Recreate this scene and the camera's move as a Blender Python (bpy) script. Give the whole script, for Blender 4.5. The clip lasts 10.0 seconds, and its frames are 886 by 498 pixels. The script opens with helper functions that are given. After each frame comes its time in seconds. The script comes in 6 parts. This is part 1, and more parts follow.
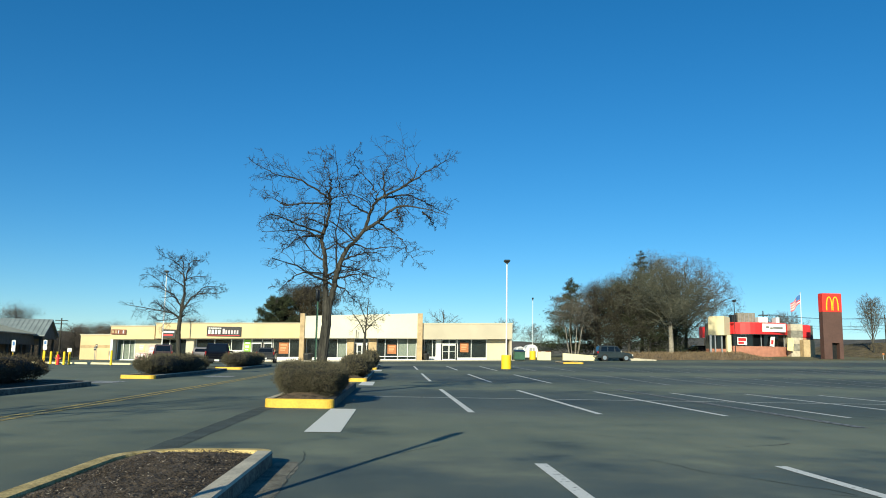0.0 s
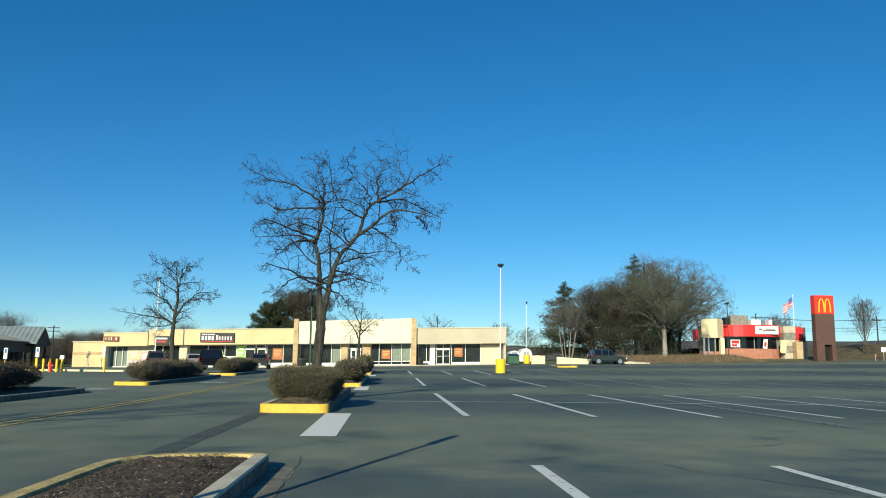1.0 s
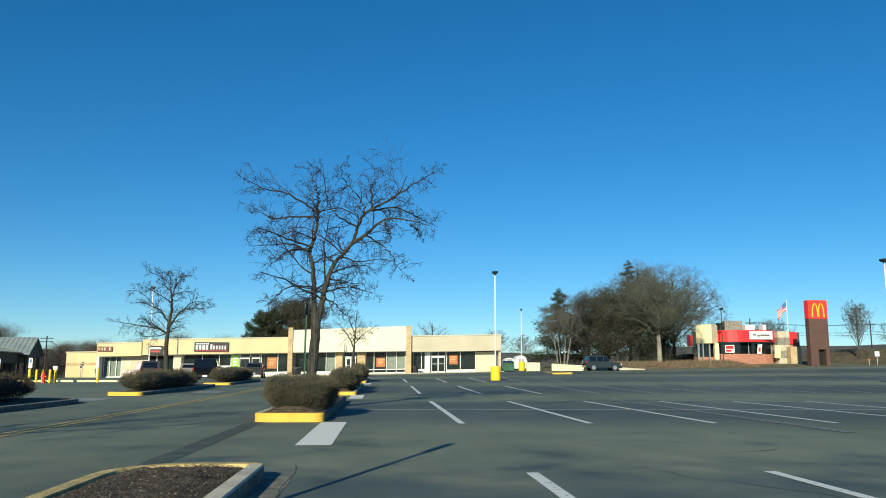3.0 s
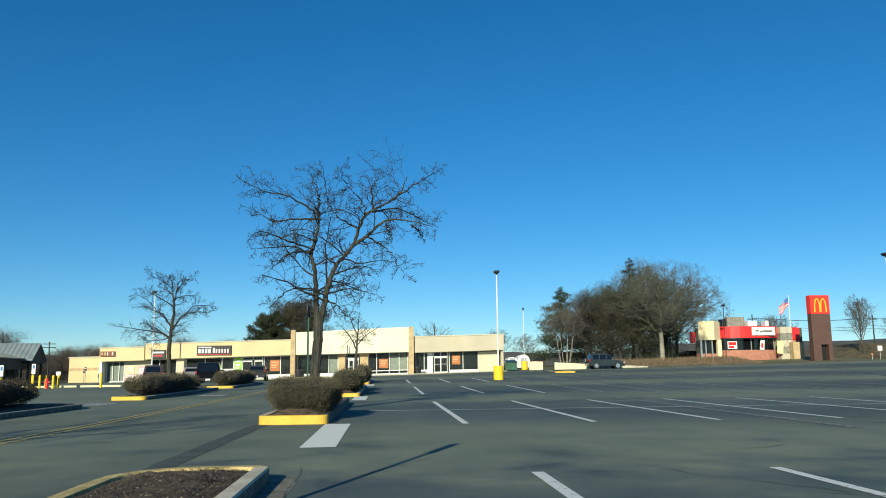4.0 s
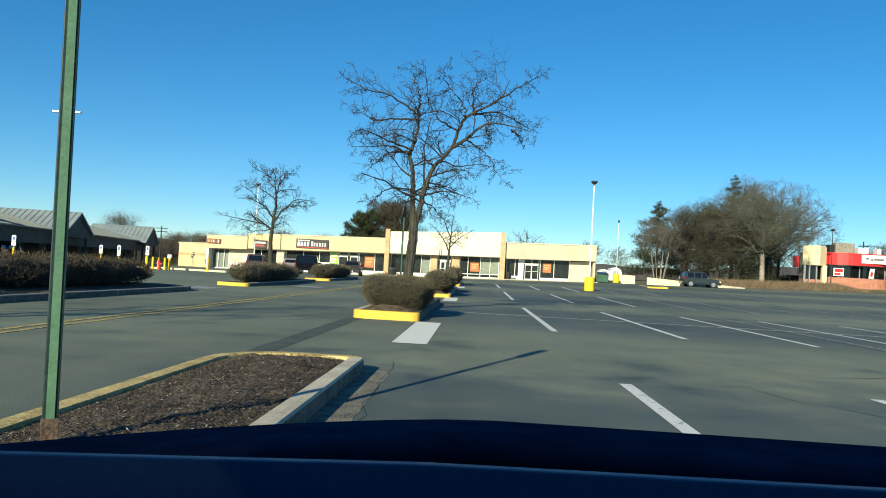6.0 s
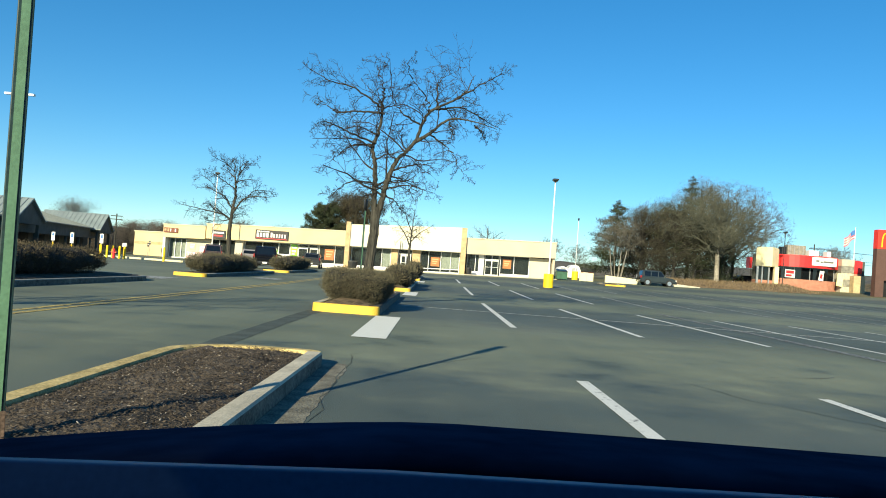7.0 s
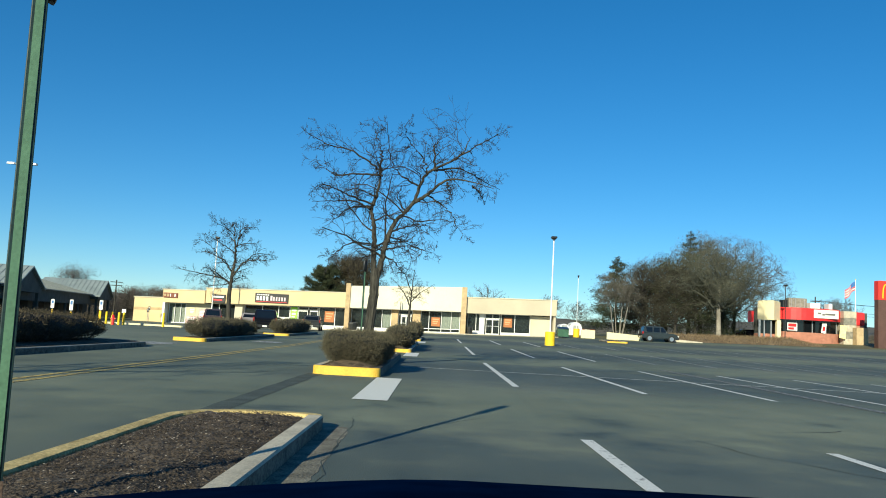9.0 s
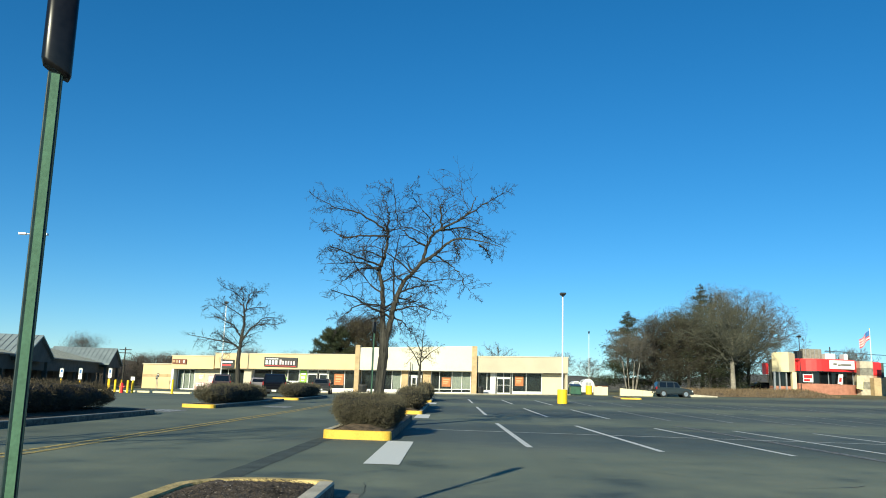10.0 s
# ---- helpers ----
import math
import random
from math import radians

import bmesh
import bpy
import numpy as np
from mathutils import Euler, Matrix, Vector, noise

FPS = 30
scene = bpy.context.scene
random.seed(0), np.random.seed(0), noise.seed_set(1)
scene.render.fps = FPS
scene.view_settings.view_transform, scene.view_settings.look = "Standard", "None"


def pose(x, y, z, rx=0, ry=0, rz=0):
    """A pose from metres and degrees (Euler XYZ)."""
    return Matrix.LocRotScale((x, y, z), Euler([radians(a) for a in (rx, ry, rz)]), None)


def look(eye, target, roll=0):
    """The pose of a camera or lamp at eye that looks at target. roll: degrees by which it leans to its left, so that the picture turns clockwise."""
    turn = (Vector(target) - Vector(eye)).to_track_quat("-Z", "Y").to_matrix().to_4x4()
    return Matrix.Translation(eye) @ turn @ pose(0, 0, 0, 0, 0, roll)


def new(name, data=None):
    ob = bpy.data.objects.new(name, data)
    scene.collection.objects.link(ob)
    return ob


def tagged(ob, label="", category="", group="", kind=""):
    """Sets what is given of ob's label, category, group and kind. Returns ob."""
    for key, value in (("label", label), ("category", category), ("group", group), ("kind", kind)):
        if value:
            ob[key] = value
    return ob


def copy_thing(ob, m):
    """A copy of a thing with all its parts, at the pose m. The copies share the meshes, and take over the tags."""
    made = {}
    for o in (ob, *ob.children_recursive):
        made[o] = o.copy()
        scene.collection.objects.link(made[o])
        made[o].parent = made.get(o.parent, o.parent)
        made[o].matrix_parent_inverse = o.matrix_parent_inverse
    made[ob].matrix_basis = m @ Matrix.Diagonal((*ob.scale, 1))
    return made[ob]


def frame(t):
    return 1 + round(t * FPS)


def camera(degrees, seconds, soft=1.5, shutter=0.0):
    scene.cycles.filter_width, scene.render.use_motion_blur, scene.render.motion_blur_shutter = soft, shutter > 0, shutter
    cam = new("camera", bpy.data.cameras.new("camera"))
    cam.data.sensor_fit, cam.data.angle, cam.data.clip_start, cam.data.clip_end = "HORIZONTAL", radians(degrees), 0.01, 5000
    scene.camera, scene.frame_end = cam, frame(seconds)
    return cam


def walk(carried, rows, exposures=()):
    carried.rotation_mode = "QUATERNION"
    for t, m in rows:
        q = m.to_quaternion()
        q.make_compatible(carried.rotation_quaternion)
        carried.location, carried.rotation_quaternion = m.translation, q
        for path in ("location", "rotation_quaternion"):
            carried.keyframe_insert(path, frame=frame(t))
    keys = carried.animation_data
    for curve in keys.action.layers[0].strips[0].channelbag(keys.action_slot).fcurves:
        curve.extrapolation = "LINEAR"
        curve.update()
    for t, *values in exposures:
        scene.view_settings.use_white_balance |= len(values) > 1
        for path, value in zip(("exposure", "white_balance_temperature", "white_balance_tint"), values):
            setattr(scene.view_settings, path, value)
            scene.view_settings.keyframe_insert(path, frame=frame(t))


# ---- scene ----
cam = camera(59.4, 10.0, soft=1.0)
H = 1.15
EXPOSURE, KELVIN, TINT = 0.322, 5820, -5
ROWS = [
    (0.0, -3.429, 7.810, 1.090, 0.054, 0.028, 0.015),
    (0.5, -3.719, 8.039, 0.769, 0.041, 0.013, 0.001),
    (1.0, -3.918, 8.164, 0.666, 0.037, -0.000, -0.008),
    (1.5, -3.993, 8.241, 0.652, 0.039, -0.005, -0.001),
    (2.0, -4.042, 8.424, 0.563, 0.038, -0.018, -0.004),
    (2.5, -4.140, 8.637, 0.455, 0.036, -0.028, -0.005),
    (4.0, -4.266, 8.737, -0.574, 0.024, -0.025, -0.003),
    (4.2, -3.817, 8.785, -0.875, 0.008, -0.018, 0.002),
    (4.5, -2.458, 9.016, -1.552, -0.015, -0.007, 0.009),
    (4.7, -1.015, 8.817, -1.410, -0.022, -0.010, 0.003),
    (5.0, 0.134, 8.040, -0.764, -0.033, -0.014, -0.007),
    (5.2, 0.767, 7.272, 0.092, -0.021, -0.015, -0.008),
    (5.5, 2.094, 5.581, 1.977, -0.004, -0.017, -0.010),
    (5.7, 3.204, 3.607, 2.920, -0.012, 0.003, -0.008),
    (6.8, -0.607, 0.431, 4.729, -0.028, 0.029, -0.003),
    (7.0, -0.396, 1.373, 4.344, -0.028, 0.030, 0.004),
    (7.2, -0.524, 2.125, 4.419, -0.027, 0.026, 0.002),
    (7.5, -0.794, 2.689, 3.982, -0.025, 0.020, -0.002),
    (7.8, -0.853, 4.454, 3.694, -0.023, 0.016, 0.003),
    (8.0, -0.609, 5.612, 3.390, -0.021, 0.014, 0.006),
    (8.5, -0.234, 6.463, 3.198, -0.022, 0.003, 0.003),
    (9.0, -0.123, 5.769, 3.229, -0.024, 0.001, 0.000),
    (9.5, -0.091, 5.878, 3.137, -0.022, -0.003, 0.009),
    (9.8, 0.353, 7.664, 2.643, -0.025, -0.011, 0.010),
    (10.0, 0.665, 10.093, 1.887, -0.027, -0.017, 0.010),
]
walk(cam, [(t, pose(x, y, H + z, 90, 0, yaw) @ pose(0, 0, 0, pitch, 0, 0) @ pose(0, 0, 0, 0, 0, roll))
           for t, yaw, pitch, roll, x, y, z in ROWS], [(t, EXPOSURE + e, KELVIN + k, TINT) for t, e, k in ((0.0, 0.12, 60), (0.6, 0.05, 40), (2.5, 0.05, 0), (3.8, 0.02, -40), (4.6, 0.0, -60), (5.5, 0.08, 0), (6.6, 0.54, 640), (7.0, 0.52, 560), (7.4, 0.42, 420), (7.9, 0.30, 250), (8.4, 0.10, 60), (9.0, 0.18, 60), (10.0, 0.24, 60))])

# ---- light ----
SUN_AZ, SUN_EL = 21.3, 19.8        # degrees right of +y towards which the light runs; height
world = bpy.data.worlds.new("sky")
scene.world = world
world.use_nodes = True
wt = world.node_tree
sky = wt.nodes.new("ShaderNodeTexSky")
sky.sky_type, sky.sun_disc = "NISHITA", False
sky.sun_elevation, sky.sun_rotation = radians(SUN_EL), radians(180 + SUN_AZ)
sky.air_density, sky.dust_density, sky.ozone_density, sky.altitude = 0.97, 0.0, 4.6, 1300
rich = wt.nodes.new("ShaderNodeHueSaturation")
rich.inputs["Saturation"].default_value = 1.24
even = wt.nodes.new("ShaderNodeGamma")
even.inputs["Gamma"].default_value = 0.9
wt.links.new(sky.outputs[0], even.inputs["Color"])
wt.links.new(even.outputs[0], rich.inputs["Color"])
wt.links.new(rich.outputs[0], wt.nodes["Background"].inputs[0])
wt.nodes["Background"].inputs[1].default_value = 0.098
sun = new("sun", bpy.data.lights.new("sun", "SUN"))
sun.data.energy, sun.data.angle, sun.data.color = 4.96, radians(0.53), (1.0, 0.83, 0.60)
sun_dir = Vector((math.sin(radians(SUN_AZ)) * math.cos(radians(SUN_EL)), math.cos(radians(SUN_AZ)) * math.cos(radians(SUN_EL)), -math.sin(radians(SUN_EL))))
sun.matrix_world = look((0, 0, 60), Vector((0, 0, 60)) + sun_dir)


# ---- materials ----
def mat(name, col, rough=0.7, metal=0.0, vary=0.12, scale=6.0, fine=60.0, bump=0.1, spec=0.4, rand=0.0, coat=0.0, hue=None, tall=1.0):
    """A surface whose colour wanders at two scales, with a fine relief."""
    m = bpy.data.materials.new(name)
    m.use_nodes = True
    nt = m.node_tree
    N, L = nt.nodes, nt.links
    b = N["Principled BSDF"]
    b.inputs["Roughness"].default_value, b.inputs["Metallic"].default_value = rough, metal
    b.inputs["Specular IOR Level"].default_value = spec
    b.inputs["Coat Weight"].default_value = coat
    tc = N.new("ShaderNodeTexCoord")
    big, small = N.new("ShaderNodeTexNoise"), N.new("ShaderNodeTexNoise")
    big.inputs["Scale"].default_value, big.inputs["Detail"].default_value = scale, 4
    small.inputs["Scale"].default_value, small.inputs["Detail"].default_value = fine, 3
    place = N.new("ShaderNodeMapping")
    place.inputs["Scale"].default_value = (1, 1, 1 / tall)
    L.new(tc.outputs["Object"], place.inputs["Vector"])
    for n in (big, small):
        L.new(place.outputs[0], n.inputs["Vector"])
    add = N.new("ShaderNodeMath")
    add.operation = "ADD"
    L.new(big.outputs["Fac"], add.inputs[0]), L.new(small.outputs["Fac"], add.inputs[1])
    ramp = N.new("ShaderNodeValToRGB")
    half = N.new("ShaderNodeMath")
    half.operation, half.inputs[1].default_value = "MULTIPLY", 0.5
    L.new(add.outputs[0], half.inputs[0]), L.new(half.outputs[0], ramp.inputs[0])
    lo = [max(0, c * (1 - 2 * vary)) for c in col]
    hi = [min(1, c * (1 + 2 * vary)) for c in (hue or col)]
    ramp.color_ramp.elements[0].position, ramp.color_ramp.elements[1].position = 0.36, 0.64
    ramp.color_ramp.elements[0].color, ramp.color_ramp.elements[1].color = (*lo, 1), (*hi, 1)
    out = ramp.outputs[0]
    if rand:
        info, hsv, rng = N.new("ShaderNodeObjectInfo"), N.new("ShaderNodeHueSaturation"), N.new("ShaderNodeMapRange")
        rng.inputs[3].default_value, rng.inputs[4].default_value = 1 - rand, 1 + rand
        L.new(info.outputs["Random"], rng.inputs[0]), L.new(rng.outputs[0], hsv.inputs["Value"]), L.new(out, hsv.inputs["Color"])
        out = hsv.outputs[0]
    L.new(out, b.inputs["Base Color"])
    if bump:
        bn = N.new("ShaderNodeBump")
        bn.inputs["Strength"].default_value, bn.inputs["Distance"].default_value = bump, 0.02
        L.new(small.outputs["Fac"], bn.inputs["Height"]), L.new(bn.outputs[0], b.inputs["Normal"])
    return m


def ramp_node(nt, fac, stops):
    r = nt.nodes.new("ShaderNodeValToRGB")
    while len(r.color_ramp.elements) < len(stops):
        r.color_ramp.elements.new(0.5)
    for e, (p, c) in zip(r.color_ramp.elements, stops):
        e.position, e.color = p, (*c, 1) if not isinstance(c, float) else (c, c, c, 1)
    nt.links.new(fac, r.inputs[0])
    return r.outputs[0]


def noise_node(nt, scale, detail=4, vec=None, rough=0.5):
    n = nt.nodes.new("ShaderNodeTexNoise")
    n.inputs["Scale"].default_value, n.inputs["Detail"].default_value, n.inputs["Roughness"].default_value = scale, detail, rough
    if vec is None:
        vec = nt.nodes.new("ShaderNodeTexCoord").outputs["Object"]
    nt.links.new(vec, n.inputs["Vector"])
    return n.outputs["Fac"]


def mix_node(nt, fac, a, b, mode="MIX"):
    n = nt.nodes.new("ShaderNodeMix")
    n.data_type, n.blend_type = "RGBA", mode
    for sock, v in ((n.inputs[0], fac), (n.inputs[6], a), (n.inputs[7], b)):
        if hasattr(v, "links"):
            nt.links.new(v, sock)
        elif isinstance(v, (int, float)):
            sock.default_value = v
        else:
            sock.default_value = (*v, 1)
    return n.outputs[2]


def asphalt_material():
    m = bpy.data.materials.new("asphalt")
    m.use_nodes = True
    nt = m.node_tree
    b = nt.nodes["Principled BSDF"]
    wide = noise_node(nt, 0.09, 3)
    mid = noise_node(nt, 0.7, 5, rough=0.6)
    grit = noise_node(nt, 90, 2)
    base = ramp_node(nt, wide, [(0.36, (0.109, 0.126, 0.103)), (0.5, (0.141, 0.159, 0.129)), (0.64, (0.168, 0.183, 0.147))])
    blot = ramp_node(nt, mid, [(0.30, (0.58, 0.61, 0.62)), (0.42, (0.90, 0.92, 0.92)), (0.55, (1.0, 1.0, 1.0)), (0.70, (1.14, 1.14, 1.12))])
    col = mix_node(nt, 1.0, base, blot, "MULTIPLY")
    spk = ramp_node(nt, grit, [(0.3, (0.72, 0.72, 0.72)), (0.55, (1.0, 1.0, 1.0)), (0.72, (1.5, 1.48, 1.4))])
    col = mix_node(nt, 0.8, col, spk, "MULTIPLY")
    # bands across the lot: paler aisles, darker bluish stall rows, pale driving lane
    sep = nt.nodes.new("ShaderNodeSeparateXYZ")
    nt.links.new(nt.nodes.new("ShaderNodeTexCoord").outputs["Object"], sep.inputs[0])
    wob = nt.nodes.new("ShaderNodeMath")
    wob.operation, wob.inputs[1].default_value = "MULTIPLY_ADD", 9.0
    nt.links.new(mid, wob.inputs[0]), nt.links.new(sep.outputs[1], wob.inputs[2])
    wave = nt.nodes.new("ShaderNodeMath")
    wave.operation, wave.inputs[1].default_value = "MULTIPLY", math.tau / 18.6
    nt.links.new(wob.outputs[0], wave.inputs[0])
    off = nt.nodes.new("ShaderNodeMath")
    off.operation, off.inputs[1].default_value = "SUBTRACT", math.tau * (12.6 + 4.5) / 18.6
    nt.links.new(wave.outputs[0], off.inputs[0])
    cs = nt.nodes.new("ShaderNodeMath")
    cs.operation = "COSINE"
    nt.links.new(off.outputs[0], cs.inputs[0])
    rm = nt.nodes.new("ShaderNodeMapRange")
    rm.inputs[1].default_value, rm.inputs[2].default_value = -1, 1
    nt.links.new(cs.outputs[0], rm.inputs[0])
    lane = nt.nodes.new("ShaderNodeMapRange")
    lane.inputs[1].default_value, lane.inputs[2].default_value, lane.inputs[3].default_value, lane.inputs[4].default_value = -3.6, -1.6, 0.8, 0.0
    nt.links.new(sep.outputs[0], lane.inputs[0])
    tone_band = nt.nodes.new("ShaderNodeMath")
    tone_band.operation = "MAXIMUM"
    nt.links.new(rm.outputs[0], tone_band.inputs[0]), nt.links.new(lane.outputs[0], tone_band.inputs[1])
    col = mix_node(nt, 1.0, col, ramp_node(nt, tone_band.outputs[0], [(0.36, (0.70, 0.76, 0.86)), (0.62, (0.94, 0.96, 0.96)), (0.88, (1.20, 1.19, 1.07))]), "MULTIPLY")
    # worn tyre tracks and stretched streaks along the lanes
    mp = nt.nodes.new("ShaderNodeMapping")
    nt.links.new(nt.nodes.new("ShaderNodeTexCoord").outputs["Object"], mp.inputs[0])
    mp.inputs["Scale"].default_value = (0.9, 0.06, 1)
    streak = noise_node(nt, 1.0, 4, mp.outputs[0])
    st = ramp_node(nt, streak, [(0.36, (0.88, 0.89, 0.90)), (0.6, (1.06, 1.06, 1.05))])
    col = mix_node(nt, 0.7, col, st, "MULTIPLY")
    nt.links.new(col, b.inputs["Base Color"])
    nt.links.new(ramp_node(nt, mid, [(0.35, 0.72), (0.6, 0.9)]), b.inputs["Roughness"])
    b.inputs["Specular IOR Level"].default_value = 0.35
    bn = nt.nodes.new("ShaderNodeBump")
    bn.inputs["Strength"].default_value, bn.inputs["Distance"].default_value = 0.5, 0.008
    nt.links.new(grit, bn.inputs["Height"]), nt.links.new(bn.outputs[0], b.inputs["Normal"])
    return m


def worn_paint(name, col, under=(0.07, 0.07, 0.066), wear=0.42):
    """Road paint that has worn through to the asphalt in spots."""
    m = bpy.data.materials.new(name)
    m.use_nodes = True
    nt = m.node_tree
    b = nt.nodes["Principled BSDF"]
    n1, n2 = noise_node(nt, 9, 6, rough=0.7), noise_node(nt, 70, 2)
    worn = ramp_node(nt, n1, [(wear - 0.06, 0.0), (wear + 0.05, 1.0)])
    tone = ramp_node(nt, n2, [(0.3, tuple(c * 0.82 for c in col)), (0.7, col)])
    nt.links.new(mix_node(nt, worn, under, tone), b.inputs["Base Color"])
    b.inputs["Roughness"].default_value = 0.75
    return m


def glass_material(name, tint=(0.03, 0.035, 0.04), rough=0.04):
    m = bpy.data.materials.new(name)
    m.use_nodes = True
    b = m.node_tree.nodes["Principled BSDF"]
    b.inputs["Base Color"].default_value = (*tint, 1)
    b.inputs["Roughness"].default_value, b.inputs["Specular IOR Level"].default_value = rough, 0.6
    b.inputs["Alpha"].default_value = 0.32
    return m


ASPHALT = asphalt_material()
DRY_GRASS = mat("dry_grass", (0.17, 0.135, 0.075), 0.95, vary=0.25, scale=0.35, fine=14, bump=0.6, hue=(0.13, 0.13, 0.06))
WHITE_LINE = worn_paint("white_line_paint", (0.74, 0.74, 0.70), wear=0.38)
PATCH_WHITE = worn_paint("white_block_paint", (0.82, 0.81, 0.74), wear=0.25)
DARK_ASPHALT = mat("dark_asphalt", (0.064, 0.076, 0.064), 0.85, vary=0.25, scale=2, fine=60, bump=0.3)
GHOST_LINE = worn_paint("ghost_line_paint", (0.30, 0.30, 0.28), wear=0.52)
FADED_LINE = worn_paint("faded_line_paint", (0.52, 0.52, 0.49), wear=0.50)
YELLOW_LINE = worn_paint("yellow_line_paint", (0.62, 0.47, 0.12), wear=0.485)
KERB_YELLOW = mat("yellow_kerb_paint", (0.74, 0.47, 0.06), 0.65, vary=0.08, scale=3, fine=22, bump=0.15)
KERB_CONC = mat("kerb_concrete", (0.50, 0.45, 0.35), 0.9, vary=0.12, scale=3, fine=50, bump=0.3)
KERB_GREY = mat("grey_kerb_concrete", (0.24, 0.23, 0.195), 0.92, vary=0.2, scale=3, fine=45, bump=0.35)
KERB_OLD = mat("faded_yellow_kerb", (0.44, 0.32, 0.10), 0.85, vary=0.25, scale=4, fine=45, bump=0.35, hue=(0.46, 0.36, 0.16))
# Outer kerb faces: their shade is put into this darker concrete.
KERB_FACE = mat("shade_dark_concrete", (0.13, 0.125, 0.105), 0.92, vary=0.35, scale=6, fine=40, bump=0.4)
# Kerb beside the shrub: the shrub's shadow is put into its colour.
KERB_SHADED = mat("shrub_shaded_kerb", (0.055, 0.055, 0.050), 0.92, vary=0.35, scale=5, fine=40, bump=0.4)
CAR_GLASS = mat("dark_car_glass", (0.006, 0.008, 0.010), 0.05, vary=0.1, bump=0.0, spec=0.6)
TAR = mat("tar_seal", (0.012, 0.012, 0.013), 0.55, vary=0.2, scale=3, fine=30, bump=0.2)
MULCH = mat("bark_mulch", (0.052, 0.041, 0.030), 0.95, vary=0.4, scale=4, fine=38, bump=1.0, hue=(0.085, 0.066, 0.048))
OLIVE_BARK = mat("olive_grey_bark", (0.078, 0.082, 0.064), 0.95, vary=0.25, scale=1, fine=8, bump=0.0)
LITTER = mat("leaf_litter", (0.075, 0.053, 0.033), 0.95, vary=0.4, scale=5, fine=34, bump=1.0, hue=(0.125, 0.090, 0.055))
PALE_BARK = mat("pale_grey_bark", (0.27, 0.245, 0.20), 0.95, vary=0.2, scale=3, fine=15, bump=0.3)
BARK = mat("grey_bark", (0.046, 0.043, 0.035), 0.95, vary=0.4, scale=14, fine=45, bump=1.0, tall=9.0)
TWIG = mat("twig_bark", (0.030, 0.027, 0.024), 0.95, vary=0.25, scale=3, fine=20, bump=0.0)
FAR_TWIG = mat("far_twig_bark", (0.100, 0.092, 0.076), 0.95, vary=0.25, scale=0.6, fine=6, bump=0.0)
CREAM = mat("cream_stucco", (0.69, 0.55, 0.315), 0.9, vary=0.05, scale=0.5, fine=30, bump=0.15)
IVORY = mat("ivory_signboard", (0.74, 0.69, 0.54), 0.85, vary=0.05, scale=0.4, fine=12, bump=0.08)
CREAM_LIGHT = mat("pale_cream_panel", (0.58, 0.53, 0.40), 0.85, vary=0.04, scale=0.5, fine=30, bump=0.1)
BEIGE = mat("beige_stucco", (0.54, 0.475, 0.355), 0.9, vary=0.05, scale=0.5, fine=30, bump=0.15)
TAN = mat("tan_brick", (0.50, 0.37, 0.21), 0.9, vary=0.12, scale=2, fine=24, bump=0.25)
WHITE = mat("white_painted_metal", (0.78, 0.78, 0.76), 0.5, vary=0.04, scale=2, fine=20, bump=0.0)
GREY_METAL = mat("galvanised_steel", (0.42, 0.43, 0.44), 0.45, metal=0.6, vary=0.1, scale=4, fine=30, bump=0.05)
DARK = mat("dark_bronze_paint", (0.016, 0.017, 0.018), 0.35, vary=0.2, scale=5, fine=30, bump=0.0, spec=0.5)
LIT_GREEN = mat("lit_green_paint", (0.095, 0.185, 0.115), 0.5, vary=0.08, scale=7, fine=50, bump=0.1, spec=0.4)
LAMP_BLACK = mat("glossy_black_paint", (0.006, 0.006, 0.007), 0.28, vary=0.2, scale=5, fine=30, bump=0.0, spec=0.35)
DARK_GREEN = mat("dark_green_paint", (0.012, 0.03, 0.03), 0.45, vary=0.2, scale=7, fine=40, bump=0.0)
RUST = mat("rusty_paint", (0.09, 0.06, 0.045), 0.8, vary=0.35, scale=14, fine=60, bump=0.3)
YELLOW = mat("safety_yellow_paint", (0.86, 0.58, 0.02), 0.55, vary=0.06, scale=4, fine=30, bump=0.05)
RED = mat("red_gloss_panel", (0.72, 0.03, 0.035), 0.4, vary=0.05, scale=2, fine=20, bump=0.0)
ORANGE = mat("orange_poster", (0.42, 0.165, 0.062), 0.7, vary=0.06, scale=3, fine=30, bump=0.0)
FADED_ORANGE = mat("faded_orange_print", (0.62, 0.34, 0.17), 0.7, vary=0.06, bump=0.0)
LIME = mat("lime_poster", (0.35, 0.72, 0.08), 0.7, vary=0.06, scale=3, fine=30, bump=0.0)
PINK = mat("pink_poster", (0.74, 0.46, 0.45), 0.7, vary=0.25, scale=2, fine=10, bump=0.0)
BLUE_SIGN = mat("blue_sign_face", (0.05, 0.16, 0.42), 0.5, vary=0.05, bump=0.0)
BLACK_SIGN = mat("black_sign_face", (0.014, 0.013, 0.015), 0.4, vary=0.1, bump=0.0)
BROWN_PANEL = mat("brown_sign_panel", (0.10, 0.055, 0.045), 0.6, vary=0.08, scale=1, fine=10, bump=0.0)
LOGO_YELLOW = mat("yellow_sign_shape", (0.85, 0.55, 0.02), 0.5, vary=0.04, bump=0.0)
SIGN_RED = mat("red_sign_face", (0.80, 0.045, 0.03), 0.45, vary=0.04, bump=0.0)
SALMON = mat("salmon_brick", (0.42, 0.19, 0.13), 0.9, vary=0.12, scale=2, fine=20, bump=0.2)
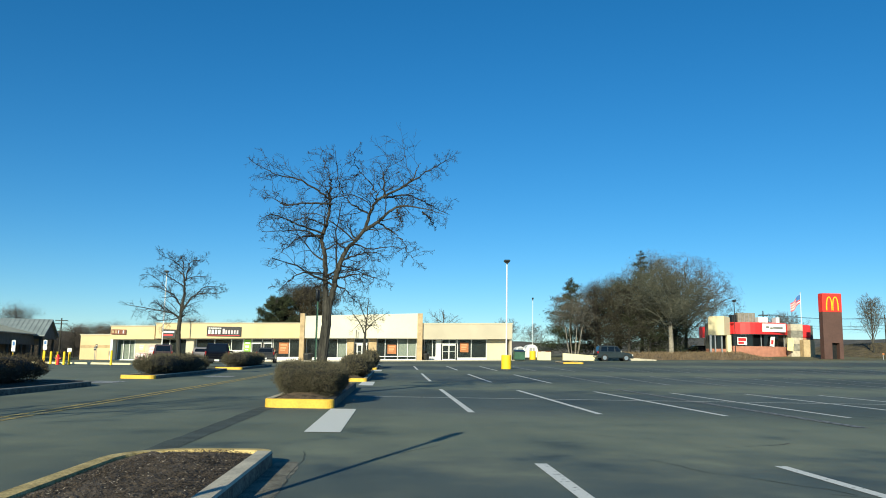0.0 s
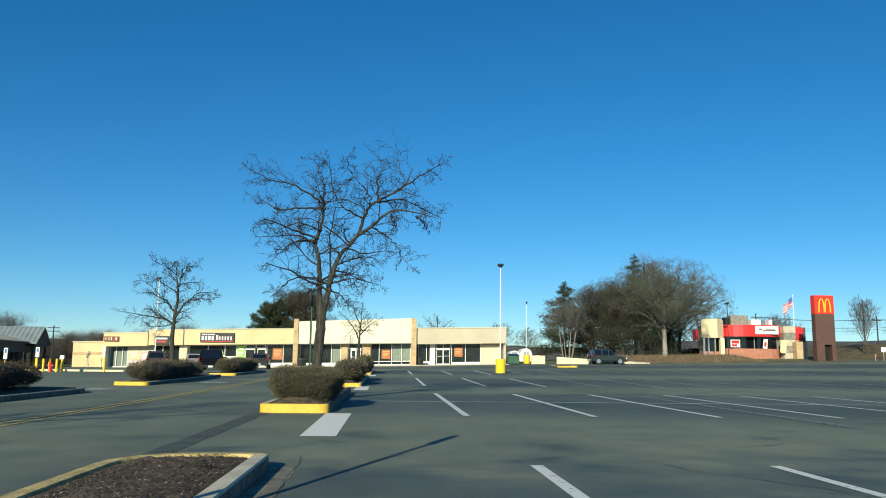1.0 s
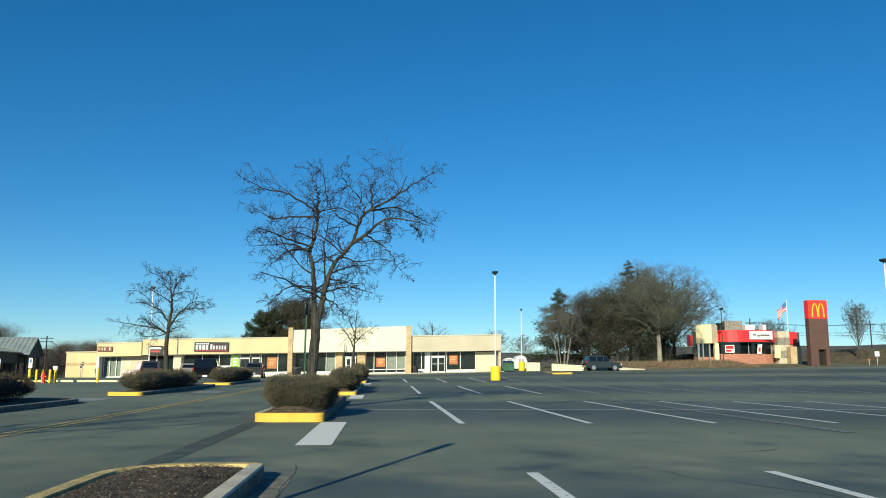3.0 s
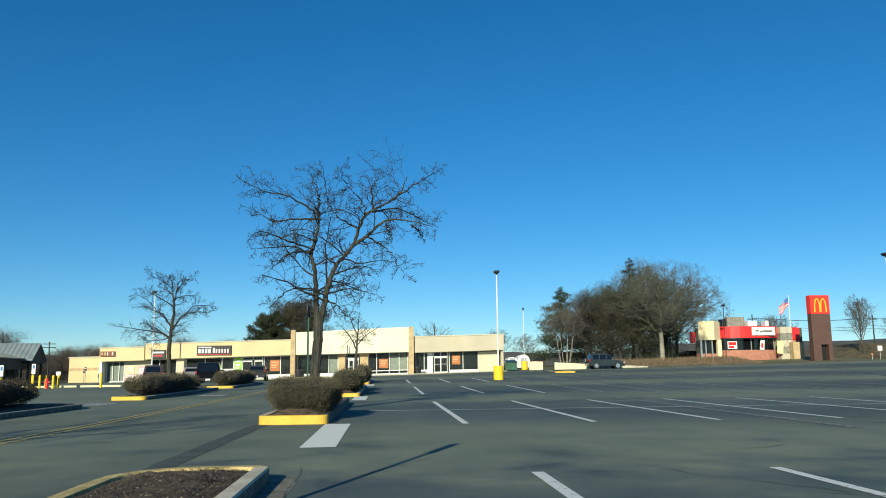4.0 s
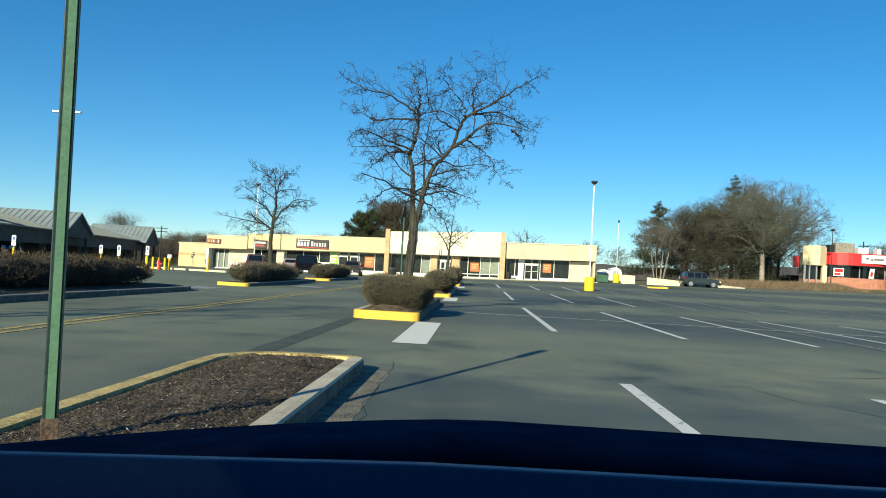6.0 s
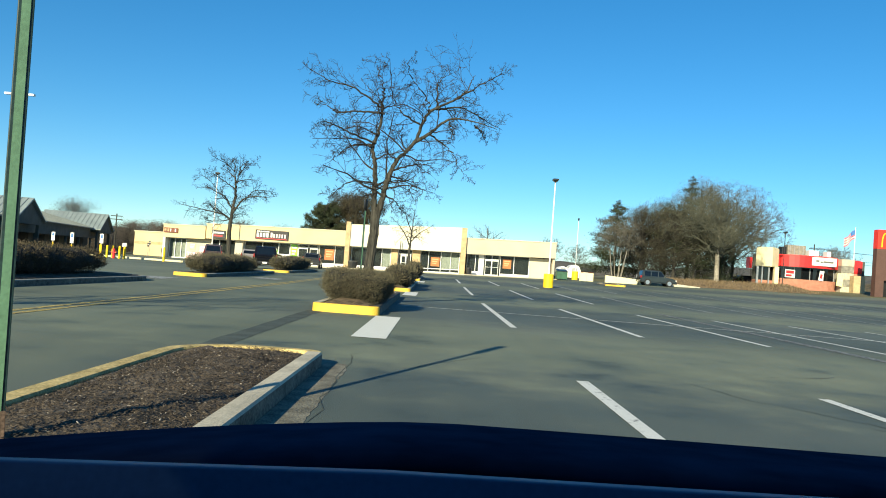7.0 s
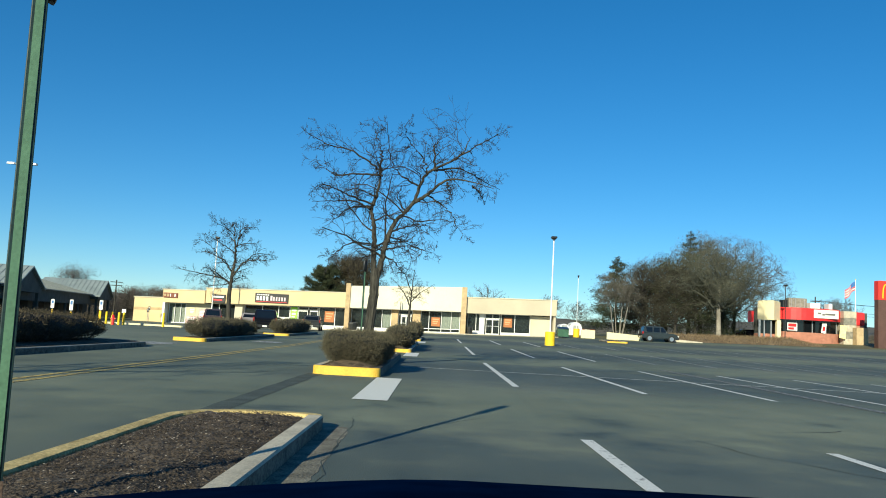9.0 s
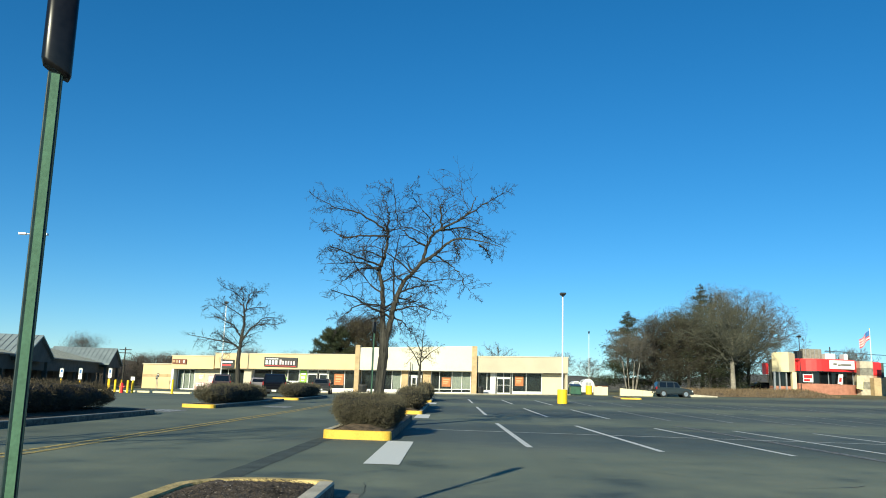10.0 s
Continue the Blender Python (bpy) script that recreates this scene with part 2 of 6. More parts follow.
PALE_YELLOW = mat("pale_yellow_stucco", (0.78, 0.70, 0.45), 0.9, vary=0.05, scale=1, fine=20, bump=0.1)
DARK_ROOF = mat("dark_metal_roof", (0.115, 0.135, 0.14), 0.55, vary=0.1, scale=0.7, fine=12, bump=0.05)
DARK_SIDING = mat("dark_brown_siding", (0.072, 0.078, 0.072), 0.85, vary=0.15, scale=1.5, fine=20, bump=0.1)
METAL_ROOF = mat("grey_metal_roof", (0.26, 0.30, 0.30), 0.5, vary=0.1, scale=0.7, fine=12, bump=0.05)
SLATE_WALL = mat("grey_brown_siding", (0.15, 0.145, 0.135), 0.85, vary=0.12, scale=1.5, fine=20, bump=0.1)
DUMPSTER = mat("green_dumpster_paint", (0.035, 0.10, 0.06), 0.6, vary=0.2, scale=2, fine=20, bump=0.1)
INSIDE = mat("shop_interior", (0.13, 0.135, 0.13), 0.9, vary=0.12, scale=0.5, fine=2, bump=0.0)
BLIND = mat("pale_green_blind", (0.45, 0.52, 0.45), 0.8, vary=0.08, scale=2, fine=10, bump=0.0)
PANE = glass_material("window_glass", (0.035, 0.045, 0.047))
RUBBER = mat("tyre_rubber", (0.02, 0.02, 0.02), 0.85, vary=0.2, bump=0.1)
CHROME = mat("wheel_alloy", (0.55, 0.56, 0.58), 0.3, metal=0.9, vary=0.05, bump=0.0)
SAND = mat("sandy_grit", (0.168, 0.158, 0.125), 0.95, vary=0.3, scale=5, fine=50, bump=0.5)
TAIL_RED = mat("tail_light_lens", (0.28, 0.012, 0.012), 0.2, vary=0.05, bump=0.0)
HEADLAMP = mat("lamp_lens", (0.7, 0.7, 0.68), 0.15, vary=0.03, bump=0.0)
# No gloss set; the bonnet's sky sheen is part of this navy.
HOOD_PAINT = mat("navy_car_paint", (0.024, 0.032, 0.058), 0.4, vary=0.15, scale=3, fine=14, bump=0.0, spec=0.0)
# Black plastic turned blue: the sky light on it is in this colour.
DASH = mat("skylit_dash_plastic", (0.040, 0.072, 0.145), 0.5, vary=0.06, fine=120, bump=0.02, spec=0.2)


def leaf_material(name, a, b, pale=None):
    m = bpy.data.materials.new(name)
    m.use_nodes = True
    nt = m.node_tree
    geo = nt.nodes.new("ShaderNodeNewGeometry")
    nt.links.new(ramp_node(nt, geo.outputs["Random Per Island"], [(0.0, a), (1.0, b)] if pale is None else [(0.0, a), (0.955, b), (0.975, pale), (1.0, pale)]), nt.nodes["Principled BSDF"].inputs["Base Color"])
    nt.nodes["Principled BSDF"].inputs["Roughness"].default_value = 0.75
    nt.nodes["Principled BSDF"].inputs["Specular IOR Level"].default_value = 0.25
    return m


# Darker copy of the hedge leaf: the hedge's own shade is in it.
SHADED_HEDGE_LEAF = leaf_material("shaded_hedge_leaf", (0.018, 0.020, 0.012), (0.105, 0.082, 0.052))
HEDGE_LEAF = leaf_material("hedge_leaf", (0.045, 0.046, 0.028), (0.145, 0.125, 0.080))
PINE_LEAF = leaf_material("pine_needle", (0.020, 0.032, 0.016), (0.068, 0.078, 0.040))
OLIVE_LEAF = leaf_material("olive_twig", (0.060, 0.062, 0.036), (0.17, 0.155, 0.100))
BROWN_GREEN = leaf_material("brown_green_needle", (0.030, 0.030, 0.018), (0.098, 0.080, 0.052))
BROWN_TWIG = leaf_material("brown_twig", (0.032, 0.032, 0.021), (0.092, 0.083, 0.056))
WINTER_TWIG = leaf_material("winter_twig", (0.07, 0.055, 0.045), (0.17, 0.145, 0.12))


# ---- mesh helpers ----
def mesh_of(name, verts, faces, material):
    me = bpy.data.meshes.new(name)
    me.from_pydata([tuple(v) for v in verts], [], [tuple(f) for f in faces])
    me.materials.append(material)
    me.update()
    return me


def part(name, bm, material, parent=None, label=""):
    """Links a bmesh or a ready mesh as one object under a thing or part."""
    if isinstance(bm, bmesh.types.BMesh):
        bmesh.ops.recalc_face_normals(bm, faces=bm.faces[:])
        me = bpy.data.meshes.new(name)
        bm.to_mesh(me)
        bm.free()
        me.materials.append(material)
    else:
        me = bm
    ob = new(name, me)
    if parent is not None:
        ob.parent = parent
    if label:
        tagged(ob, label)
    return ob


def thing(name, label, category, x=0.0, y=0.0, z=0.0, group="", kind="", turn=0.0):
    ob = new(name)
    ob.matrix_world = pose(x, y, z, 0, 0, turn)
    return tagged(ob, label, category, group, kind)


def box(x0, x1, y0, y1, z0, z1, bevel=0.0, bm=None, shear=None):
    """A box; shear(x) lifts its points with x."""
    bm = bm or bmesh.new()
    vs = [bm.verts.new((x, y, z + (shear(x) if shear else 0))) for z in (z0, z1) for y in (y0, y1) for x in (x0, x1)]
    fs = [bm.faces.new([vs[i] for i in q]) for q in ((0, 2, 3, 1), (4, 5, 7, 6), (0, 1, 5, 4), (1, 3, 7, 5), (3, 2, 6, 7), (2, 0, 4, 6))]
    if bevel:
        bmesh.ops.bevel(bm, geom=list({e for f in fs for e in f.edges}), offset=bevel, segments=2, affect="EDGES", profile=0.6)
    return bm


def tube(p, q, r0, r1, n=10, bm=None, cap=True):
    bm = bm or bmesh.new()
    p, q = Vector(p), Vector(q)
    d = (q - p).normalized()
    a = d.orthogonal().normalized()
    c = d.cross(a)
    rings = []
    for o, r in ((p, r0), (q, r1)):
        rings.append([bm.verts.new(o + (a * math.cos(i * math.tau / n) + c * math.sin(i * math.tau / n)) * r) for i in range(n)])
    for i in range(n):
        bm.faces.new((rings[0][i], rings[0][(i + 1) % n], rings[1][(i + 1) % n], rings[1][i]))
    if cap:
        bm.faces.new(rings[0][::-1]), bm.faces.new(rings[1])
    return bm


def prism(outline, z0, z1, bevel=0.0, lift=None):
    """An upright slab over a closed outline of (x, y)."""
    bm = bmesh.new()
    lo = [bm.verts.new((x, y, z0 + (lift(x, y) if lift else 0))) for x, y in outline]
    hi = [bm.verts.new((x, y, z1 + (lift(x, y) if lift else 0))) for x, y in outline]
    n = len(outline)
    bm.faces.new(lo[::-1])
    top = bm.faces.new(hi)
    for i in range(n):
        bm.faces.new((lo[i], lo[(i + 1) % n], hi[(i + 1) % n], hi[i]))
    if bevel:
        bmesh.ops.bevel(bm, geom=list(top.edges), offset=bevel, segments=2, affect="EDGES")
    return bm


def profile_solid(points, x0, x1, bevel=0.0, bm=None):
    """A solid whose outline (y, z) runs along x."""
    bm = bm or bmesh.new()
    a = [bm.verts.new((x0, y, z)) for y, z in points]
    b = [bm.verts.new((x1, y, z)) for y, z in points]
    n = len(points)
    fs = [bm.faces.new(a), bm.faces.new(b[::-1])]
    for i in range(n):
        fs.append(bm.faces.new((a[i], b[i], b[(i + 1) % n], a[(i + 1) % n])))
    if bevel:
        bmesh.ops.bevel(bm, geom=list({e for f in fs for e in f.edges}), offset=bevel, segments=2, affect="EDGES")
    return bm


def gz(x, y):
    """Height of the lot: level near by, rising gently towards the far right."""
    s = min(max((y - 30) / 60, 0), 1.6)
    if s <= 0:
        return 0.0
    return float(np.interp(x, [-60, -18, 15, 26, 60], [-0.15, 0, 0.82, 0.95, 1.6])) * s * s / (s + 0.15) * 1.15


# ---- ground ----
def build_ground():
    xs = sorted({*np.arange(-40, 72.1, 2.0), -3000, -1500, -700, -350, -200, -130, -90, -60, -48, 90, 120, 170, 260, 420, 800, 1500, 3000})
    ys = sorted({*np.arange(-12, 100.1, 2.0), -3000, -1500, -600, -300, -150, -80, -50, -30, -20, 110, 125, 150, 190, 260, 400, 800, 1500, 3000})
    verts, faces, which = [], [], []
    for y in ys:
        for x in xs:
            z = gz(min(max(x, -60), 60), y) if y < 126 else gz(min(max(x, -60), 60), 126)
            verts.append((x, y, z))
    w = len(xs)
    for j in range(len(ys) - 1):
        for i in range(w - 1):
            faces.append((j * w + i, j * w + i + 1, (j + 1) * w + i + 1, (j + 1) * w + i))
            cx, cy = (xs[i] + xs[i + 1]) / 2, (ys[j] + ys[j + 1]) / 2
            lot = -34 < cx < 62 and -80 < cy < (98 if cx < 17 else 93 if cx < 40 else 91)
            which.append(0 if lot else 1)
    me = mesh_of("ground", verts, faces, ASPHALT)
    me.materials.append(DRY_GRASS)
    me.polygons.foreach_set("material_index", which)
    for p in me.polygons:
        p.use_smooth = True
    tagged(part("ground", me, ASPHALT), "worn grey asphalt parking lot with dry grass beyond", "ground", kind="structure")


build_ground()


def strip(x0, x1, y0, y1, lift=0.006, step=2.0):
    """A painted strip that lies on the lot."""
    n = max(1, int((y1 - y0) / step))
    verts, faces = [], []
    for k in range(n + 1):
        y = y0 + (y1 - y0) * k / n
        verts += [(x0, y, gz(x0, y) + lift), (x1, y, gz(x1, y) + lift)]
        if k:
            faces.append((2 * k - 2, 2 * k - 1, 2 * k + 1, 2 * k))
    return verts, faces


# ---- painted lines ----
STALLS = [1.70 + 2.72 * k for k in range(19)]
BAYS = [(-2.3, 8.75), (16.45, 27.45), (35.0, 46.0), (53.7, 64.7)]
for r, (y0, y1) in enumerate(BAYS):
    for k, x in enumerate(STALLS):
        if r == 0 and k > 9 or x > 50:
            continue
        me = mesh_of("stall_line", *strip(x - 0.07, x + 0.07, y0, y1), WHITE_LINE if k < (6 if r < 2 else 3) else FADED_LINE)
        tagged(part("stall_line", me, WHITE_LINE), "worn white painted parking stall line on asphalt", "road marking", group="stall lines", kind="structure")
    if r:
        yc = (y0 + y1) / 2
        verts, faces = [], []
        for k in range(27):
            x = -0.9 + k * 2
            verts += [(x, yc - 0.05, gz(x, yc) + 0.010), (x, yc + 0.05, gz(x, yc) + 0.010)]
            if k:
                faces.append((2 * k - 2, 2 * k, 2 * k + 1, 2 * k - 1))
        tagged(part("bay_line", mesh_of("bay_line", verts, faces, FADED_LINE if r > 1 else WHITE_LINE), WHITE_LINE),
               "thin white line between facing parking stalls", "road marking", kind="structure")
for x in (-6.47, -6.21):
    tagged(part("lane_line", mesh_of("lane_line", *strip(x - 0.06, x + 0.06, 6.0, 62.0), YELLOW_LINE), YELLOW_LINE),
           "faded double yellow line of the driving lane", "road marking", group="centre lines", kind="structure")
for y0, y1 in ((11.9, 16.9), (29.6, 33.4), (49.5, 52.7)):
    tagged(part("white_patch", mesh_of("white_patch", *strip(-1.25, -0.71, y0, y1, 0.008), PATCH_WHITE), PATCH_WHITE),
           "white painted block on the asphalt before a planting island", "road marking", group="white blocks", kind="structure")
for x, y0, y1 in ((-10.3, 27.6, 29.8), (-7.9, 35.9, 37.7), (-24, 42, 42.2), (-20, 38, 38.2)):
    tagged(part("white_patch", mesh_of("white_patch", *strip(x - 0.6, x + 0.6, y0, y1, 0.008), FADED_LINE), FADED_LINE),
           "faded white painted block on the asphalt", "road marking", kind="structure")


tagged(part("ghost_line", mesh_of("ghost_line", *strip(8.5, 8.76, 14.0, 30.0, 0.0075), GHOST_LINE), GHOST_LINE),
       "scuffed pale remains of an old line on the asphalt", "road marking", kind="structure")


def crack(points, width, material=TAR, lift=0.004, seed=1):
    """A wandering tar-filled crack."""
    rng = random.Random(seed)
    fine = []
    for (ax, ay), (bx, by) in zip(points, points[1:]):
        n = max(2, int(math.hypot(bx - ax, by - ay) / 0.25))
        for k in range(n):
            fine.append((ax + (bx - ax) * k / n + rng.uniform(-1, 1) * 0.05, ay + (by - ay) * k / n + rng.uniform(-1, 1) * 0.05))
    verts, faces = [], []
    for k, (x, y) in enumerate(fine):
        a, b = fine[max(0, k - 1)], fine[min(len(fine) - 1, k + 1)]
        d = Vector((b[0] - a[0], b[1] - a[1])).normalized()
        w = width * rng.uniform(0.3, 1.0)
        verts += [(x - d.y * w, y + d.x * w, gz(x, y) + lift), (x + d.y * w, y - d.x * w, gz(x, y) + lift)]
        if k:
            faces.append((2 * k - 2, 2 * k - 1, 2 * k + 1, 2 * k))
    tagged(part("asphalt_crack", mesh_of("asphalt_crack", verts, faces, material), material),
           "dark tar-sealed crack in the asphalt", "crack", group="asphalt cracks", kind="structure")


def gutter_pan():
    """A worn, grit-filled concrete gutter along the near kerb, ragged where the asphalt laps over it."""
    rng = random.Random(22)
    n = 110
    verts, faces = [], []
    for k in range(n + 1):
        y = -2.0 + 10.7 * k / n
        wide = -0.88 - 0.010 * (y - 6) + 0.030 * noise.noise(Vector((0, y * 1.3, 3))) + 0.012 * rng.uniform(-1, 1) - (0.16 * max(0, y - 8.2) ** 2)
        verts += [(-1.176, y, 0.003), ((-1.176 + wide) / 2, y, 0.003), (wide, y, 0.003)]
        if k:
            b = 3 * k
            faces += [(b - 3, b - 2, b + 1, b), (b - 2, b - 1, b + 2, b + 1)]
    tagged(part("gutter", mesh_of("gutter", verts, faces, SAND), SAND), "gritty worn concrete gutter beside the mulch island", "gutter", kind="structure")


gutter_pan()
crack([(-0.84, 4.0), (-0.85, 6.0), (-0.89, 7.4), (-0.93, 8.6), (-0.99, 9.6), (-0.92, 10.2)], 0.005, DARK_ASPHALT, 0.005, seed=2)
crack([(-0.3, 8.7), (0.3, 9.8), (0.9, 10.6)], 0.008, DARK_ASPHALT, seed=12)
crack([(3.1, 9.2), (3.4, 8.2), (4.1, 7.2), (4.3, 6.6)], 0.010, DARK_ASPHALT, seed=3)
crack([(4.6, 10.6), (5.4, 10.9), (6.0, 11.4)], 0.012, seed=4)
crack([(2.9, 12.2), (3.6, 11.6)], 0.008, DARK_ASPHALT, seed=5)
crack([(4.0, 7.0), (4.6, 6.6)], 0.010, DARK_ASPHALT, seed=7)
strip_v, strip_f = [], []
for k in range(79):
    y = 9.35 + 7.75 * k / 78
    x = -2.69 + 0.07 * k / 78
    w = [0.165 + 0.035 * noise.noise(Vector((y * 1.1, s * 5, 0))) + 0.02 * noise.noise(Vector((y * 6, s * 9, 1))) for s in (0, 1)]
    strip_v += [(x - w[0], y, 0.004), (x + w[1], y, 0.004)]
    if k:
        strip_f.append((2 * k - 2, 2 * k - 1, 2 * k + 1, 2 * k))
tagged(part("asphalt_seam", mesh_of("asphalt_seam", strip_v, strip_f, DARK_ASPHALT), DARK_ASPHALT),
       "long dark strip in the asphalt", "asphalt seam", kind="structure")


# ---- planting islands ----
def rounded(x0, x1, y0, y1, radii, n=6):
    """An outline with its own radius at each corner: far right, far left, near left, near right."""
    pts = []
    a, b, c, d = radii
    for r, cx, cy, a0 in ((a, x1 - a, y1 - a, 0), (b, x0 + b, y1 - b, 90), (c, x0 + c, y0 + c, 180), (d, x1 - d, y0 + d, 270)):
        for k in range(n + 1):
            a = radians(a0 + 90 * k / n)
            pts.append((cx + r * math.cos(a), cy + r * math.sin(a)))
    return pts


def inset(pts, d):
    out, n = [], len(pts)
    for i in range(n):
        a, b = Vector(pts[i - 1]), Vector(pts[(i + 1) % n])
        t = (b - a).normalized()
        out.append((pts[i][0] - t.y * d, pts[i][1] + t.x * d))
    return out


def kerb_run(outer, inner, idx, z0, z1, lift):
    """A length of kerb between the points idx of two outlines, with a rounded nose."""
    bm = bmesh.new()
    prev = None
    for i in idx:
        (ox, oy), (ix, iy) = outer[i], inner[i]
        g = lift(ox, oy)
        f = lambda k: (ox + (ix - ox) * k, oy + (iy - oy) * k)
        ring = [bm.verts.new((*f(k), g + z)) for k, z in ((0, z0), (0.01, z1 - 0.022), (0.10, z1 - 0.003), (0.5, z1), (0.95, z1 - 0.002), (1.0, z1 - 0.02), (1.0, z0))]
        if prev:
            for k in range(len(ring)):
                # the outer face takes slot 1, the shade-coloured one
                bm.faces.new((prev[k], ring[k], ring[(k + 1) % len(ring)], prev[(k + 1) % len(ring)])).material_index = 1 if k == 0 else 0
        else:
            bm.faces.new(ring)
        prev = ring
    bm.faces.new(prev[::-1])
    return bm


def island(x0, x1, y0, y1, r, yellow, label, mound=0.05, bed=MULCH, height=0.15, n=6, clods=0.0):
    """A kerbed island: each kerb stone run is a part, and the mulch bed lies inside."""
    root = thing("planting_island", label, "planting island", group="planting islands")
    radii = r if isinstance(r, tuple) else (r, r, r, r)
    r = max(radii)
    outer = rounded(x0, x1, y0, y1, radii, n)
    inner = inset(outer, 0.165)
    m = len(outer)
    runs = {"far": list(range(0, 2 * n + 2)), "left": [2 * n + 1, 2 * n + 2], "near": list(range(2 * n + 2, 4 * n + 4)), "right": [4 * n + 3, 0]}
    for side, idx in runs.items():
        paint = yellow.get(side, KERB_CONC)
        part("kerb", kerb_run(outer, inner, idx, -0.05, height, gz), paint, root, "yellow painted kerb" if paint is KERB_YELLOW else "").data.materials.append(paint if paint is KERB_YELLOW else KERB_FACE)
    # mulch bed with a heaped, lumpy top
    rng = random.Random(int(y0 * 10))
    bm = bmesh.new()
    nx, ny = (9, max(8, int((y1 - y0) / 0.22))) if not clods else (30, int((y1 - y0) / 0.05))
    grid = {}
    for j in range(ny + 1):
        for i in range(nx + 1):
            x, y = x0 + 0.15 + (x1 - x0 - 0.30) * i / nx, y0 + 0.15 + (y1 - y0 - 0.3) * j / ny
            edge = min(i, nx - i, j, ny - j)
            if clods:
                lumps = noise.noise(Vector((x * 5, y * 3.5, 2))) * 0.9 + noise.noise(Vector((x * 14, y * 11, 5))) * 0.7 + rng.uniform(-0.25, 0.25)
                z = height - 0.035 + (0 if edge == 0 else mound * min(1, edge / 9) + clods * lumps * min(1, edge / 3))
            else:
                z = height - 0.035 + (0 if edge == 0 else mound * min(1, edge / 3) + rng.uniform(-0.012, 0.018))
            grid[i, j] = bm.verts.new((x, y, gz(x, y) + z))
    for j in range(ny):
        for i in range(nx):
            cx, cy = x0 + 0.15 + (x1 - x0 - 0.3) * (i + 0.5) / nx, y0 + 0.15 + (y1 - y0 - 0.3) * (j + 0.5) / ny
            dx, dy = max(0, abs(cx - (x0 + x1) / 2) - ((x1 - x0) / 2 - r)), max(0, abs(cy - (y0 + y1) / 2) - ((y1 - y0) / 2 - r))
            if math.hypot(dx, dy) < r + 0.02 - (0.0 if r > 0.3 else 0.0):
                bm.faces.new((grid[i, j], grid[i + 1, j], grid[i + 1, j + 1], grid[i, j + 1]))
    bmesh.ops.delete(bm, geom=[v for v in bm.verts if not v.link_faces], context="VERTS")
    part("mulch_bed", bm, bed, root)
    return root


island(-2.72, -1.18, -6.0, 8.64, (0.22, 0.85, 0.5, 0.5), {"left": KERB_OLD, "far": KERB_OLD}, "kerbed island with bark mulch and worn yellow edge", clods=0.022)
island(-2.68, -1.2, 17.0, 27.2, 0.2, {"near": KERB_YELLOW, "right": KERB_SHADED}, "kerbed island with bright yellow end and a clipped shrub", 0.14, LITTER, height=0.19)
island(-2.4, -1.05, 33.2, 46.0, 0.2, {"near": KERB_YELLOW}, "kerbed island with yellow end behind the larger shrub", 0.12, LITTER)
island(-2.3, -1.05, 53.0, 64.7, 0.2, {"near": KERB_YELLOW}, "far kerbed island with yellow end")
# hedge island: the kerb's shade is put in as a darker grey
island(-12.6, -9.45, 4.0, 26.6, 1.3, {"far": KERB_GREY, "left": KERB_GREY, "near": KERB_GREY, "right": KERB_GREY}, "long kerbed island with a dark hedge beside the lane")
island(-11.0, -9.6, 32.5, 46.6, 0.25, {"near": KERB_YELLOW}, "kerbed island with yellow end and low hedge")
island(16.4, 18.4, 74.8, 79.0, 0.3, {"near": KERB_YELLOW, "far": KERB_YELLOW}, "small kerbed island with yellow end on the open lot")
island(-11.1, -9.4, 49.8, 62.0, 0.25, {"near": KERB_YELLOW}, "kerbed island with yellow end before the shops")


def mulch_chips():
    """Loose bark chips on the nearest bed."""
    rng = random.Random(5)
    verts, faces = [], []
    for _ in range(22000):
        x, y = rng.uniform(-2.5, -1.36), rng.uniform(2.6, 8.35)
        if y > 8.3 or (y - 7.6) > (x + 2.5) * 1.1:
            continue
        s, a, t = rng.uniform(0.003, 0.011), rng.uniform(0, math.tau), rng.uniform(-0.5, 0.5)
        z = 0.122 + 0.045 * min(1.0, min(x + 2.55, -1.345 - x, 8.47 - y) / 0.28) + rng.uniform(-0.010, 0.020)
        d, e = Vector((math.cos(a), math.sin(a), t)) * s, Vector((-math.sin(a), math.cos(a), rng.uniform(-0.4, 0.4))) * s * 0.4
        o, b = Vector((x, y, z)), len(verts)
        up = Vector((0, 0, s * 0.35))
        verts += [o - d - e, o + d - e, o + d + e, o - d + e, o + up]
        faces += [(b, b + 1, b + 4), (b + 1, b + 2, b + 4), (b + 2, b + 3, b + 4), (b + 3, b, b + 4)]
    chip = leaf_material("bark_chip", (0.020, 0.016, 0.012), (0.110, 0.086, 0.064), (0.34, 0.30, 0.25))
    tagged(part("bark_chips", mesh_of("bark_chips", verts, faces, chip), chip), "loose brown bark chips on the island bed", "mulch", kind="stuff")


mulch_chips()


# ---- shrubs ----
def leaf_cloud(inside, count, size, seed, up=0.3, wide=0.35):
    """Many small bent leaves scattered by a sampler that gives a point and its outward way."""
    rng = random.Random(seed)
    verts, faces = [], []
    for _ in range(count):
        p, nrm = inside(rng)
        d = Vector((rng.gauss(0, 1), rng.gauss(0, 1), rng.gauss(0, 1))) + nrm * 0.8 + Vector((0, 0, up))
        d.normalize()
        e = d.orthogonal().normalized()
        e = e * math.cos(t := rng.uniform(0, math.tau)) + d.cross(e) * math.sin(t)
        s = size * rng.uniform(0.6, 1.4)
        b = len(verts)
        verts += [p, p + d * s + e * s * wide, p + d * s * 1.9, p + d * s - e * s * wide]
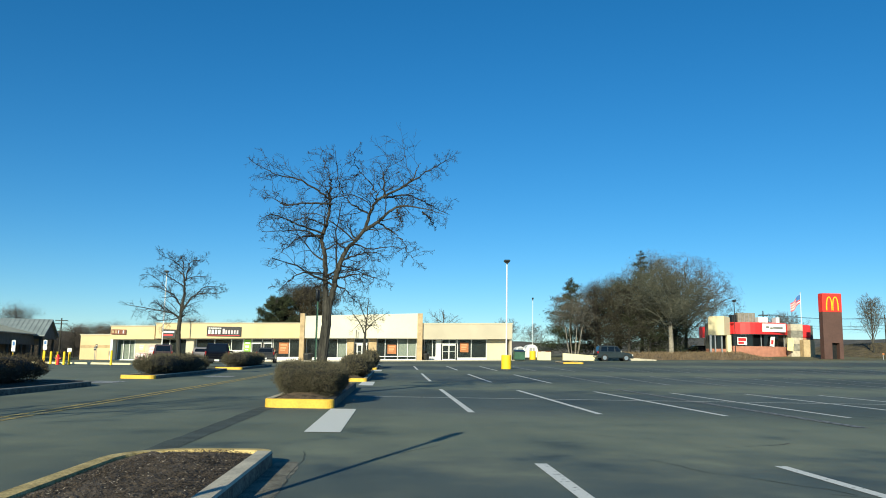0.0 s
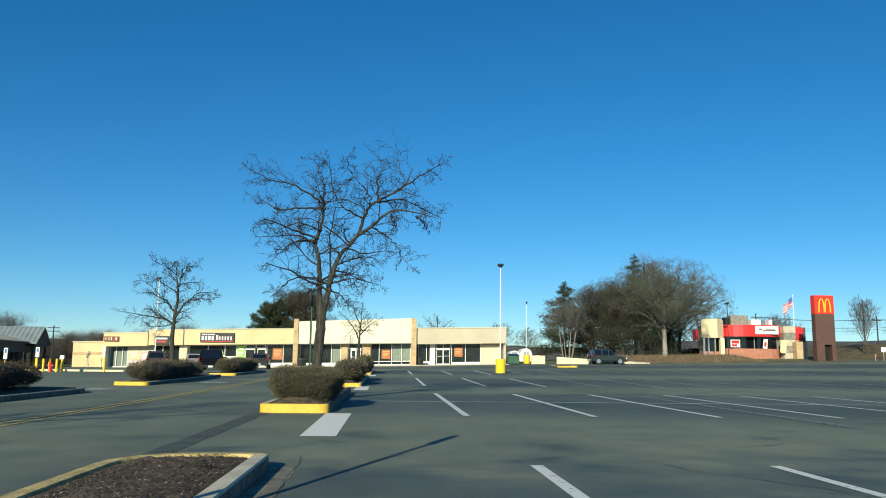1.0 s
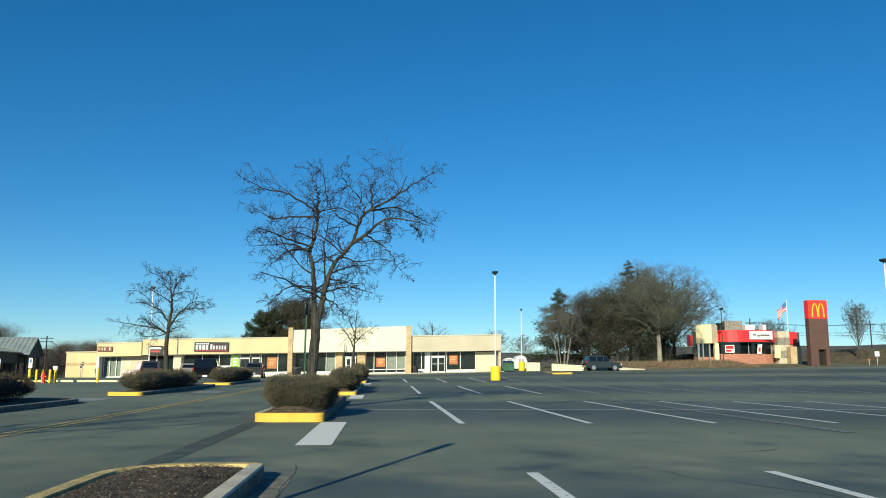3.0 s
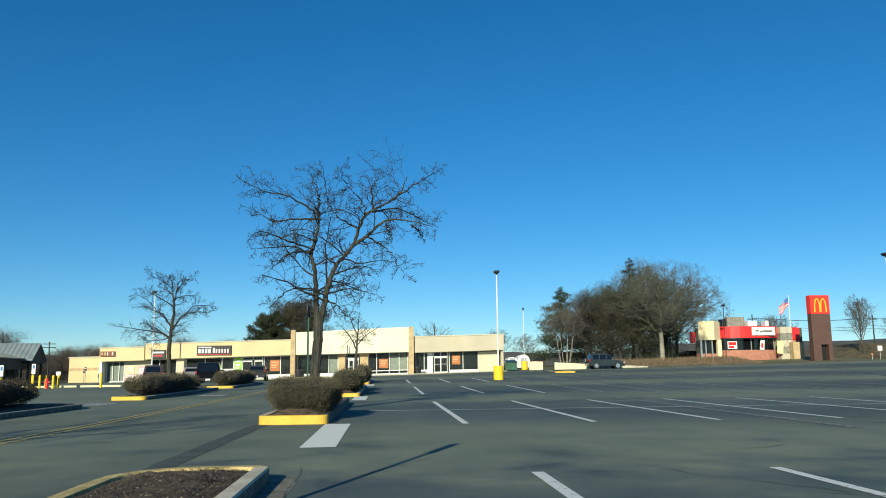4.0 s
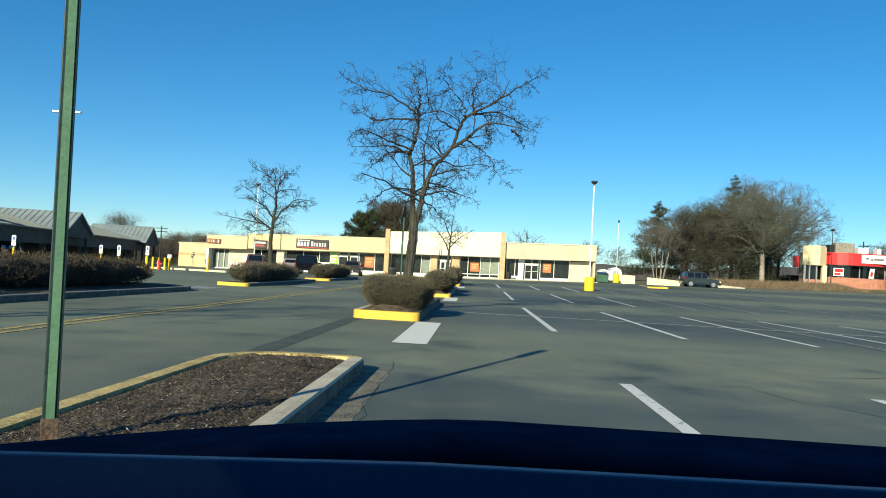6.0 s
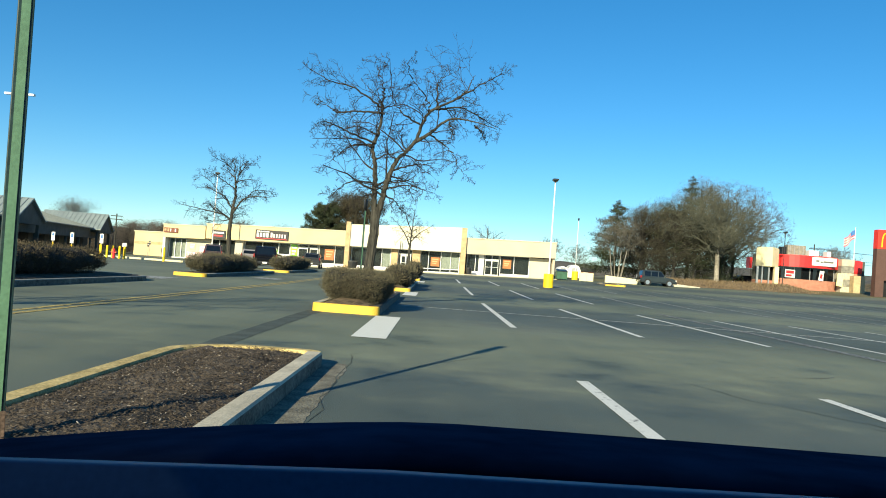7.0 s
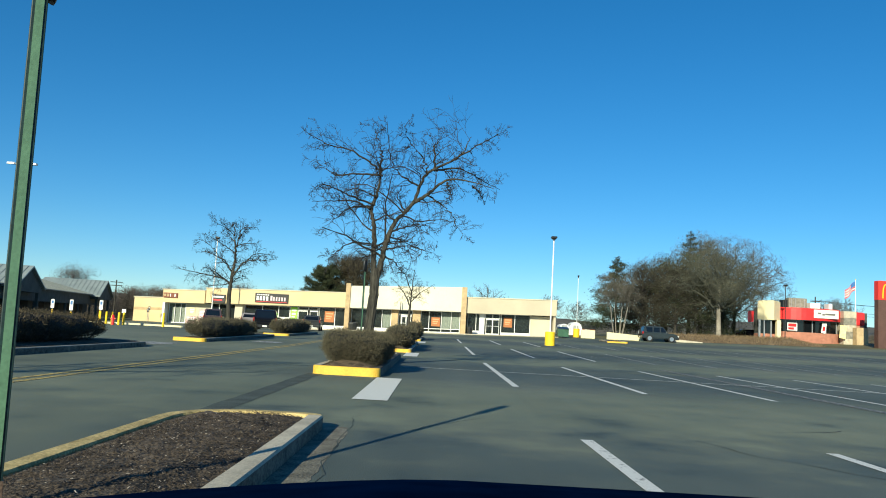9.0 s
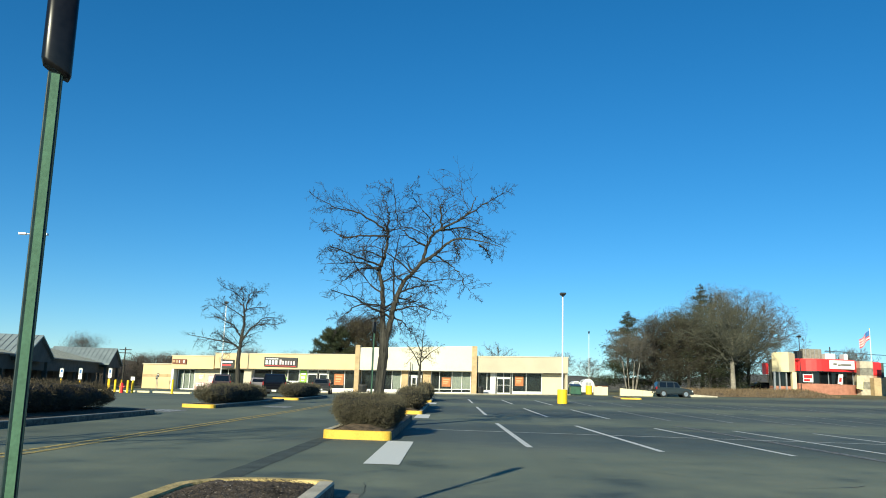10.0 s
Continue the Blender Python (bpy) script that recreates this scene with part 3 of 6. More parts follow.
        faces += [(b, b + 1, b + 2), (b, b + 2, b + 3)]
    return verts, faces


def lump(cx, cy, cz, rx, ry, rz, seed, power=2.7):
    """A boxy, uneven shrub body: gives the surface point in a direction."""
    off = Vector((seed * 3.1, seed * 1.7, 0))

    def surface(d):
        k = (abs(d.x / rx) ** power + abs(d.y / ry) ** power + abs(d.z / rz) ** power) ** (-1 / power)
        p = d * k
        under = 0.80 + 0.20 * min(1.0, max(0.0, (p.z / rz + 1.0) / 0.8))
        p = Vector((p.x * under, p.y * (0.5 + under * 0.5), p.z))
        n = Vector([math.copysign(abs(c / r) ** (power - 1) / r, c) for c, r in zip(p, (rx, ry, rz))]).normalized()
        wob = 0.20 * noise.noise(p * 2.0 + off) + 0.28 * noise.noise(p * 4.5 + off) + 0.20 * noise.noise(p * 11 + off)
        return Vector((cx, cy, cz)) + p + n * wob * min(rx, ry, rz), n
    return surface


def shrub(x0, x1, y0, y1, z0, z1, count, size, seed, label, material=HEDGE_LEAF, power=2.7):
    cx, cy, cz = (x0 + x1) / 2, (y0 + y1) / 2, (z0 + z1) / 2
    g = gz(cx, cy)
    root = thing("shrub", label, "shrub", cx, cy, g + z0, group="clipped shrubs")
    surf = lump(0, 0, (z1 - z0) / 2, (x1 - x0) / 2, (y1 - y0) / 2, (z1 - z0) / 2, seed, power)
    bm = bmesh.new()
    bmesh.ops.create_icosphere(bm, subdivisions=4, radius=1)
    for v in bm.verts:
        p, n = surf(v.co.normalized())
        v.co = p - n * 0.05
        v.co.z = max(v.co.z, 0.0)
    core = part("core", bm, TWIG, root)
    rng = random.Random(seed)
    for _ in range(5):
        a = (rng.uniform(x0, x1) - cx) * 0.6, (rng.uniform(y0, y1) - cy) * 0.6
        part("stem", tube((a[0], a[1], -0.06), (a[0] * 1.25, a[1] * 1.25, (z1 - z0) * 0.4), 0.016, 0.009, 5), BARK, root)

    def pick(rng):
        d = Vector((rng.gauss(0, 1) * (x1 - x0), rng.gauss(0, 1) * (y1 - y0), rng.gauss(0, 1) * (z1 - z0)))
        d.normalize()
        p, d = surf(d)
        p = p - d * (rng.uniform(-0.07, 0.0) if rng.random() < 0.14 else rng.uniform(-0.012, 0.06))
        p.z = max(p.z, 0.02)
        return p, d
    v, f = leaf_cloud(pick, count, size, seed)
    part("leaves", mesh_of("leaves", v, f, material), material, root)
    v, f = leaf_cloud(pick, count // 7, size * 2.7, seed + 50, up=1.1, wide=0.10)
    part("new_growth", mesh_of("new_growth", v, f, material), material, root)
    return root


shrub(-2.68, -1.12, 17.7, 20.6, 0.19, 0.91, 60000, 0.0135, 1, "clipped brownish evergreen shrub on a kerbed island", power=3.8)
shrub(-2.3, -1.1, 33.8, 37.5, 0.10, 1.05, 9000, 0.03, 4, "rounded shrub on the second island")
shrub(-2.3, -1.1, 38.2, 44.0, 0.10, 1.0, 8000, 0.034, 5, "rounded shrub on the second island")
shrub(-2.2, -1.1, 54.5, 60.0, 0.10, 1.15, 3000, 0.06, 6, "rounded shrub on the third island")
shrub(-12.3, -10.35, 7.0, 15.8, 0.10, 0.96, 22000, 0.03, 7, "long hedge with brown winter tops, its shade put into the leaf colour", SHADED_HEDGE_LEAF, 4.0)
shrub(-12.3, -10.35, 15.9, 25.2, 0.10, 0.93, 46000, 0.022, 8, "long hedge with brown winter tops, its shade put into the leaf colour", SHADED_HEDGE_LEAF, 4.0)
shrub(-10.95, -9.75, 33.4, 43.2, 0.10, 0.92, 26000, 0.025, 9, "low dark hedge under a bare tree", power=4.5)
shrub(-11.0, -9.65, 50.6, 60.8, 0.10, 1.0, 18000, 0.03, 11, "low hedge before the shops", power=4.5)


# ---- bare trees ----
class Wood:
    """Collects tapered limbs as one mesh."""
    def __init__(self):
        self.v, self.f, self.tips = [], [], []

    def limb(self, pts, r0, r1, n):
        b, m = len(self.v), len(pts)
        for k, p in enumerate(pts):
            d = (pts[min(k + 1, m - 1)] - pts[max(k - 1, 0)]).normalized()
            a = d.orthogonal().normalized()
            c = d.cross(a)
            r = r0 + (r1 - r0) * k / (m - 1)
            self.v += [p + (a * math.cos(i * math.tau / n) + c * math.sin(i * math.tau / n)) * r for i in range(n)]
        for k in range(m - 1):
            for i in range(n):
                j = (i + 1) % n
                self.f.append((b + k * n + i, b + k * n + j, b + (k + 1) * n + j, b + (k + 1) * n + i))


def wander(rng, p, d, length, steps, bend, lift):
    pts = [p.copy()]
    for _ in range(steps):
        d = (d + Vector((rng.gauss(0, 1), rng.gauss(0, 1), rng.gauss(0, 1))) * bend + Vector((0, 0, lift))).normalized()
        p = p + d * length / steps
        pts.append(p.copy())
    return pts


def smooth_line(points, n=10):
    """A soft curve through a few points."""
    ps = [Vector(p) for p in points]
    out = []
    for k in range(len(ps) - 1):
        a, b, c, d = ps[max(k - 1, 0)], ps[k], ps[k + 1], ps[min(k + 2, len(ps) - 1)]
        for i in range(n):
            t = i / n
            out.append(0.5 * ((2 * b) + (c - a) * t + (2 * a - 5 * b + 4 * c - d) * t * t + (3 * b - a - 3 * c + d) * t ** 3))
    return out + [ps[-1]]


def grow(wood, rng, pts, r0, r1, level, spec, fine=0.0045):
    """Side branches along a limb, and theirs in turn."""
    count, ratio, spread, bend, lift, start = spec[level]
    total = sum((b - a).length for a, b in zip(pts, pts[1:]))
    for c in range(count):
        t = start + (1 - start) * (c + rng.random()) / count
        k = min(int(t * (len(pts) - 1)), len(pts) - 2)
        u = t * (len(pts) - 1) - k
        p = pts[k].lerp(pts[k + 1], u)
        d = (pts[k + 1] - pts[k]).normalized()
        side = d.orthogonal().normalized()
        ang = rng.uniform(0, math.tau)
        side = side * math.cos(ang) + d.cross(side) * math.sin(ang)
        way = (d * (1 - spread) + side * spread * rng.uniform(0.7, 1.4)).normalized()
        length = total * ratio * rng.uniform(0.55, 1.25) * (1.15 - 0.5 * t)
        r = (r0 + (r1 - r0) * t) * 0.45
        r = max(min(r, length * 0.02), fine)
        steps = 7 if level == 0 else 5 if level == 1 else 3
        line = wander(rng, p, way, length, steps, bend, lift)
        wood.limb(line, r, max(r * 0.35, fine * 0.58), 5 if level == 0 else 4 if level == 1 else 3)
        if level + 1 < len(spec):
            grow(wood, rng, line, r, r * 0.35, level + 1, spec, fine)
        else:
            wood.tips.append(line[-1])


def bare_tree(label, base, limbs, spec, seed, shrink=1.0, kink=0.012):
    """limbs: (points relative to the base, start and end radius); the first is the trunk."""
    root = thing("tree", label, "tree", *base, group="bare trees")
    rng = random.Random(seed)
    crown = Wood()
    for k, (pts, r0, r1) in enumerate(limbs):
        line = smooth_line(pts, 8)
        if shrink < 1.0 and k:
            # draw the outer ends of the limbs in, so that twigs fill the crown's outline
            line = line[:max(6, int(len(line) * shrink))]
        line = [p + Vector((rng.gauss(0, 1), rng.gauss(0, 1), 0)) * (0.004 if k == 0 else kink if k > 3 else 0.012) for p in line]
        w = Wood()
        w.limb(line, r0, r1, 10)
        if k == 0:
            part("trunk", mesh_of("trunk", w.v, w.f, BARK), BARK, root)
        else:
            wood = BARK if r0 > 0.05 else TWIG
            part("limb", mesh_of("limb", w.v, w.f, wood), wood, root)
            grow(crown, rng, line, r0, r1, 0, spec)
    part("crown", mesh_of("crown", crown.v, crown.f, TWIG), TWIG, root)
    return root


SPEC = [(13, 0.31, 0.55, 0.20, -0.01, 0.06), (7, 0.46, 0.55, 0.21, -0.01, 0.08), (4, 0.50, 0.50, 0.22, -0.02, 0.1)]


def spread_limbs(flat, thick, thin, seed):
    """Limbs given by x and height alone, fanned out in depth."""
    rng = random.Random(seed)
    out = []
    for k, pts in enumerate(flat):
        reach = rng.uniform(0.35, 1.3) * (1 if k % 2 else -1)
        d0 = 0.0
        n = len(pts) - 1
        out.append(([(x, d0 + reach * (i / n) ** 1.3, z) for i, (x, z) in enumerate(pts)], thick, thin))
    return out


main_limbs = [
    ([(-0.2, 0, -0.1), (-0.17, 0, 0.7), (-0.09, 0, 1.7), (-0.08, 0, 2.2), (-0.07, 0, 2.6)], 0.15, 0.12),
    ([(-0.12, 0, 2.2), (-0.17, 0.02, 3.1), (-0.21, 0.05, 3.86), (-0.32, 0.1, 4.3), (-0.18, 0.1, 4.74), (-0.12, 0.12, 5.37), (-0.19, 0.15, 5.67), (-0.62, 0.25, 6.09), (-1.14, 0.3, 6.65)], 0.080, 0.008),
    ([(-0.04, 0, 2.2), (0.08, 0, 2.9), (0.22, 0, 3.5), (0.39, 0, 3.96), (0.87, -0.1, 4.53), (1.2, -0.1, 5.37), (1.87, 0, 5.81), (2.26, 0.1, 6.18), (2.40, 0.2, 6.55), (2.6, 0.2, 6.8)], 0.088, 0.008),
    ([(0.87, -0.1, 4.53), (1.3, -0.2, 4.8), (1.82, -0.4, 5.19), (2.52, -0.5, 5.15), (3.43, -0.6, 4.89)], 0.060, 0.008)]
left_boughs = [[(-0.32, 4.3), (-0.79, 4.48), (-1.41, 4.43), (-2.1, 4.34)], [(-0.35, 4.37), (-0.93, 4.35), (-1.38, 4.1), (-1.74, 3.85)],
               [(-0.29, 4.43), (-0.94, 4.63), (-1.59, 4.82), (-1.91, 4.59)], [(-0.13, 5.29), (-0.8, 5.32), (-1.42, 5.27), (-1.77, 5.5), (-2.22, 5.5)],
               [(-0.14, 5.45), (-0.91, 5.9), (-1.7, 6.03), (-2.45, 6.42)], [(-0.22, 4.68), (-0.78, 4.92), (-1.24, 4.89)], [(-0.12, 5.37), (-0.08, 5.75), (-0.13, 6.09), (-0.38, 6.59)]]
right_boughs = [[(1.87, 5.81), (2.7, 6.26), (3.35, 6.5)], [(1.46, 5.51), (2.14, 5.68), (2.86, 5.46), (3.53, 5.25)], [(1.82, 5.19), (1.87, 4.93), (1.95, 4.6)],
                [(2.52, 5.15), (2.76, 4.97), (2.94, 4.7)], [(1.2, 5.37), (1.12, 5.77), (0.59, 6.36), (0.72, 6.71)], [(1.46, 5.51), (1.38, 6.17), (1.46, 6.53), (1.81, 6.9)],
                [(1.04, 5.01), (0.42, 5.37), (0.15, 5.9), (0.04, 6.8)]]
low_boughs = [[(0.01, 3.26), (-0.77, 3.29), (-1.25, 2.9), (-1.45, 2.64)], [(-0.1, 3.0), (-0.58, 2.9), (-0.94, 2.72)], [(0.15, 3.16), (0.78, 3.29), (1.22, 3.17), (1.65, 3.04)],
              [(0.12, 3.0), (0.46, 2.81), (0.63, 2.6), (0.84, 2.52)], [(0.34, 3.7), (0.87, 3.86), (1.21, 3.86), (1.5, 3.75)], [(0.23, 3.54), (0.7, 3.46), (1.1, 3.43)],
              [(0.39, 3.96), (0.09, 4.22), (-0.04, 4.6)], [(0.61, 4.27), (0.39, 4.76), (0.29, 5.06)]]
droop_boughs = [[(1.3, 4.8), (1.9, 4.36), (2.16, 3.87), (2.45, 3.59)]]
tree_limbs = main_limbs + spread_limbs(left_boughs, 0.032, 0.006, 1) + spread_limbs(right_boughs, 0.032, 0.006, 2) + spread_limbs(low_boughs, 0.028, 0.006, 3)
bare_tree("tall bare deciduous tree forking low on a shrub island", (-1.78, 22.0, 0.1), tree_limbs + spread_limbs(droop_boughs, 0.026, 0.006, 4), SPEC, 11, shrink=0.93, kink=0.03)
SPEC2 = [(14, 0.40, 0.7, 0.2, -0.01, 0.2), (8, 0.45, 0.62, 0.22, 0.0, 0.15), (4, 0.45, 0.6, 0.25, 0.0, 0.2)]
tier_limbs = [
    ([(0, 0, -0.1), (-0.08, 0, 1.2), (-0.12, 0, 1.89), (-0.1, 0, 2.52)], 0.13, 0.09),
    ([(-0.1, 0, 2.45), (-0.03, 0, 3.16), (0.04, 0, 3.89), (-0.02, 0, 4.54), (-0.1, 0, 5.0)], 0.09, 0.035)]
tiers = [[(-0.1, 5.0), (-0.36, 5.29), (-0.78, 5.5), (-1.15, 5.7)], [(-0.1, 5.0), (-0.17, 5.38), (-0.41, 5.6), (-0.69, 5.75)],
         [(0.07, 4.44), (0.16, 4.9), (0.37, 5.36), (0.88, 5.4), (1.5, 5.45)], [(0.16, 4.9), (0.29, 5.27), (0.51, 5.64)],
         [(0.0, 4.5), (0.62, 4.66), (1.49, 4.62)], [(0.55, 3.68), (0.9, 4.15), (1.45, 4.23), (2.0, 4.15)],
         [(-0.2, 3.44), (-0.64, 3.82), (-1.06, 4.33), (-1.53, 4.65), (-2.11, 4.57)], [(-0.2, 2.62), (-0.61, 2.54), (-1.42, 2.51), (-1.7, 2.7)],
         [(-0.34, 2.8), (-0.9, 3.18), (-1.36, 3.42)], [(-0.05, 2.61), (0.2, 2.97), (0.51, 3.1)], [(-0.01, 4.17), (-0.47, 4.46), (-1.12, 4.84), (-1.44, 4.99)],
         [(-0.04, 4.72), (-0.58, 5.06), (-1.23, 5.4)]]
big_tiers = [[(-0.08, 2.89), (0.23, 3.34), (0.55, 3.68), (1.09, 3.82), (1.64, 3.81), (2.46, 3.72)], [(-0.03, 3.16), (-0.27, 3.39), (-0.55, 3.77), (-1.01, 3.96), (-1.65, 4.19), (-2.37, 4.15)],
             [(-0.1, 2.6), (-0.44, 2.85), (-1.07, 2.96), (-1.8, 3.08), (-2.89, 3.25)]]
SPEC_TIER = [(15, 0.32, 0.52, 0.11, 0.0, 0.15), (7, 0.45, 0.52, 0.12, 0.0, 0.12), (4, 0.48, 0.5, 0.12, 0.0, 0.15)]
bare_tree("bare tree with flat tiers of branches over a low hedge", (-10.25, 38.5, 0.1), tier_limbs + spread_limbs(big_tiers, 0.055, 0.01, 5) + spread_limbs(tiers, 0.030, 0.007, 6), SPEC_TIER, 21, shrink=0.88)
bare_tree("slim bare tree before the white shop front", (-2.1, 57.0, gz(-2, 57) + 0.1), [
    ([(0, 0, -0.1), (0.0, 0, 1.4), (0.03, 0, 2.4)], 0.12, 0.08),
    ([(0.03, 0, 2.3), (0.1, 0, 3.6), (0.2, 0.1, 5.0)], 0.07, 0.014),
    ([(0.03, 0, 2.3), (-0.5, 0.2, 3.3), (-1.4, 0.3, 4.3)], 0.06, 0.012),
    ([(0.05, 0, 2.6), (0.7, -0.2, 3.3), (1.6, -0.3, 3.9)], 0.05, 0.012),
    ([(0.1, 0, 3.3), (-0.3, -0.3, 4.2), (-0.5, -0.4, 4.9)], 0.045, 0.012),
], SPEC2, 31)
# Unseen tree, inferred from branch shadows on the lane and placed to cast them.
bare_tree("bare tree on the hedge island beside the lane", (-10.4, 5.6, 0.1), [
    ([(0, 0, -0.1), (0.02, 0, 1.2), (0.1, 0, 2.2)], 0.15, 0.10),
    ([(0.08, 0, 2.1), (0.3, 0, 3.4), (0.3, 0.1, 4.6), (0.1, 0.1, 5.9)], 0.085, 0.015),
    ([(0.08, 0, 2.1), (-0.5, 0.2, 3.2), (-1.0, 0.3, 4.4), (-1.3, 0.3, 5.2)], 0.07, 0.014),
    ([(0.2, 0, 2.8), (1.0, -0.3, 3.6), (1.8, -0.5, 4.1), (2.5, -0.6, 4.3)], 0.06, 0.012),
    ([(0.3, 0, 3.7), (0.9, 0.5, 4.7), (1.4, 0.8, 5.2)], 0.045, 0.012),
], SPEC2, 51)


# ---- the shop building ----
FRONT = 90.0


def lean(x):
    """Shears the terrace to fit the camera's view, along the slope of the lot."""
    return 0.5 + 0.0215 * x


def sbox(x0, x1, y0, y1, z0, z1):
    return box(x0, x1, y0, y1, z0, z1, shear=lean)


def storefront(parent, x0, x1, z0, z1, y, cuts, frame=WHITE, sill=0.12, head=0.07):
    """A glazed front: frame bars and panes between x0 and x1."""
    win = part("storefront_window", sbox(x0, x1, y, y + 0.1, z0, z0 + sill), frame, parent, "white framed storefront glazing")
    part("head_bar", sbox(x0, x1, y, y + 0.1, z1 - head, z1), frame, win)
    xs = [x0, *cuts, x1]
    for x in xs:
        a = min(max(x - 0.035, x0), x1 - 0.07)
        part("mullion", sbox(a, a + 0.07, y - 0.01, y + 0.09, z0 + sill, z1 - head), frame, win)
    for a, b in zip(xs, xs[1:]):
        pane = part("pane", sbox(a + 0.036, b - 0.036, y + 0.04, y + 0.05, z0 + sill + 0.002, z1 - head - 0.002), PANE, win)
        pane.visible_shadow = False
    return win


def glazed_door(parent, x0, x1, z1, y, leaves=2):
    door = part("glass_door", sbox(x0, x1, y, y + 0.1, z1 - 0.1, z1), WHITE, parent, "white framed glass entrance door")
    w = (x1 - x0) / leaves
    for k in range(leaves):
        a, b = x0 + k * w, x0 + (k + 1) * w
        for p, q in ((a, a + 0.06), (b - 0.06, b)):
            part("stile", sbox(p + 0.003, q - 0.003, y + 0.01, y + 0.08, 0.02, z1 - 0.1), WHITE, door)
        for p, q in ((0.02, 0.14), (0.98, 1.02), (z1 - 0.16, z1 - 0.1)):
            part("rail", sbox(a + 0.06, b - 0.06, y + 0.015, y + 0.075, p, q - 0.002), WHITE, door)
        pane = part("pane", sbox(a + 0.06, b - 0.06, y + 0.04, y + 0.05, 0.03, z1 - 0.12), PANE, door)
        pane.visible_shadow = False
    return door


def poster(x0, x1, z0, z1, y, material, label):
    root = thing("window_poster", label, "poster", (x0 + x1) / 2, y, lean((x0 + x1) / 2) + z0, group="window posters")
    w = (x1 - x0) / 2
    part("sheet", box(-w, w, -0.006, 0.006, 0, z1 - z0), material, root)
    for k, (a, b) in enumerate(((0.72, 0.84), (0.45, 0.60), (0.28, 0.36))):
        part("bar", box(-w * 0.7, w * (0.7 - 0.2 * k), -0.0105, -0.007, (z1 - z0) * a, (z1 - z0) * b), (FADED_ORANGE if material is ORANGE else WHITE), root, "plain bar of unreadable writing")
    return root


def shops():
    root = thing("shop_building", "long low cream shop building with glazed storefronts", "building")
    D = 22.0
    S = FRONT + 1.2          # storefront line behind the canopy
    # back shell: rear, floor slab, roofs
    part("rear_wall", sbox(-31.8, 13.7, FRONT + D - 0.25, FRONT + D, -0.4, 4.0), BEIGE, root)
    part("floor_slab", sbox(-31.8, 13.7, S - 0.1, FRONT + D - 0.25, -0.5, 0.0), KERB_CONC, root)
    part("walkway", sbox(-32.2, 14.2, FRONT - 1.6, S - 0.1, -0.6, 0.03), KERB_CONC, root, "pale concrete walkway")
    part("end_wall", sbox(13.45, 13.7, FRONT + 0.4, FRONT + D - 0.25, -0.4, 4.0), BEIGE, root)
    part("end_wall", sbox(-31.8, -31.55, FRONT + 0.4, FRONT + D - 0.25, -0.4, 3.7), CREAM, root)
    part("inner_wall", sbox(-31.5, 13.4, S + 6.0, S + 6.15, 0.0, 2.7), INSIDE, root)
    part("shop_ceiling", sbox(-31.5, 13.4, FRONT + 0.45, FRONT + D - 0.3, 2.72, 2.86), WHITE, root)
    # right wing
    part("fascia", sbox(3.26, 13.7, FRONT, FRONT + 0.4, 2.4, 4.16), BEIGE, root, "beige stucco fascia")
    part("coping", sbox(3.26, 13.78, FRONT - 0.07, FRONT + 0.5, 4.162, 4.27), CREAM_LIGHT, root)
    part("soffit", sbox(3.26, 13.7, FRONT + 0.402, S + 0.2, 2.45, 2.6), WHITE, root)
    part("roof", sbox(3.26, 13.7, FRONT + 0.5, FRONT + D, 3.7, 3.9), SLATE_WALL, root)
    storefront(root, 3.5, 4.95, 0.3, 2.44, S, [4.5])
    part("knee_wall", sbox(3.9, 4.95, S - 0.03, S + 0.12, 0.032, 0.3), WHITE, root)
    part("pier", sbox(4.96, 5.5, S - 0.05, S + 0.2, 0.032, 2.44), WHITE, root, "white painted pier")
    glazed_door(root, 5.66, 7.22, 1.86, S)
    storefront(root, 5.56, 7.3, 1.88, 2.44, S, [6.44], sill=0.06)
    storefront(root, 7.4, 10.85, 0.18, 2.44, S, [9.04])
    part("stall_riser", sbox(7.4, 10.95, S - 0.02, S + 0.1, 0.032, 0.18), WHITE, root)
    part("side_panel", sbox(11.0, 13.2, S - 0.06, S + 0.1, 0.032, 2.3), CREAM_LIGHT, root, "blank off-white panel")
    part("panel_post", sbox(10.86, 11.0, S - 0.1, S + 0.1, 0.032, 2.44), CREAM_LIGHT, root)
    # tall middle part
    for x0, x1 in ((-10.72, -10.2), (2.66, 3.25)):
        part("pilaster", sbox(x0, x1, FRONT - 0.35, S + 0.3, 0.032, 5.36), TAN, root, "tan brick pilaster")
    bm = bmesh.new()
    xs = (-10.2, 2.66)
    lo, hi = (2.55, 2.5), (5.08, 5.36)
    vs = [bm.verts.new((xs[i], y, lean(xs[i]) + (hi if top else lo)[i])) for top in (0, 1) for y in (FRONT - 0.2, FRONT + 0.25) for i in (0, 1)]
    for q in ((0, 2, 3, 1), (4, 5, 7, 6), (0, 1, 5, 4), (1, 3, 7, 5), (3, 2, 6, 7), (2, 0, 4, 6)):
        bm.faces.new([vs[i] for i in q])
    part("tall_fascia", bm, IVORY, root, "tall pale cream blank signboard wall")
    part("tall_return", sbox(-10.7, -10.45, S + 0.3, FRONT + 8, 2.6, 5.0), CREAM_LIGHT, root)
    part("tall_return", sbox(2.99, 3.24, S + 0.3, FRONT + 8, 2.6, 5.2), BEIGE, root)
    part("roof", sbox(-10.7, 3.25, FRONT + 0.6, FRONT + D, 3.7, 3.9), SLATE_WALL, root)
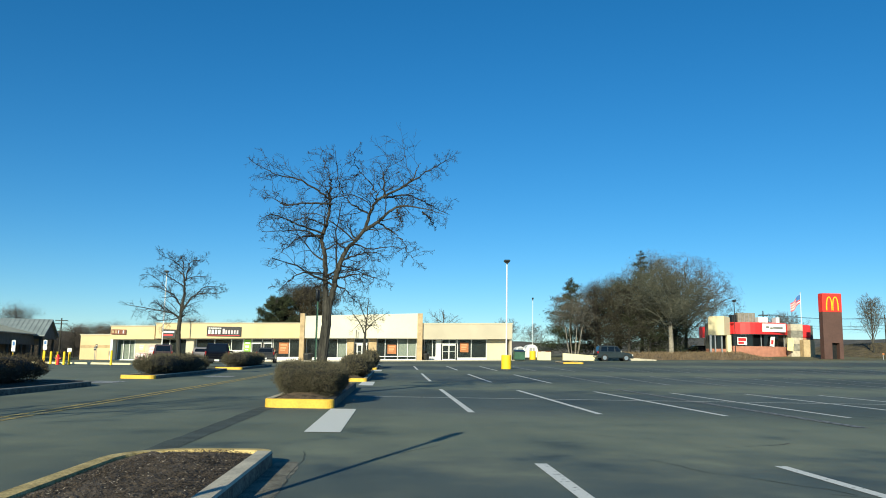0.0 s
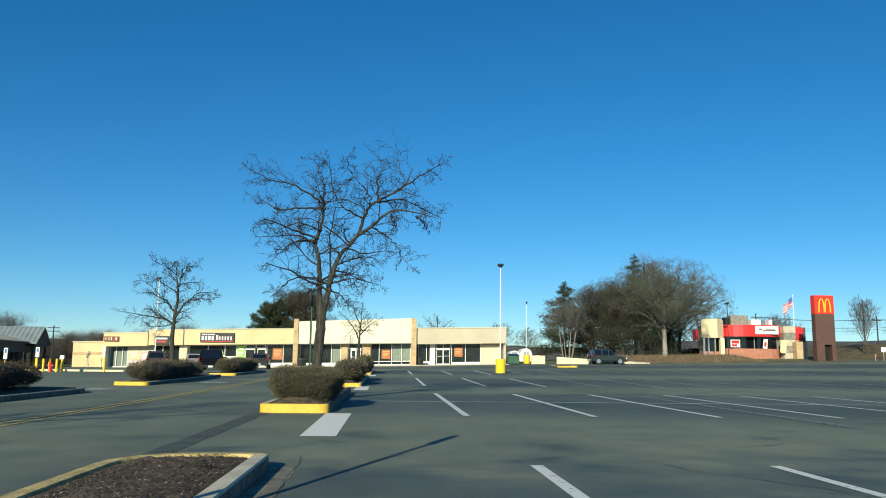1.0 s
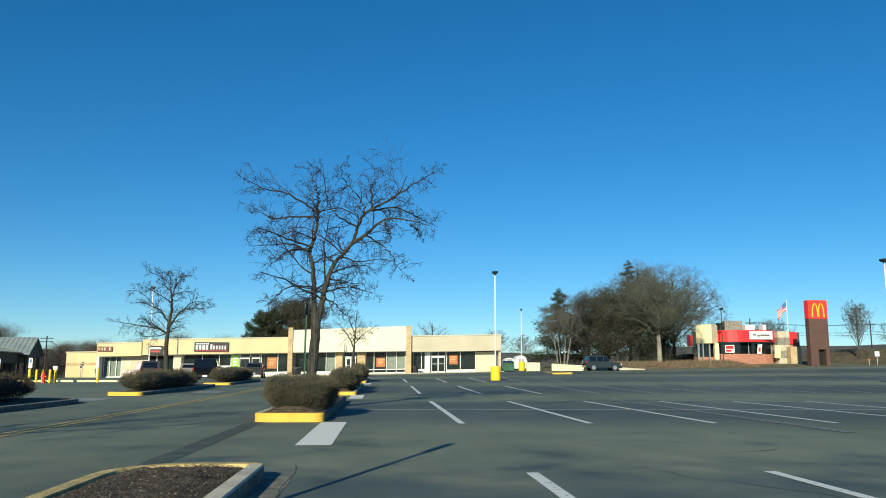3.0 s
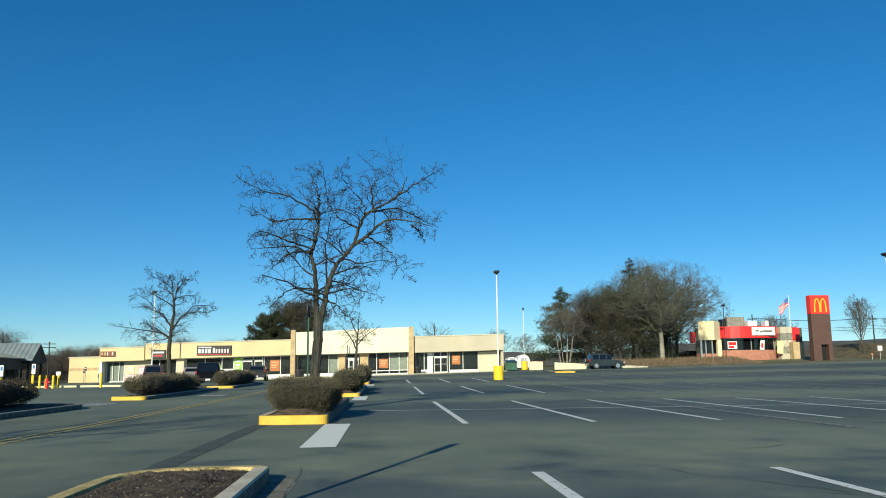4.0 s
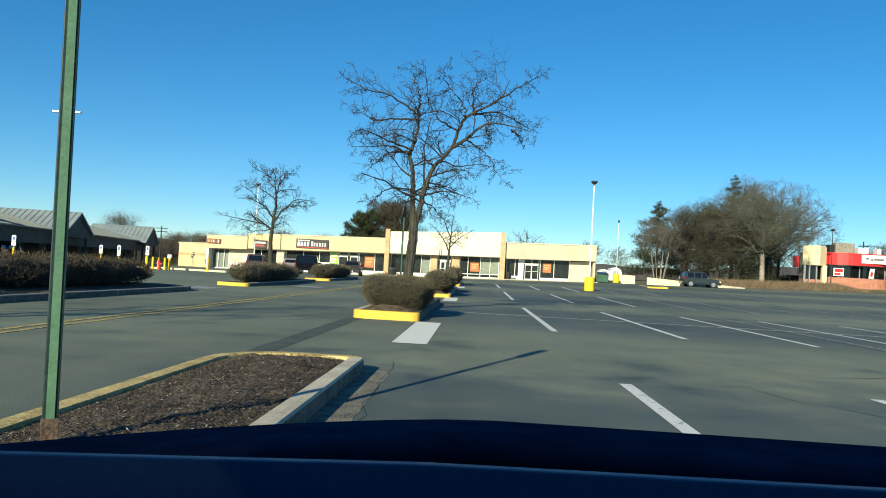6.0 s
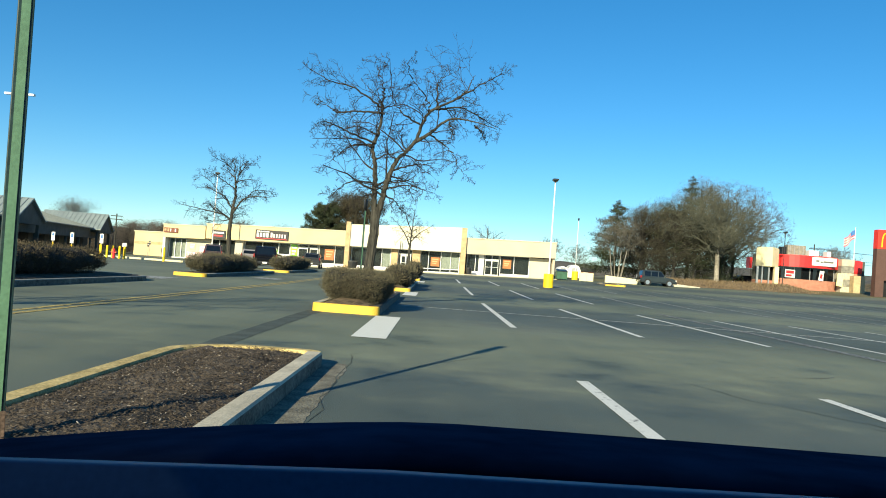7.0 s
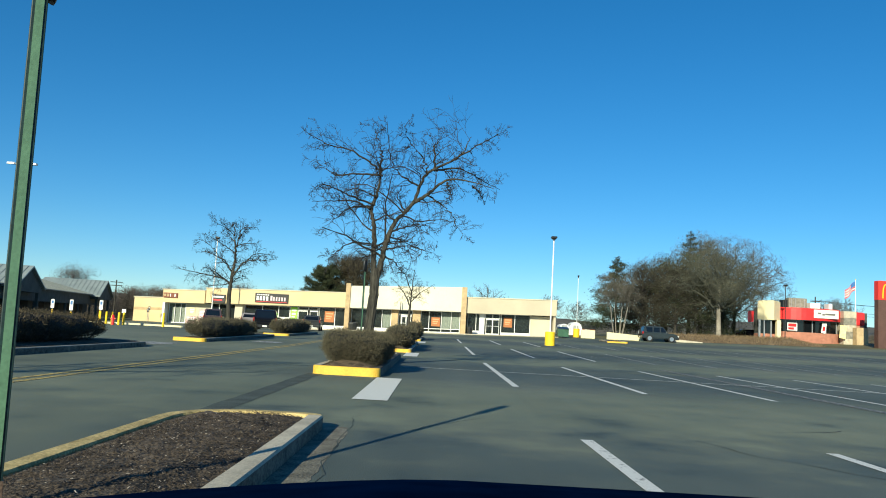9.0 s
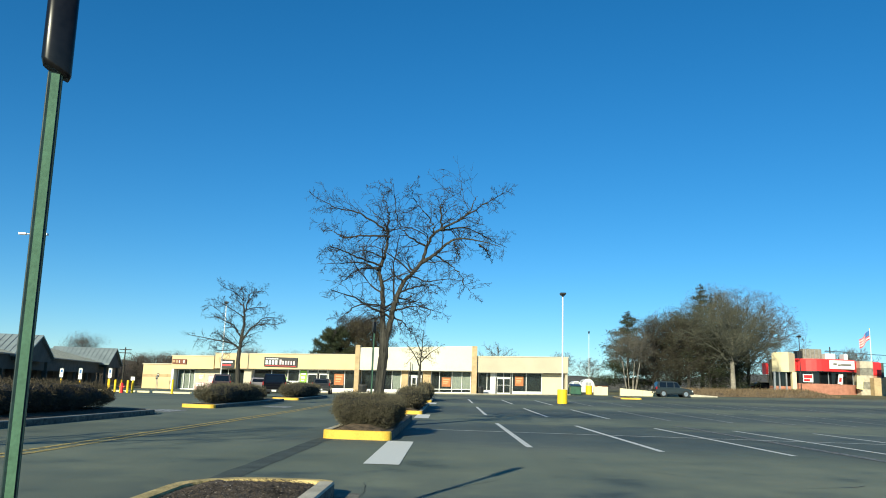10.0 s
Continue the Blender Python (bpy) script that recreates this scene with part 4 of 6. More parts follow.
    part("soffit", sbox(-10.2, 2.66, FRONT + 0.252, S + 0.2, 2.56, 2.7), WHITE, root)
    for x0, x1 in ((-5.4, -4.62), (-2.92, -2.0)):
        part("pier", sbox(x0, x1, S - 0.35, S + 0.2, 0.032, 2.55), TAN, root, "tan brick pier")
    storefront(root, -10.1, -5.42, 0.25, 2.54, S, [-8.9, -7.7, -6.5])
    part("stall_riser", sbox(-10.1, -5.42, S - 0.02, S + 0.1, 0.032, 0.25), WHITE, root)
    glazed_door(root, -4.2, -3.1, 2.0, S)
    storefront(root, -4.6, -2.93, 2.02, 2.54, S, [], sill=0.06)
    storefront(root, -4.6, -4.22, 0.05, 2.0, S, [])
    part("door_header", sbox(-4.22, -3.06, S - 0.06, S - 0.012, 1.72, 2.06), WHITE, root, "white door header")
    part("door_post", sbox(-3.74, -3.56, S - 0.06, S - 0.012, 0.04, 1.72), WHITE, root, "white door post")
    storefront(root, -1.98, 2.64, 0.032, 2.54, S, [-1.0, 0.45, 1.6], sill=0.10)
    part("transom", sbox(-1.98, 2.64, S - 0.02, S - 0.011, 0.42, 0.50), WHITE, root)
    for a, b in ((0.5, 1.56), (1.65, 2.58)):
        part("blind", sbox(a, b, S + 0.14, S + 0.16, 0.5, 2.4), BLIND, root, "pale green closed blind")
    part("blind", sbox(-6.4, -5.5, S + 0.14, S + 0.16, 0.4, 2.4), BLIND, root, "pale green closed blind")
    # left wing
    part("fascia", sbox(-26.85, -10.72, FRONT, FRONT + 0.4, 2.54, 4.22), CREAM, root, "warm cream stucco fascia")
    part("coping", sbox(-26.95, -10.72, FRONT - 0.07, FRONT + 0.5, 4.222, 4.32), CREAM_LIGHT, root)
    part("soffit", sbox(-26.85, -10.72, FRONT + 0.402, S + 0.2, 2.55, 2.7), WHITE, root)
    part("roof", sbox(-26.85, -10.7, FRONT + 0.5, FRONT + D, 3.7, 3.9), SLATE_WALL, root)
    storefront(root, -13.9, -10.75, 0.3, 2.53, S, [-12.0])
    part("stall_riser", sbox(-13.9, -10.75, S - 0.02, S + 0.1, 0.032, 0.3), WHITE, root)
    glazed_door(root, -14.95, -14.0, 2.1, S, 1)
    glazed_door(root, -16.3, -15.2, 2.1, S, 1)
    storefront(root, -16.3, -14.0, 2.12, 2.53, S, [-15.1], sill=0.06)
    storefront(root, -22.6, -17.25, 1.1, 2.53, S, [-20.5, -18.6])
    storefront(root, -17.2, -16.35, 0.45, 2.53, S, [])
    part("stall_riser", sbox(-22.6, -17.25, S - 0.02, S + 0.1, 0.032, 1.1), WHITE, root)
    part("stall_riser", sbox(-17.2, -16.35, S - 0.02, S + 0.1, 0.032, 0.45), WHITE, root)
    part("pier", sbox(-23.6, -22.65, S - 0.4, S + 0.2, 0.032, 2.54), CREAM_LIGHT, root, "off-white pier")
    storefront(root, -26.5, -23.65, 0.3, 2.53, S, [-25.55, -24.6])
    part("stall_riser", sbox(-26.5, -23.65, S - 0.02, S + 0.1, 0.032, 0.3), WHITE, root)
    # corner shop
    part("fascia", sbox(-31.8, -26.96, FRONT, FRONT + 0.4, 2.45, 3.9), CREAM, root, "warm cream stucco fascia")
    part("coping", sbox(-31.9, -26.96, FRONT - 0.07, FRONT + 0.5, 3.902, 4.0), CREAM_LIGHT, root)
    part("soffit", sbox(-31.8, -26.96, FRONT + 0.402, S + 0.2, 2.46, 2.6), WHITE, root)
    part("roof", sbox(-31.8, -26.96, FRONT + 0.5, FRONT + D, 3.5, 3.7), SLATE_WALL, root)
    part("corner_column", sbox(-31.75, -31.5, FRONT + 0.02, S, 0.032, 2.44), WHITE, root)
    storefront(root, -31.4, -29.4, 0.1, 2.44, S, [-30.7, -30.0])
    # pale sheet added behind the corner glass to lighten it; no blind known here
    part("blind", sbox(-31.35, -29.45, S + 0.14, S + 0.16, 0.2, 2.4), BLIND, root, "pale green closed blind")
    part("front_wall", sbox(-29.38, -26.52, S - 0.02, S + 0.15, 0.032, 2.44), CREAM_LIGHT, root, "off-white shop wall")
    # low annex further left
    part("annex_wall", sbox(-36.2, -31.95, FRONT + 3.0, FRONT + D, -0.4, 3.0), CREAM, root, "cream annex wall")
    part("annex_coping", sbox(-36.3, -31.95, FRONT + 2.9, FRONT + D, 3.002, 3.12), CREAM_LIGHT, root)
    part("annex_band", sbox(-36.2, -31.95, FRONT + 2.96, FRONT + 2.997, 1.55, 1.85), TAN, root, "tan stripe")


shops()


def shop_sign(x0, x1, z0, z1, face, bars, label):
    cx = (x0 + x1) / 2
    root = thing("shop_sign", label, "sign", cx, FRONT, lean(cx) + z0, group="shop signs")
    w, h = (x1 - x0) / 2, z1 - z0
    part("sign_box", box(-w, w, -0.16, -0.005, 0, h, 0.01), face, root)
    for a, b, c, d, m in bars:
        part("bar", box(-w + 2 * w * a, -w + 2 * w * b, -0.185, -0.163, h * c, h * d), m, root)
    return root


SIGN_PALE = mat("pale_pink_letter_bar", (0.62, 0.52, 0.55), 0.5, vary=0.04, bump=0.0)
RUST_SIGN = mat("rust_brown_sign", (0.20, 0.065, 0.035), 0.6, vary=0.08, bump=0.0)
glyphs = []
for k in range(4):
    glyphs.append((0.045 + 0.097 * k, 0.045 + 0.097 * k + 0.066, 0.22, 0.66, WHITE))
for k in range(6):
    glyphs.append((0.465 + 0.083 * k, 0.465 + 0.083 * k + (0.048 if k else 0.062), 0.24, 0.64 if k else 0.76, SIGN_PALE))
shop_sign(-21.15, -17.35, 2.78, 3.86, BLACK_SIGN, [(0.05 + 0.055 * k, 0.092 + 0.055 * k, 0.76, 0.88, WHITE) for k in range(7)] + glyphs + [(0.03, 0.97, 0.07, 0.12, RED)], "black shop sign with plain white bars and thin red stripe")
shop_sign(-26.15, -24.6, 2.6, 3.55, BLACK_SIGN, [(0.08, 0.9, 0.6, 0.8, WHITE), (0.15, 0.8, 0.25, 0.42, RED)], "small dark shop sign with pale bars")
shop_sign(-31.7, -30.1, 3.0, 3.55, RUST_SIGN, [(0.05, 0.2, 0.25, 0.75, TAN), (0.27, 0.4, 0.2, 0.8, TAN), (0.48, 0.54, 0.2, 0.8, WHITE), (0.80, 0.88, 0.2, 0.8, WHITE)], "rust brown shop sign with plain pale shapes")
POSTER_YELLOW = mat("pale_yellow_poster", (0.80, 0.74, 0.36), 0.7, vary=0.12, scale=3, fine=20, bump=0.0)
PW = FRONT + 1.2 + 0.025
poster(7.74, 8.72, 0.92, 2.02, PW, ORANGE, "orange poster inside a dark shop window")
poster(-0.72, 0.3, 0.75, 1.8, PW, ORANGE, "orange poster inside a dark shop window")
poster(-13.2, -12.1, 0.8, 2.08, PW, ORANGE, "orange poster inside a dark shop window")
poster(-17.15, -16.4, 0.75, 2.4, FRONT + 1.14, LIME, "lime green poster on the shop glass")
for x0, x1, z0, z1 in ((-29.3, -28.1, 0.15, 0.95), (-27.85, -26.8, 0.35, 1.85)):
    poster(x0, x1, z0, z1, FRONT + 1.14, PINK, "pink and white poster on the shop wall")
poster(-29.0, -28.3, 1.1, 1.9, FRONT + 1.14, POSTER_YELLOW, "pale yellow poster on the shop wall")
poster(-19.9, -18.7, 0.35, 0.95, FRONT + 1.14, PINK, "pink and white poster on the shop wall")
poster(-22.4, -21.0, 0.35, 0.95, FRONT + 1.14, PINK, "pink and white poster on the shop glass")


# ---- the shaded shops along the lane ----
def gable_row():
    turn = math.degrees(math.atan2(9, 45))
    root = thing("gabled_shops", "low dark shops with grey metal gable roofs, in shade", "building", -31.0, 44.0, -0.12, turn=turn)
    L = 54.0
    # the front's shade is put into this extra dark siding
    part("wall", box(-12, -1.8, -10, L, -0.3, 2.75), DARK_SIDING, root, "dark grey-brown wall")
    # porch: posts, beam
    part("porch_beam", box(-0.25, 0.0, -10, L, 1.6, 2.75), DARK_SIDING, root)
    for k in range(13):
        part("porch_post", box(-0.22, -0.03, -9.5 + k * 5.2, -9.3 + k * 5.2, -0.3, 1.6), DARK_SIDING, root)
    # matt black windows: the porch's shade is put into their colour
    for k in range(12):
        part("shop_window", box(-1.796, -1.76, -8.6 + k * 5.2, -5.6 + k * 5.2, 0.4, 2.2), RUBBER, root)
    # main roof with standing seams
    bm = bmesh.new()
    for (x0, z0), (x1, z1) in (((0.35, 2.7), (-6, 4.15)), ((-6, 4.15), (-12.4, 2.7))):
        vs = [bm.verts.new(p) for p in ((x0, -10, z0), (x0, L, z0), (x1, L, z1), (x1, -10, z1))]
        vt = [bm.verts.new((v.co.x, v.co.y, v.co.z + 0.1)) for v in vs]
        bm.faces.new(vs), bm.faces.new(vt[::-1])
        for i in range(4):
            bm.faces.new((vs[i], vt[i], vt[(i + 1) % 4], vs[(i + 1) % 4]))
    roof = part("roof", bm, DARK_ROOF, root, "grey standing-seam metal roof")
    for k in range(int((L + 10) / 0.6)):
        bm = bmesh.new()
        y = -10 + 0.6 * k
        for q in ((0.35, 2.8), (-6.0, 4.25)):
            for dy in (0, 0.04):
                bm.verts.new((q[0], y + dy, q[1])), bm.verts.new((q[0], y + dy, q[1] + 0.045))
        bmesh.ops.convex_hull(bm, input=bm.verts[:])
        part("seam", bm, DARK_ROOF, roof)
    # cross gables
    for gy, w, pk in ((1.0, 3.4, 4.05), (21.6, 3.6, 4.35), (50.5, 3.4, 4.45)):
        bm = bmesh.new()
        pts = [(gy - w, 2.3), (gy + w, 2.3), (gy + w, 2.7), (gy, pk), (gy - w, 2.7)]
        profile_solid(pts, -4.0, 0.9, bm=bm)
        part("gable_wall", bm, DARK_SIDING, root, "dark gable front")
        for s in (-1, 1):
            bm = bmesh.new()
            a = [(gy, pk + 0.02), (gy + s * (w + 0.35), 2.58), (gy + s * (w + 0.35), 2.70), (gy, pk + 0.16)]
            profile_solid(a, -6.0, 1.15, bm=bm)
            slope = part("gable_roof", bm, METAL_ROOF, root)
            for k in range(14):
                x = -5.8 + 0.5 * k
                bm = bmesh.new()
                profile_solid([(gy + s * 0.1, pk + 0.12), (gy + s * (w + 0.34), 2.706), (gy + s * (w + 0.34), 2.75), (gy + s * 0.1, pk + 0.165)], x, x + 0.05, bm=bm)
                part("seam", bm, METAL_ROOF, slope)
        for s in (-1, 1):
            part("gable_post", box(0.5, 0.75, gy + s * (w - 0.3), gy + s * (w - 0.3) + 0.25, -0.3, 2.3), DARK_SIDING, root)
    bm = box(-3.2, -1.6, 6.2, 7.4, 3.6, 4.5, 0.05)
    part("roof_vent", bm, GREY_METAL, root, "sheet metal roof vent")


gable_row()


# ---- lamps and posts ----
def lot_lamp(x, y, top, label, base=True, paint=WHITE, small=1.0):
    g = gz(x, y)
    root = thing("street_lamp", label, "lamp post", x, y, g, group="lot lamps")
    if base:
        bm = tube((0, 0, -0.1), (0, 0, 1.02), 0.37, 0.37, 24)
        bmesh.ops.bevel(bm, geom=[e for e in bm.edges if abs(e.verts[0].co.z - e.verts[1].co.z) < 0.01 and e.verts[0].co.z > 0.5], offset=0.03, segments=2, affect="EDGES")
        part("concrete_base", bm, YELLOW, root, "yellow painted concrete base")
    part("pole", tube((0, 0, 0.9 if base else 0), (0, 0, top - 0.15 - g), 0.035 + 0.025 * (small == 1.0), 0.03 + 0.015 * (small == 1.0), 12), paint, root)
    part("anchor_plate", box(-0.16, 0.16, -0.16, 0.16, 1.0 if base else 0, 1.04 if base else 0.03), GREY_METAL, root)
    part("bracket", tube((0, 0, top - 0.3 - g), (0, 0, top - 0.12 - g), 0.07, 0.05, 8), DARK, root)
    bm = bmesh.new()
    for s, z in ((0.12, top - 0.2 - g), (0.22, top - 0.08 - g), (0.22, top - g), (0.18, top + 0.03 - g)):
        for a, b in ((-1, -1), (1, -1), (1, 1), (-1, 1)):
            bm.verts.new((a * s * small, b * s * small, z))
    bmesh.ops.convex_hull(bm, input=bm.verts[:])
    part("lamp_head", bm, DARK, root, "dark box lamp head")
    return root


lot_lamp(8.4, 58.0, 8.4, "white lamp post on a yellow concrete base")
lot_lamp(-24.76, 85.5, 9.7, "white lamp post behind the bare tree")
lot_lamp(16.7, 93.5, 8.3, "far white lamp post on a yellow base", small=0.45)
lot_lamp(44.0, 98.5, 9.0, "dark lamp post beside the red restaurant", False, DARK)
lot_lamp(34.0, 50.0, 8.6, "white lamp post on a yellow concrete base")
tall = lot_lamp(-33.1, 60.0, 12.0, "tall lamp post with two side heads", False)
for s in (-1, 1):
    part("side_head", box(s * 0.85 - 0.3, s * 0.85 + 0.3, -0.15, 0.15, 11.98, 12.14, 0.03), WHITE, tall, "pale flat side head")
part("side_arm", tube((-0.6, 0, 12.06), (0.6, 0, 12.06), 0.04, 0.04, 8), WHITE, tall)


def short_lamp(x, y, label, height=2.72, foot=0.16, tilt=(0.0, 0.0)):
    """A slim post, flattened to fit the camera's view, with a dark box-shaped lamp on top."""
    root = thing("street_lamp", label, "lamp post", x, y, gz(x, y) + foot, group="green post lamps", turn=29)
    root.matrix_world = root.matrix_world @ pose(0, 0, 0, tilt[0], tilt[1], 0)
    h = height - foot
    part("post", box(-0.037, 0.037, -0.038, 0.0, -0.1, h, 0.005), DARK_GREEN, root, "dark green steel post, flattened")
    # sunlit face painted on as a lighter green strip over the dark post
    part("lit_strip", box(-0.020, 0.020, -0.0455, -0.0385, 0.14, h - 0.01), LIT_GREEN, root, "lighter green strip put in as the lit face")
    part("foot_band", box(-0.041, 0.041, -0.050, 0.004, -0.1, 0.14, 0.004), RUST, root, "rusty foot of the post")
    # a rounded upright housing, its foot cut on the slant
    bm = bmesh.new()
    rings = []
    for lift, k in ((0.0, 0.86), (0.03, 1.0), (0.44, 1.0), (0.48, 0.8)):
        ring = []
        for i in range(20):
            c, d = math.cos(i * math.tau / 20), math.sin(i * math.tau / 20)
            x, y = 0.076 * k * math.copysign(abs(c) ** 0.6, c), 0.05 * k * math.copysign(abs(d) ** 0.6, d) - 0.02
            ring.append(bm.verts.new((x, y, h + 0.02 + lift - (0.55 * (x + 0.03) if lift < 0.2 else 0.0))))
        rings.append(ring)
    bm.faces.new(rings[0][::-1]), bm.faces.new(rings[-1])
    for p, q in zip(rings, rings[1:]):
        for i in range(20):
            bm.faces.new((p[i], p[(i + 1) % 20], q[(i + 1) % 20], q[i])).smooth = True
    part("lamp_head", bm, LAMP_BLACK, root, "dark glossy lamp head")
    return root


short_lamp(-2.11, 3.85, "slim green lamp post standing in the mulch", tilt=(-0.42, -0.76))
short_lamp(-3.28, 33.6, "slim dark lamp post beside the lane", 3.35, 0.0)


def bollard(x, y, h, label, r=0.085):
    root = thing("bollard", label, "bollard", x, y, gz(x, y), group="yellow bollards")
    bm = tube((0, 0, -0.1), (0, 0, h - 0.04), r, r, 14)
    tube((0, 0, h - 0.04), (0, 0, h), r, r * 0.5, 14, bm)
    part("pipe", bm, YELLOW, root)
    return root


for x, y, h in ((-25.9, 60, 1.0), (-25.38, 60.0, 0.95), (-24.53, 59.0, 0.95), (-23.85, 58.6, 0.95), (-23.72, 59.2, 0.95), (-21.0, 60.0, 1.1)):
    bollard(x, y, h, "yellow steel bollard on the asphalt")


def hydrant(x, y):
    root = thing("fire_hydrant", "red fire hydrant between bollards", "fire hydrant", x, y, gz(x, y))
    bm = tube((0, 0, -0.05), (0, 0, 0.6), 0.11, 0.10, 12)
    tube((0, 0, 0.6), (0, 0, 0.75), 0.13, 0.04, 12, bm)
    part("barrel", bm, RED, root)
    part("outlet", tube((-0.2, 0, 0.45), (0.2, 0, 0.45), 0.05, 0.05, 10), RED, root)


hydrant(-24.2, 58.4)


def parking_sign(x, y, z0, z1, label):
    g = gz(x, y)
    root = thing("parking_sign", label, "sign", x, y, g, group="parking signs")
    part("post", tube((0, 0.02, -0.1), (0, 0.02, z1 + 0.05), 0.03, 0.03, 8), GREY_METAL, root)
    mid = z0 + (z1 - z0) * 0.4
    part("plate", box(-0.13, 0.13, -0.02, -0.012, mid + 0.01, z1, 0), WHITE, root, "white plate")
    part("symbol", box(-0.08, 0.08, -0.026, -0.021, mid + 0.1, z1 - 0.08), BLUE_SIGN, root, "plain blue square")
    part("plate", box(-0.13, 0.13, -0.02, -0.012, z0, mid - 0.01), WHITE, root, "white plate")
    part("yellow_sleeve", tube((0, 0.02, 0.0), (0, 0.02, z0 - 0.1), 0.06, 0.06, 10), YELLOW, root)


for x, y, z0, z1 in ((-31.4, 58, 1.0, 1.66), (-28.6, 58, 1.0, 1.63), (-27.2, 58, 0.9, 1.68), (-25.0, 58, 1.05, 1.75), (-27.5, 45, 1.2, 1.8)):
    parking_sign(x, y, z0, z1, "white and blue parking sign on a post")


# ---- parked cars ----
def car(x, y, turn, paint, length, width, height, label, wagon=True):
    root = thing("car", label, "car", x, y, gz(x, y), turn=turn, group="parked cars")
    w, hl = width / 2, length / 2
    r = 0.37
    low = [(-hl, 0.42), (-hl + 0.08, 0.35), (hl - 0.1, 0.35), (hl, 0.45), (hl - 0.05, 0.78), (hl - 0.35, 0.93), (hl * 0.42, 1.02), (-hl + 0.1, 1.02), (-hl, 0.9)]
    part("body", profile_solid(low, -w, w, 0.11), paint, root)
    back = -hl + (0.12 if wagon else 0.9)
    roof_w = w - 0.17
    bm = bmesh.new()
    for yy, zz, ww in ((back, 0.98, w - 0.04), (hl * 0.42, 0.98, w - 0.05), (hl * 0.14, height - 0.05, roof_w), (hl * 0.0, height, roof_w - 0.03), (back + 0.40, height, roof_w - 0.03), (back + 0.18, height - 0.07, roof_w)):
        for s in (-1, 1):
            bm.verts.new((s * ww, yy, zz))
    bmesh.ops.convex_hull(bm, input=bm.verts[:])
    bmesh.ops.dissolve_limit(bm, angle_limit=0.05, verts=bm.verts[:], edges=bm.edges[:])
    bmesh.ops.bevel(bm, geom=bm.edges[:], offset=0.06, segments=2, affect="EDGES", clamp_overlap=True)
    part("cabin", bm, paint, root)

    def pane_between(points, name, label):
        """A thin pane over four points."""
        bm = bmesh.new()
        a, b, c = (Vector(p) for p in points[:3])
        n = (b - a).cross(c - a).normalized() * 0.014
        for p in points:
            bm.verts.new(Vector(p) + n), bm.verts.new(Vector(p) - n)
        bmesh.ops.convex_hull(bm, input=bm.verts[:])
        part(name, bm, CAR_GLASS, root, label)
    zb, zt = 1.08, height - 0.13

    def side_x(z):
        return (w - 0.04) + (roof_w - w + 0.04) * (z - 0.98) / (height - 0.05 - 0.98) + 0.004
    for s in (-1, 1):
        cut = (back + 0.3, hl * 0.02 - 0.15, hl * 0.02, hl * 0.31)
        for a, b, shift in ((cut[0], (cut[0] + cut[1]) / 2 - 0.05, 0.0), ((cut[0] + cut[1]) / 2 + 0.05, cut[1], 0.0), (cut[2] - 0.07, cut[3], hl * 0.18)):
            pane_between(((s * side_x(zb), a, zb), (s * side_x(zb), b, zb), (s * side_x(zt), b - shift, zt), (s * side_x(zt), a, zt)), "side_window", "dark side glass")
        part("door_handle", box(s * w - 0.015, s * w + 0.015, -0.15, 0.02, 0.88, 0.91), paint, root)
        part("mirror", box(s * (w + 0.02) - 0.09, s * (w + 0.02) + 0.09, hl * 0.33, hl * 0.33 + 0.1, 1.04, 1.17, 0.02), paint, root)
        for yy in (hl - 0.82, -hl + 0.82):
            wheel = part("wheel", tube((s * (w - 0.2), yy, r), (s * (w + 0.015), yy, r), r, r, 20), RUBBER, root, "black tyre")
            part("rim", tube((s * (w + 0.0), yy, r), (s * (w + 0.022), yy, r), 0.25, 0.23, 16), CHROME, wheel)
        part("tail_light", box(s * (w - 0.08) - 0.045, s * (w - 0.08) + 0.045, -hl - 0.012, -hl + 0.15, 0.84, 1.10, 0.015), TAIL_RED, root)
        part("headlight", box(s * (w - 0.25) - 0.16, s * (w - 0.25) + 0.16, hl - 0.12, hl - 0.01, 0.62, 0.78, 0.015), HEADLAMP, root)
    yb, yt = back - 0.0, back + 0.155
    pane_between(((-w + 0.24, yb + 0.03, zb), (w - 0.24, yb + 0.03, zb), (roof_w - 0.14, yt, zt), (-roof_w + 0.14, yt, zt)), "rear_window", "dark rear glass")
    pane_between(((-w + 0.2, hl * 0.385, 1.06), (w - 0.2, hl * 0.385, 1.06), (roof_w - 0.1, hl * 0.16, zt + 0.02), (-roof_w + 0.1, hl * 0.16, zt + 0.02)), "windscreen", "dark windscreen glass")
    part("rear_bumper", box(-w + 0.05, w - 0.05, -hl - 0.07, -hl + 0.06, 0.38, 0.58, 0.03), DARK, root)
    part("front_bumper", box(-w + 0.05, w - 0.05, hl - 0.1, hl + 0.05, 0.32, 0.55, 0.03), DARK, root)
    part("plate", box(-0.16, 0.16, -hl - 0.085, -hl - 0.071, 0.42, 0.54), WHITE, root, "plain pale plate")
    return root


SLATE_BLUE = mat("slate_blue_car_paint", (0.026, 0.035, 0.042), 0.16, vary=0.05, bump=0.0, spec=0.4)
GREY_CAR = mat("dark_grey_car_paint", (0.05, 0.052, 0.055), 0.2, metal=0.3, vary=0.05, bump=0.0)
SILVER_CAR = mat("silver_car_paint", (0.30, 0.27, 0.27), 0.3, metal=0.3, vary=0.05, bump=0.0)
BLACK_CAR = mat("black_car_paint", (0.006, 0.006, 0.008), 0.12, vary=0.05, bump=0.0, spec=0.4)
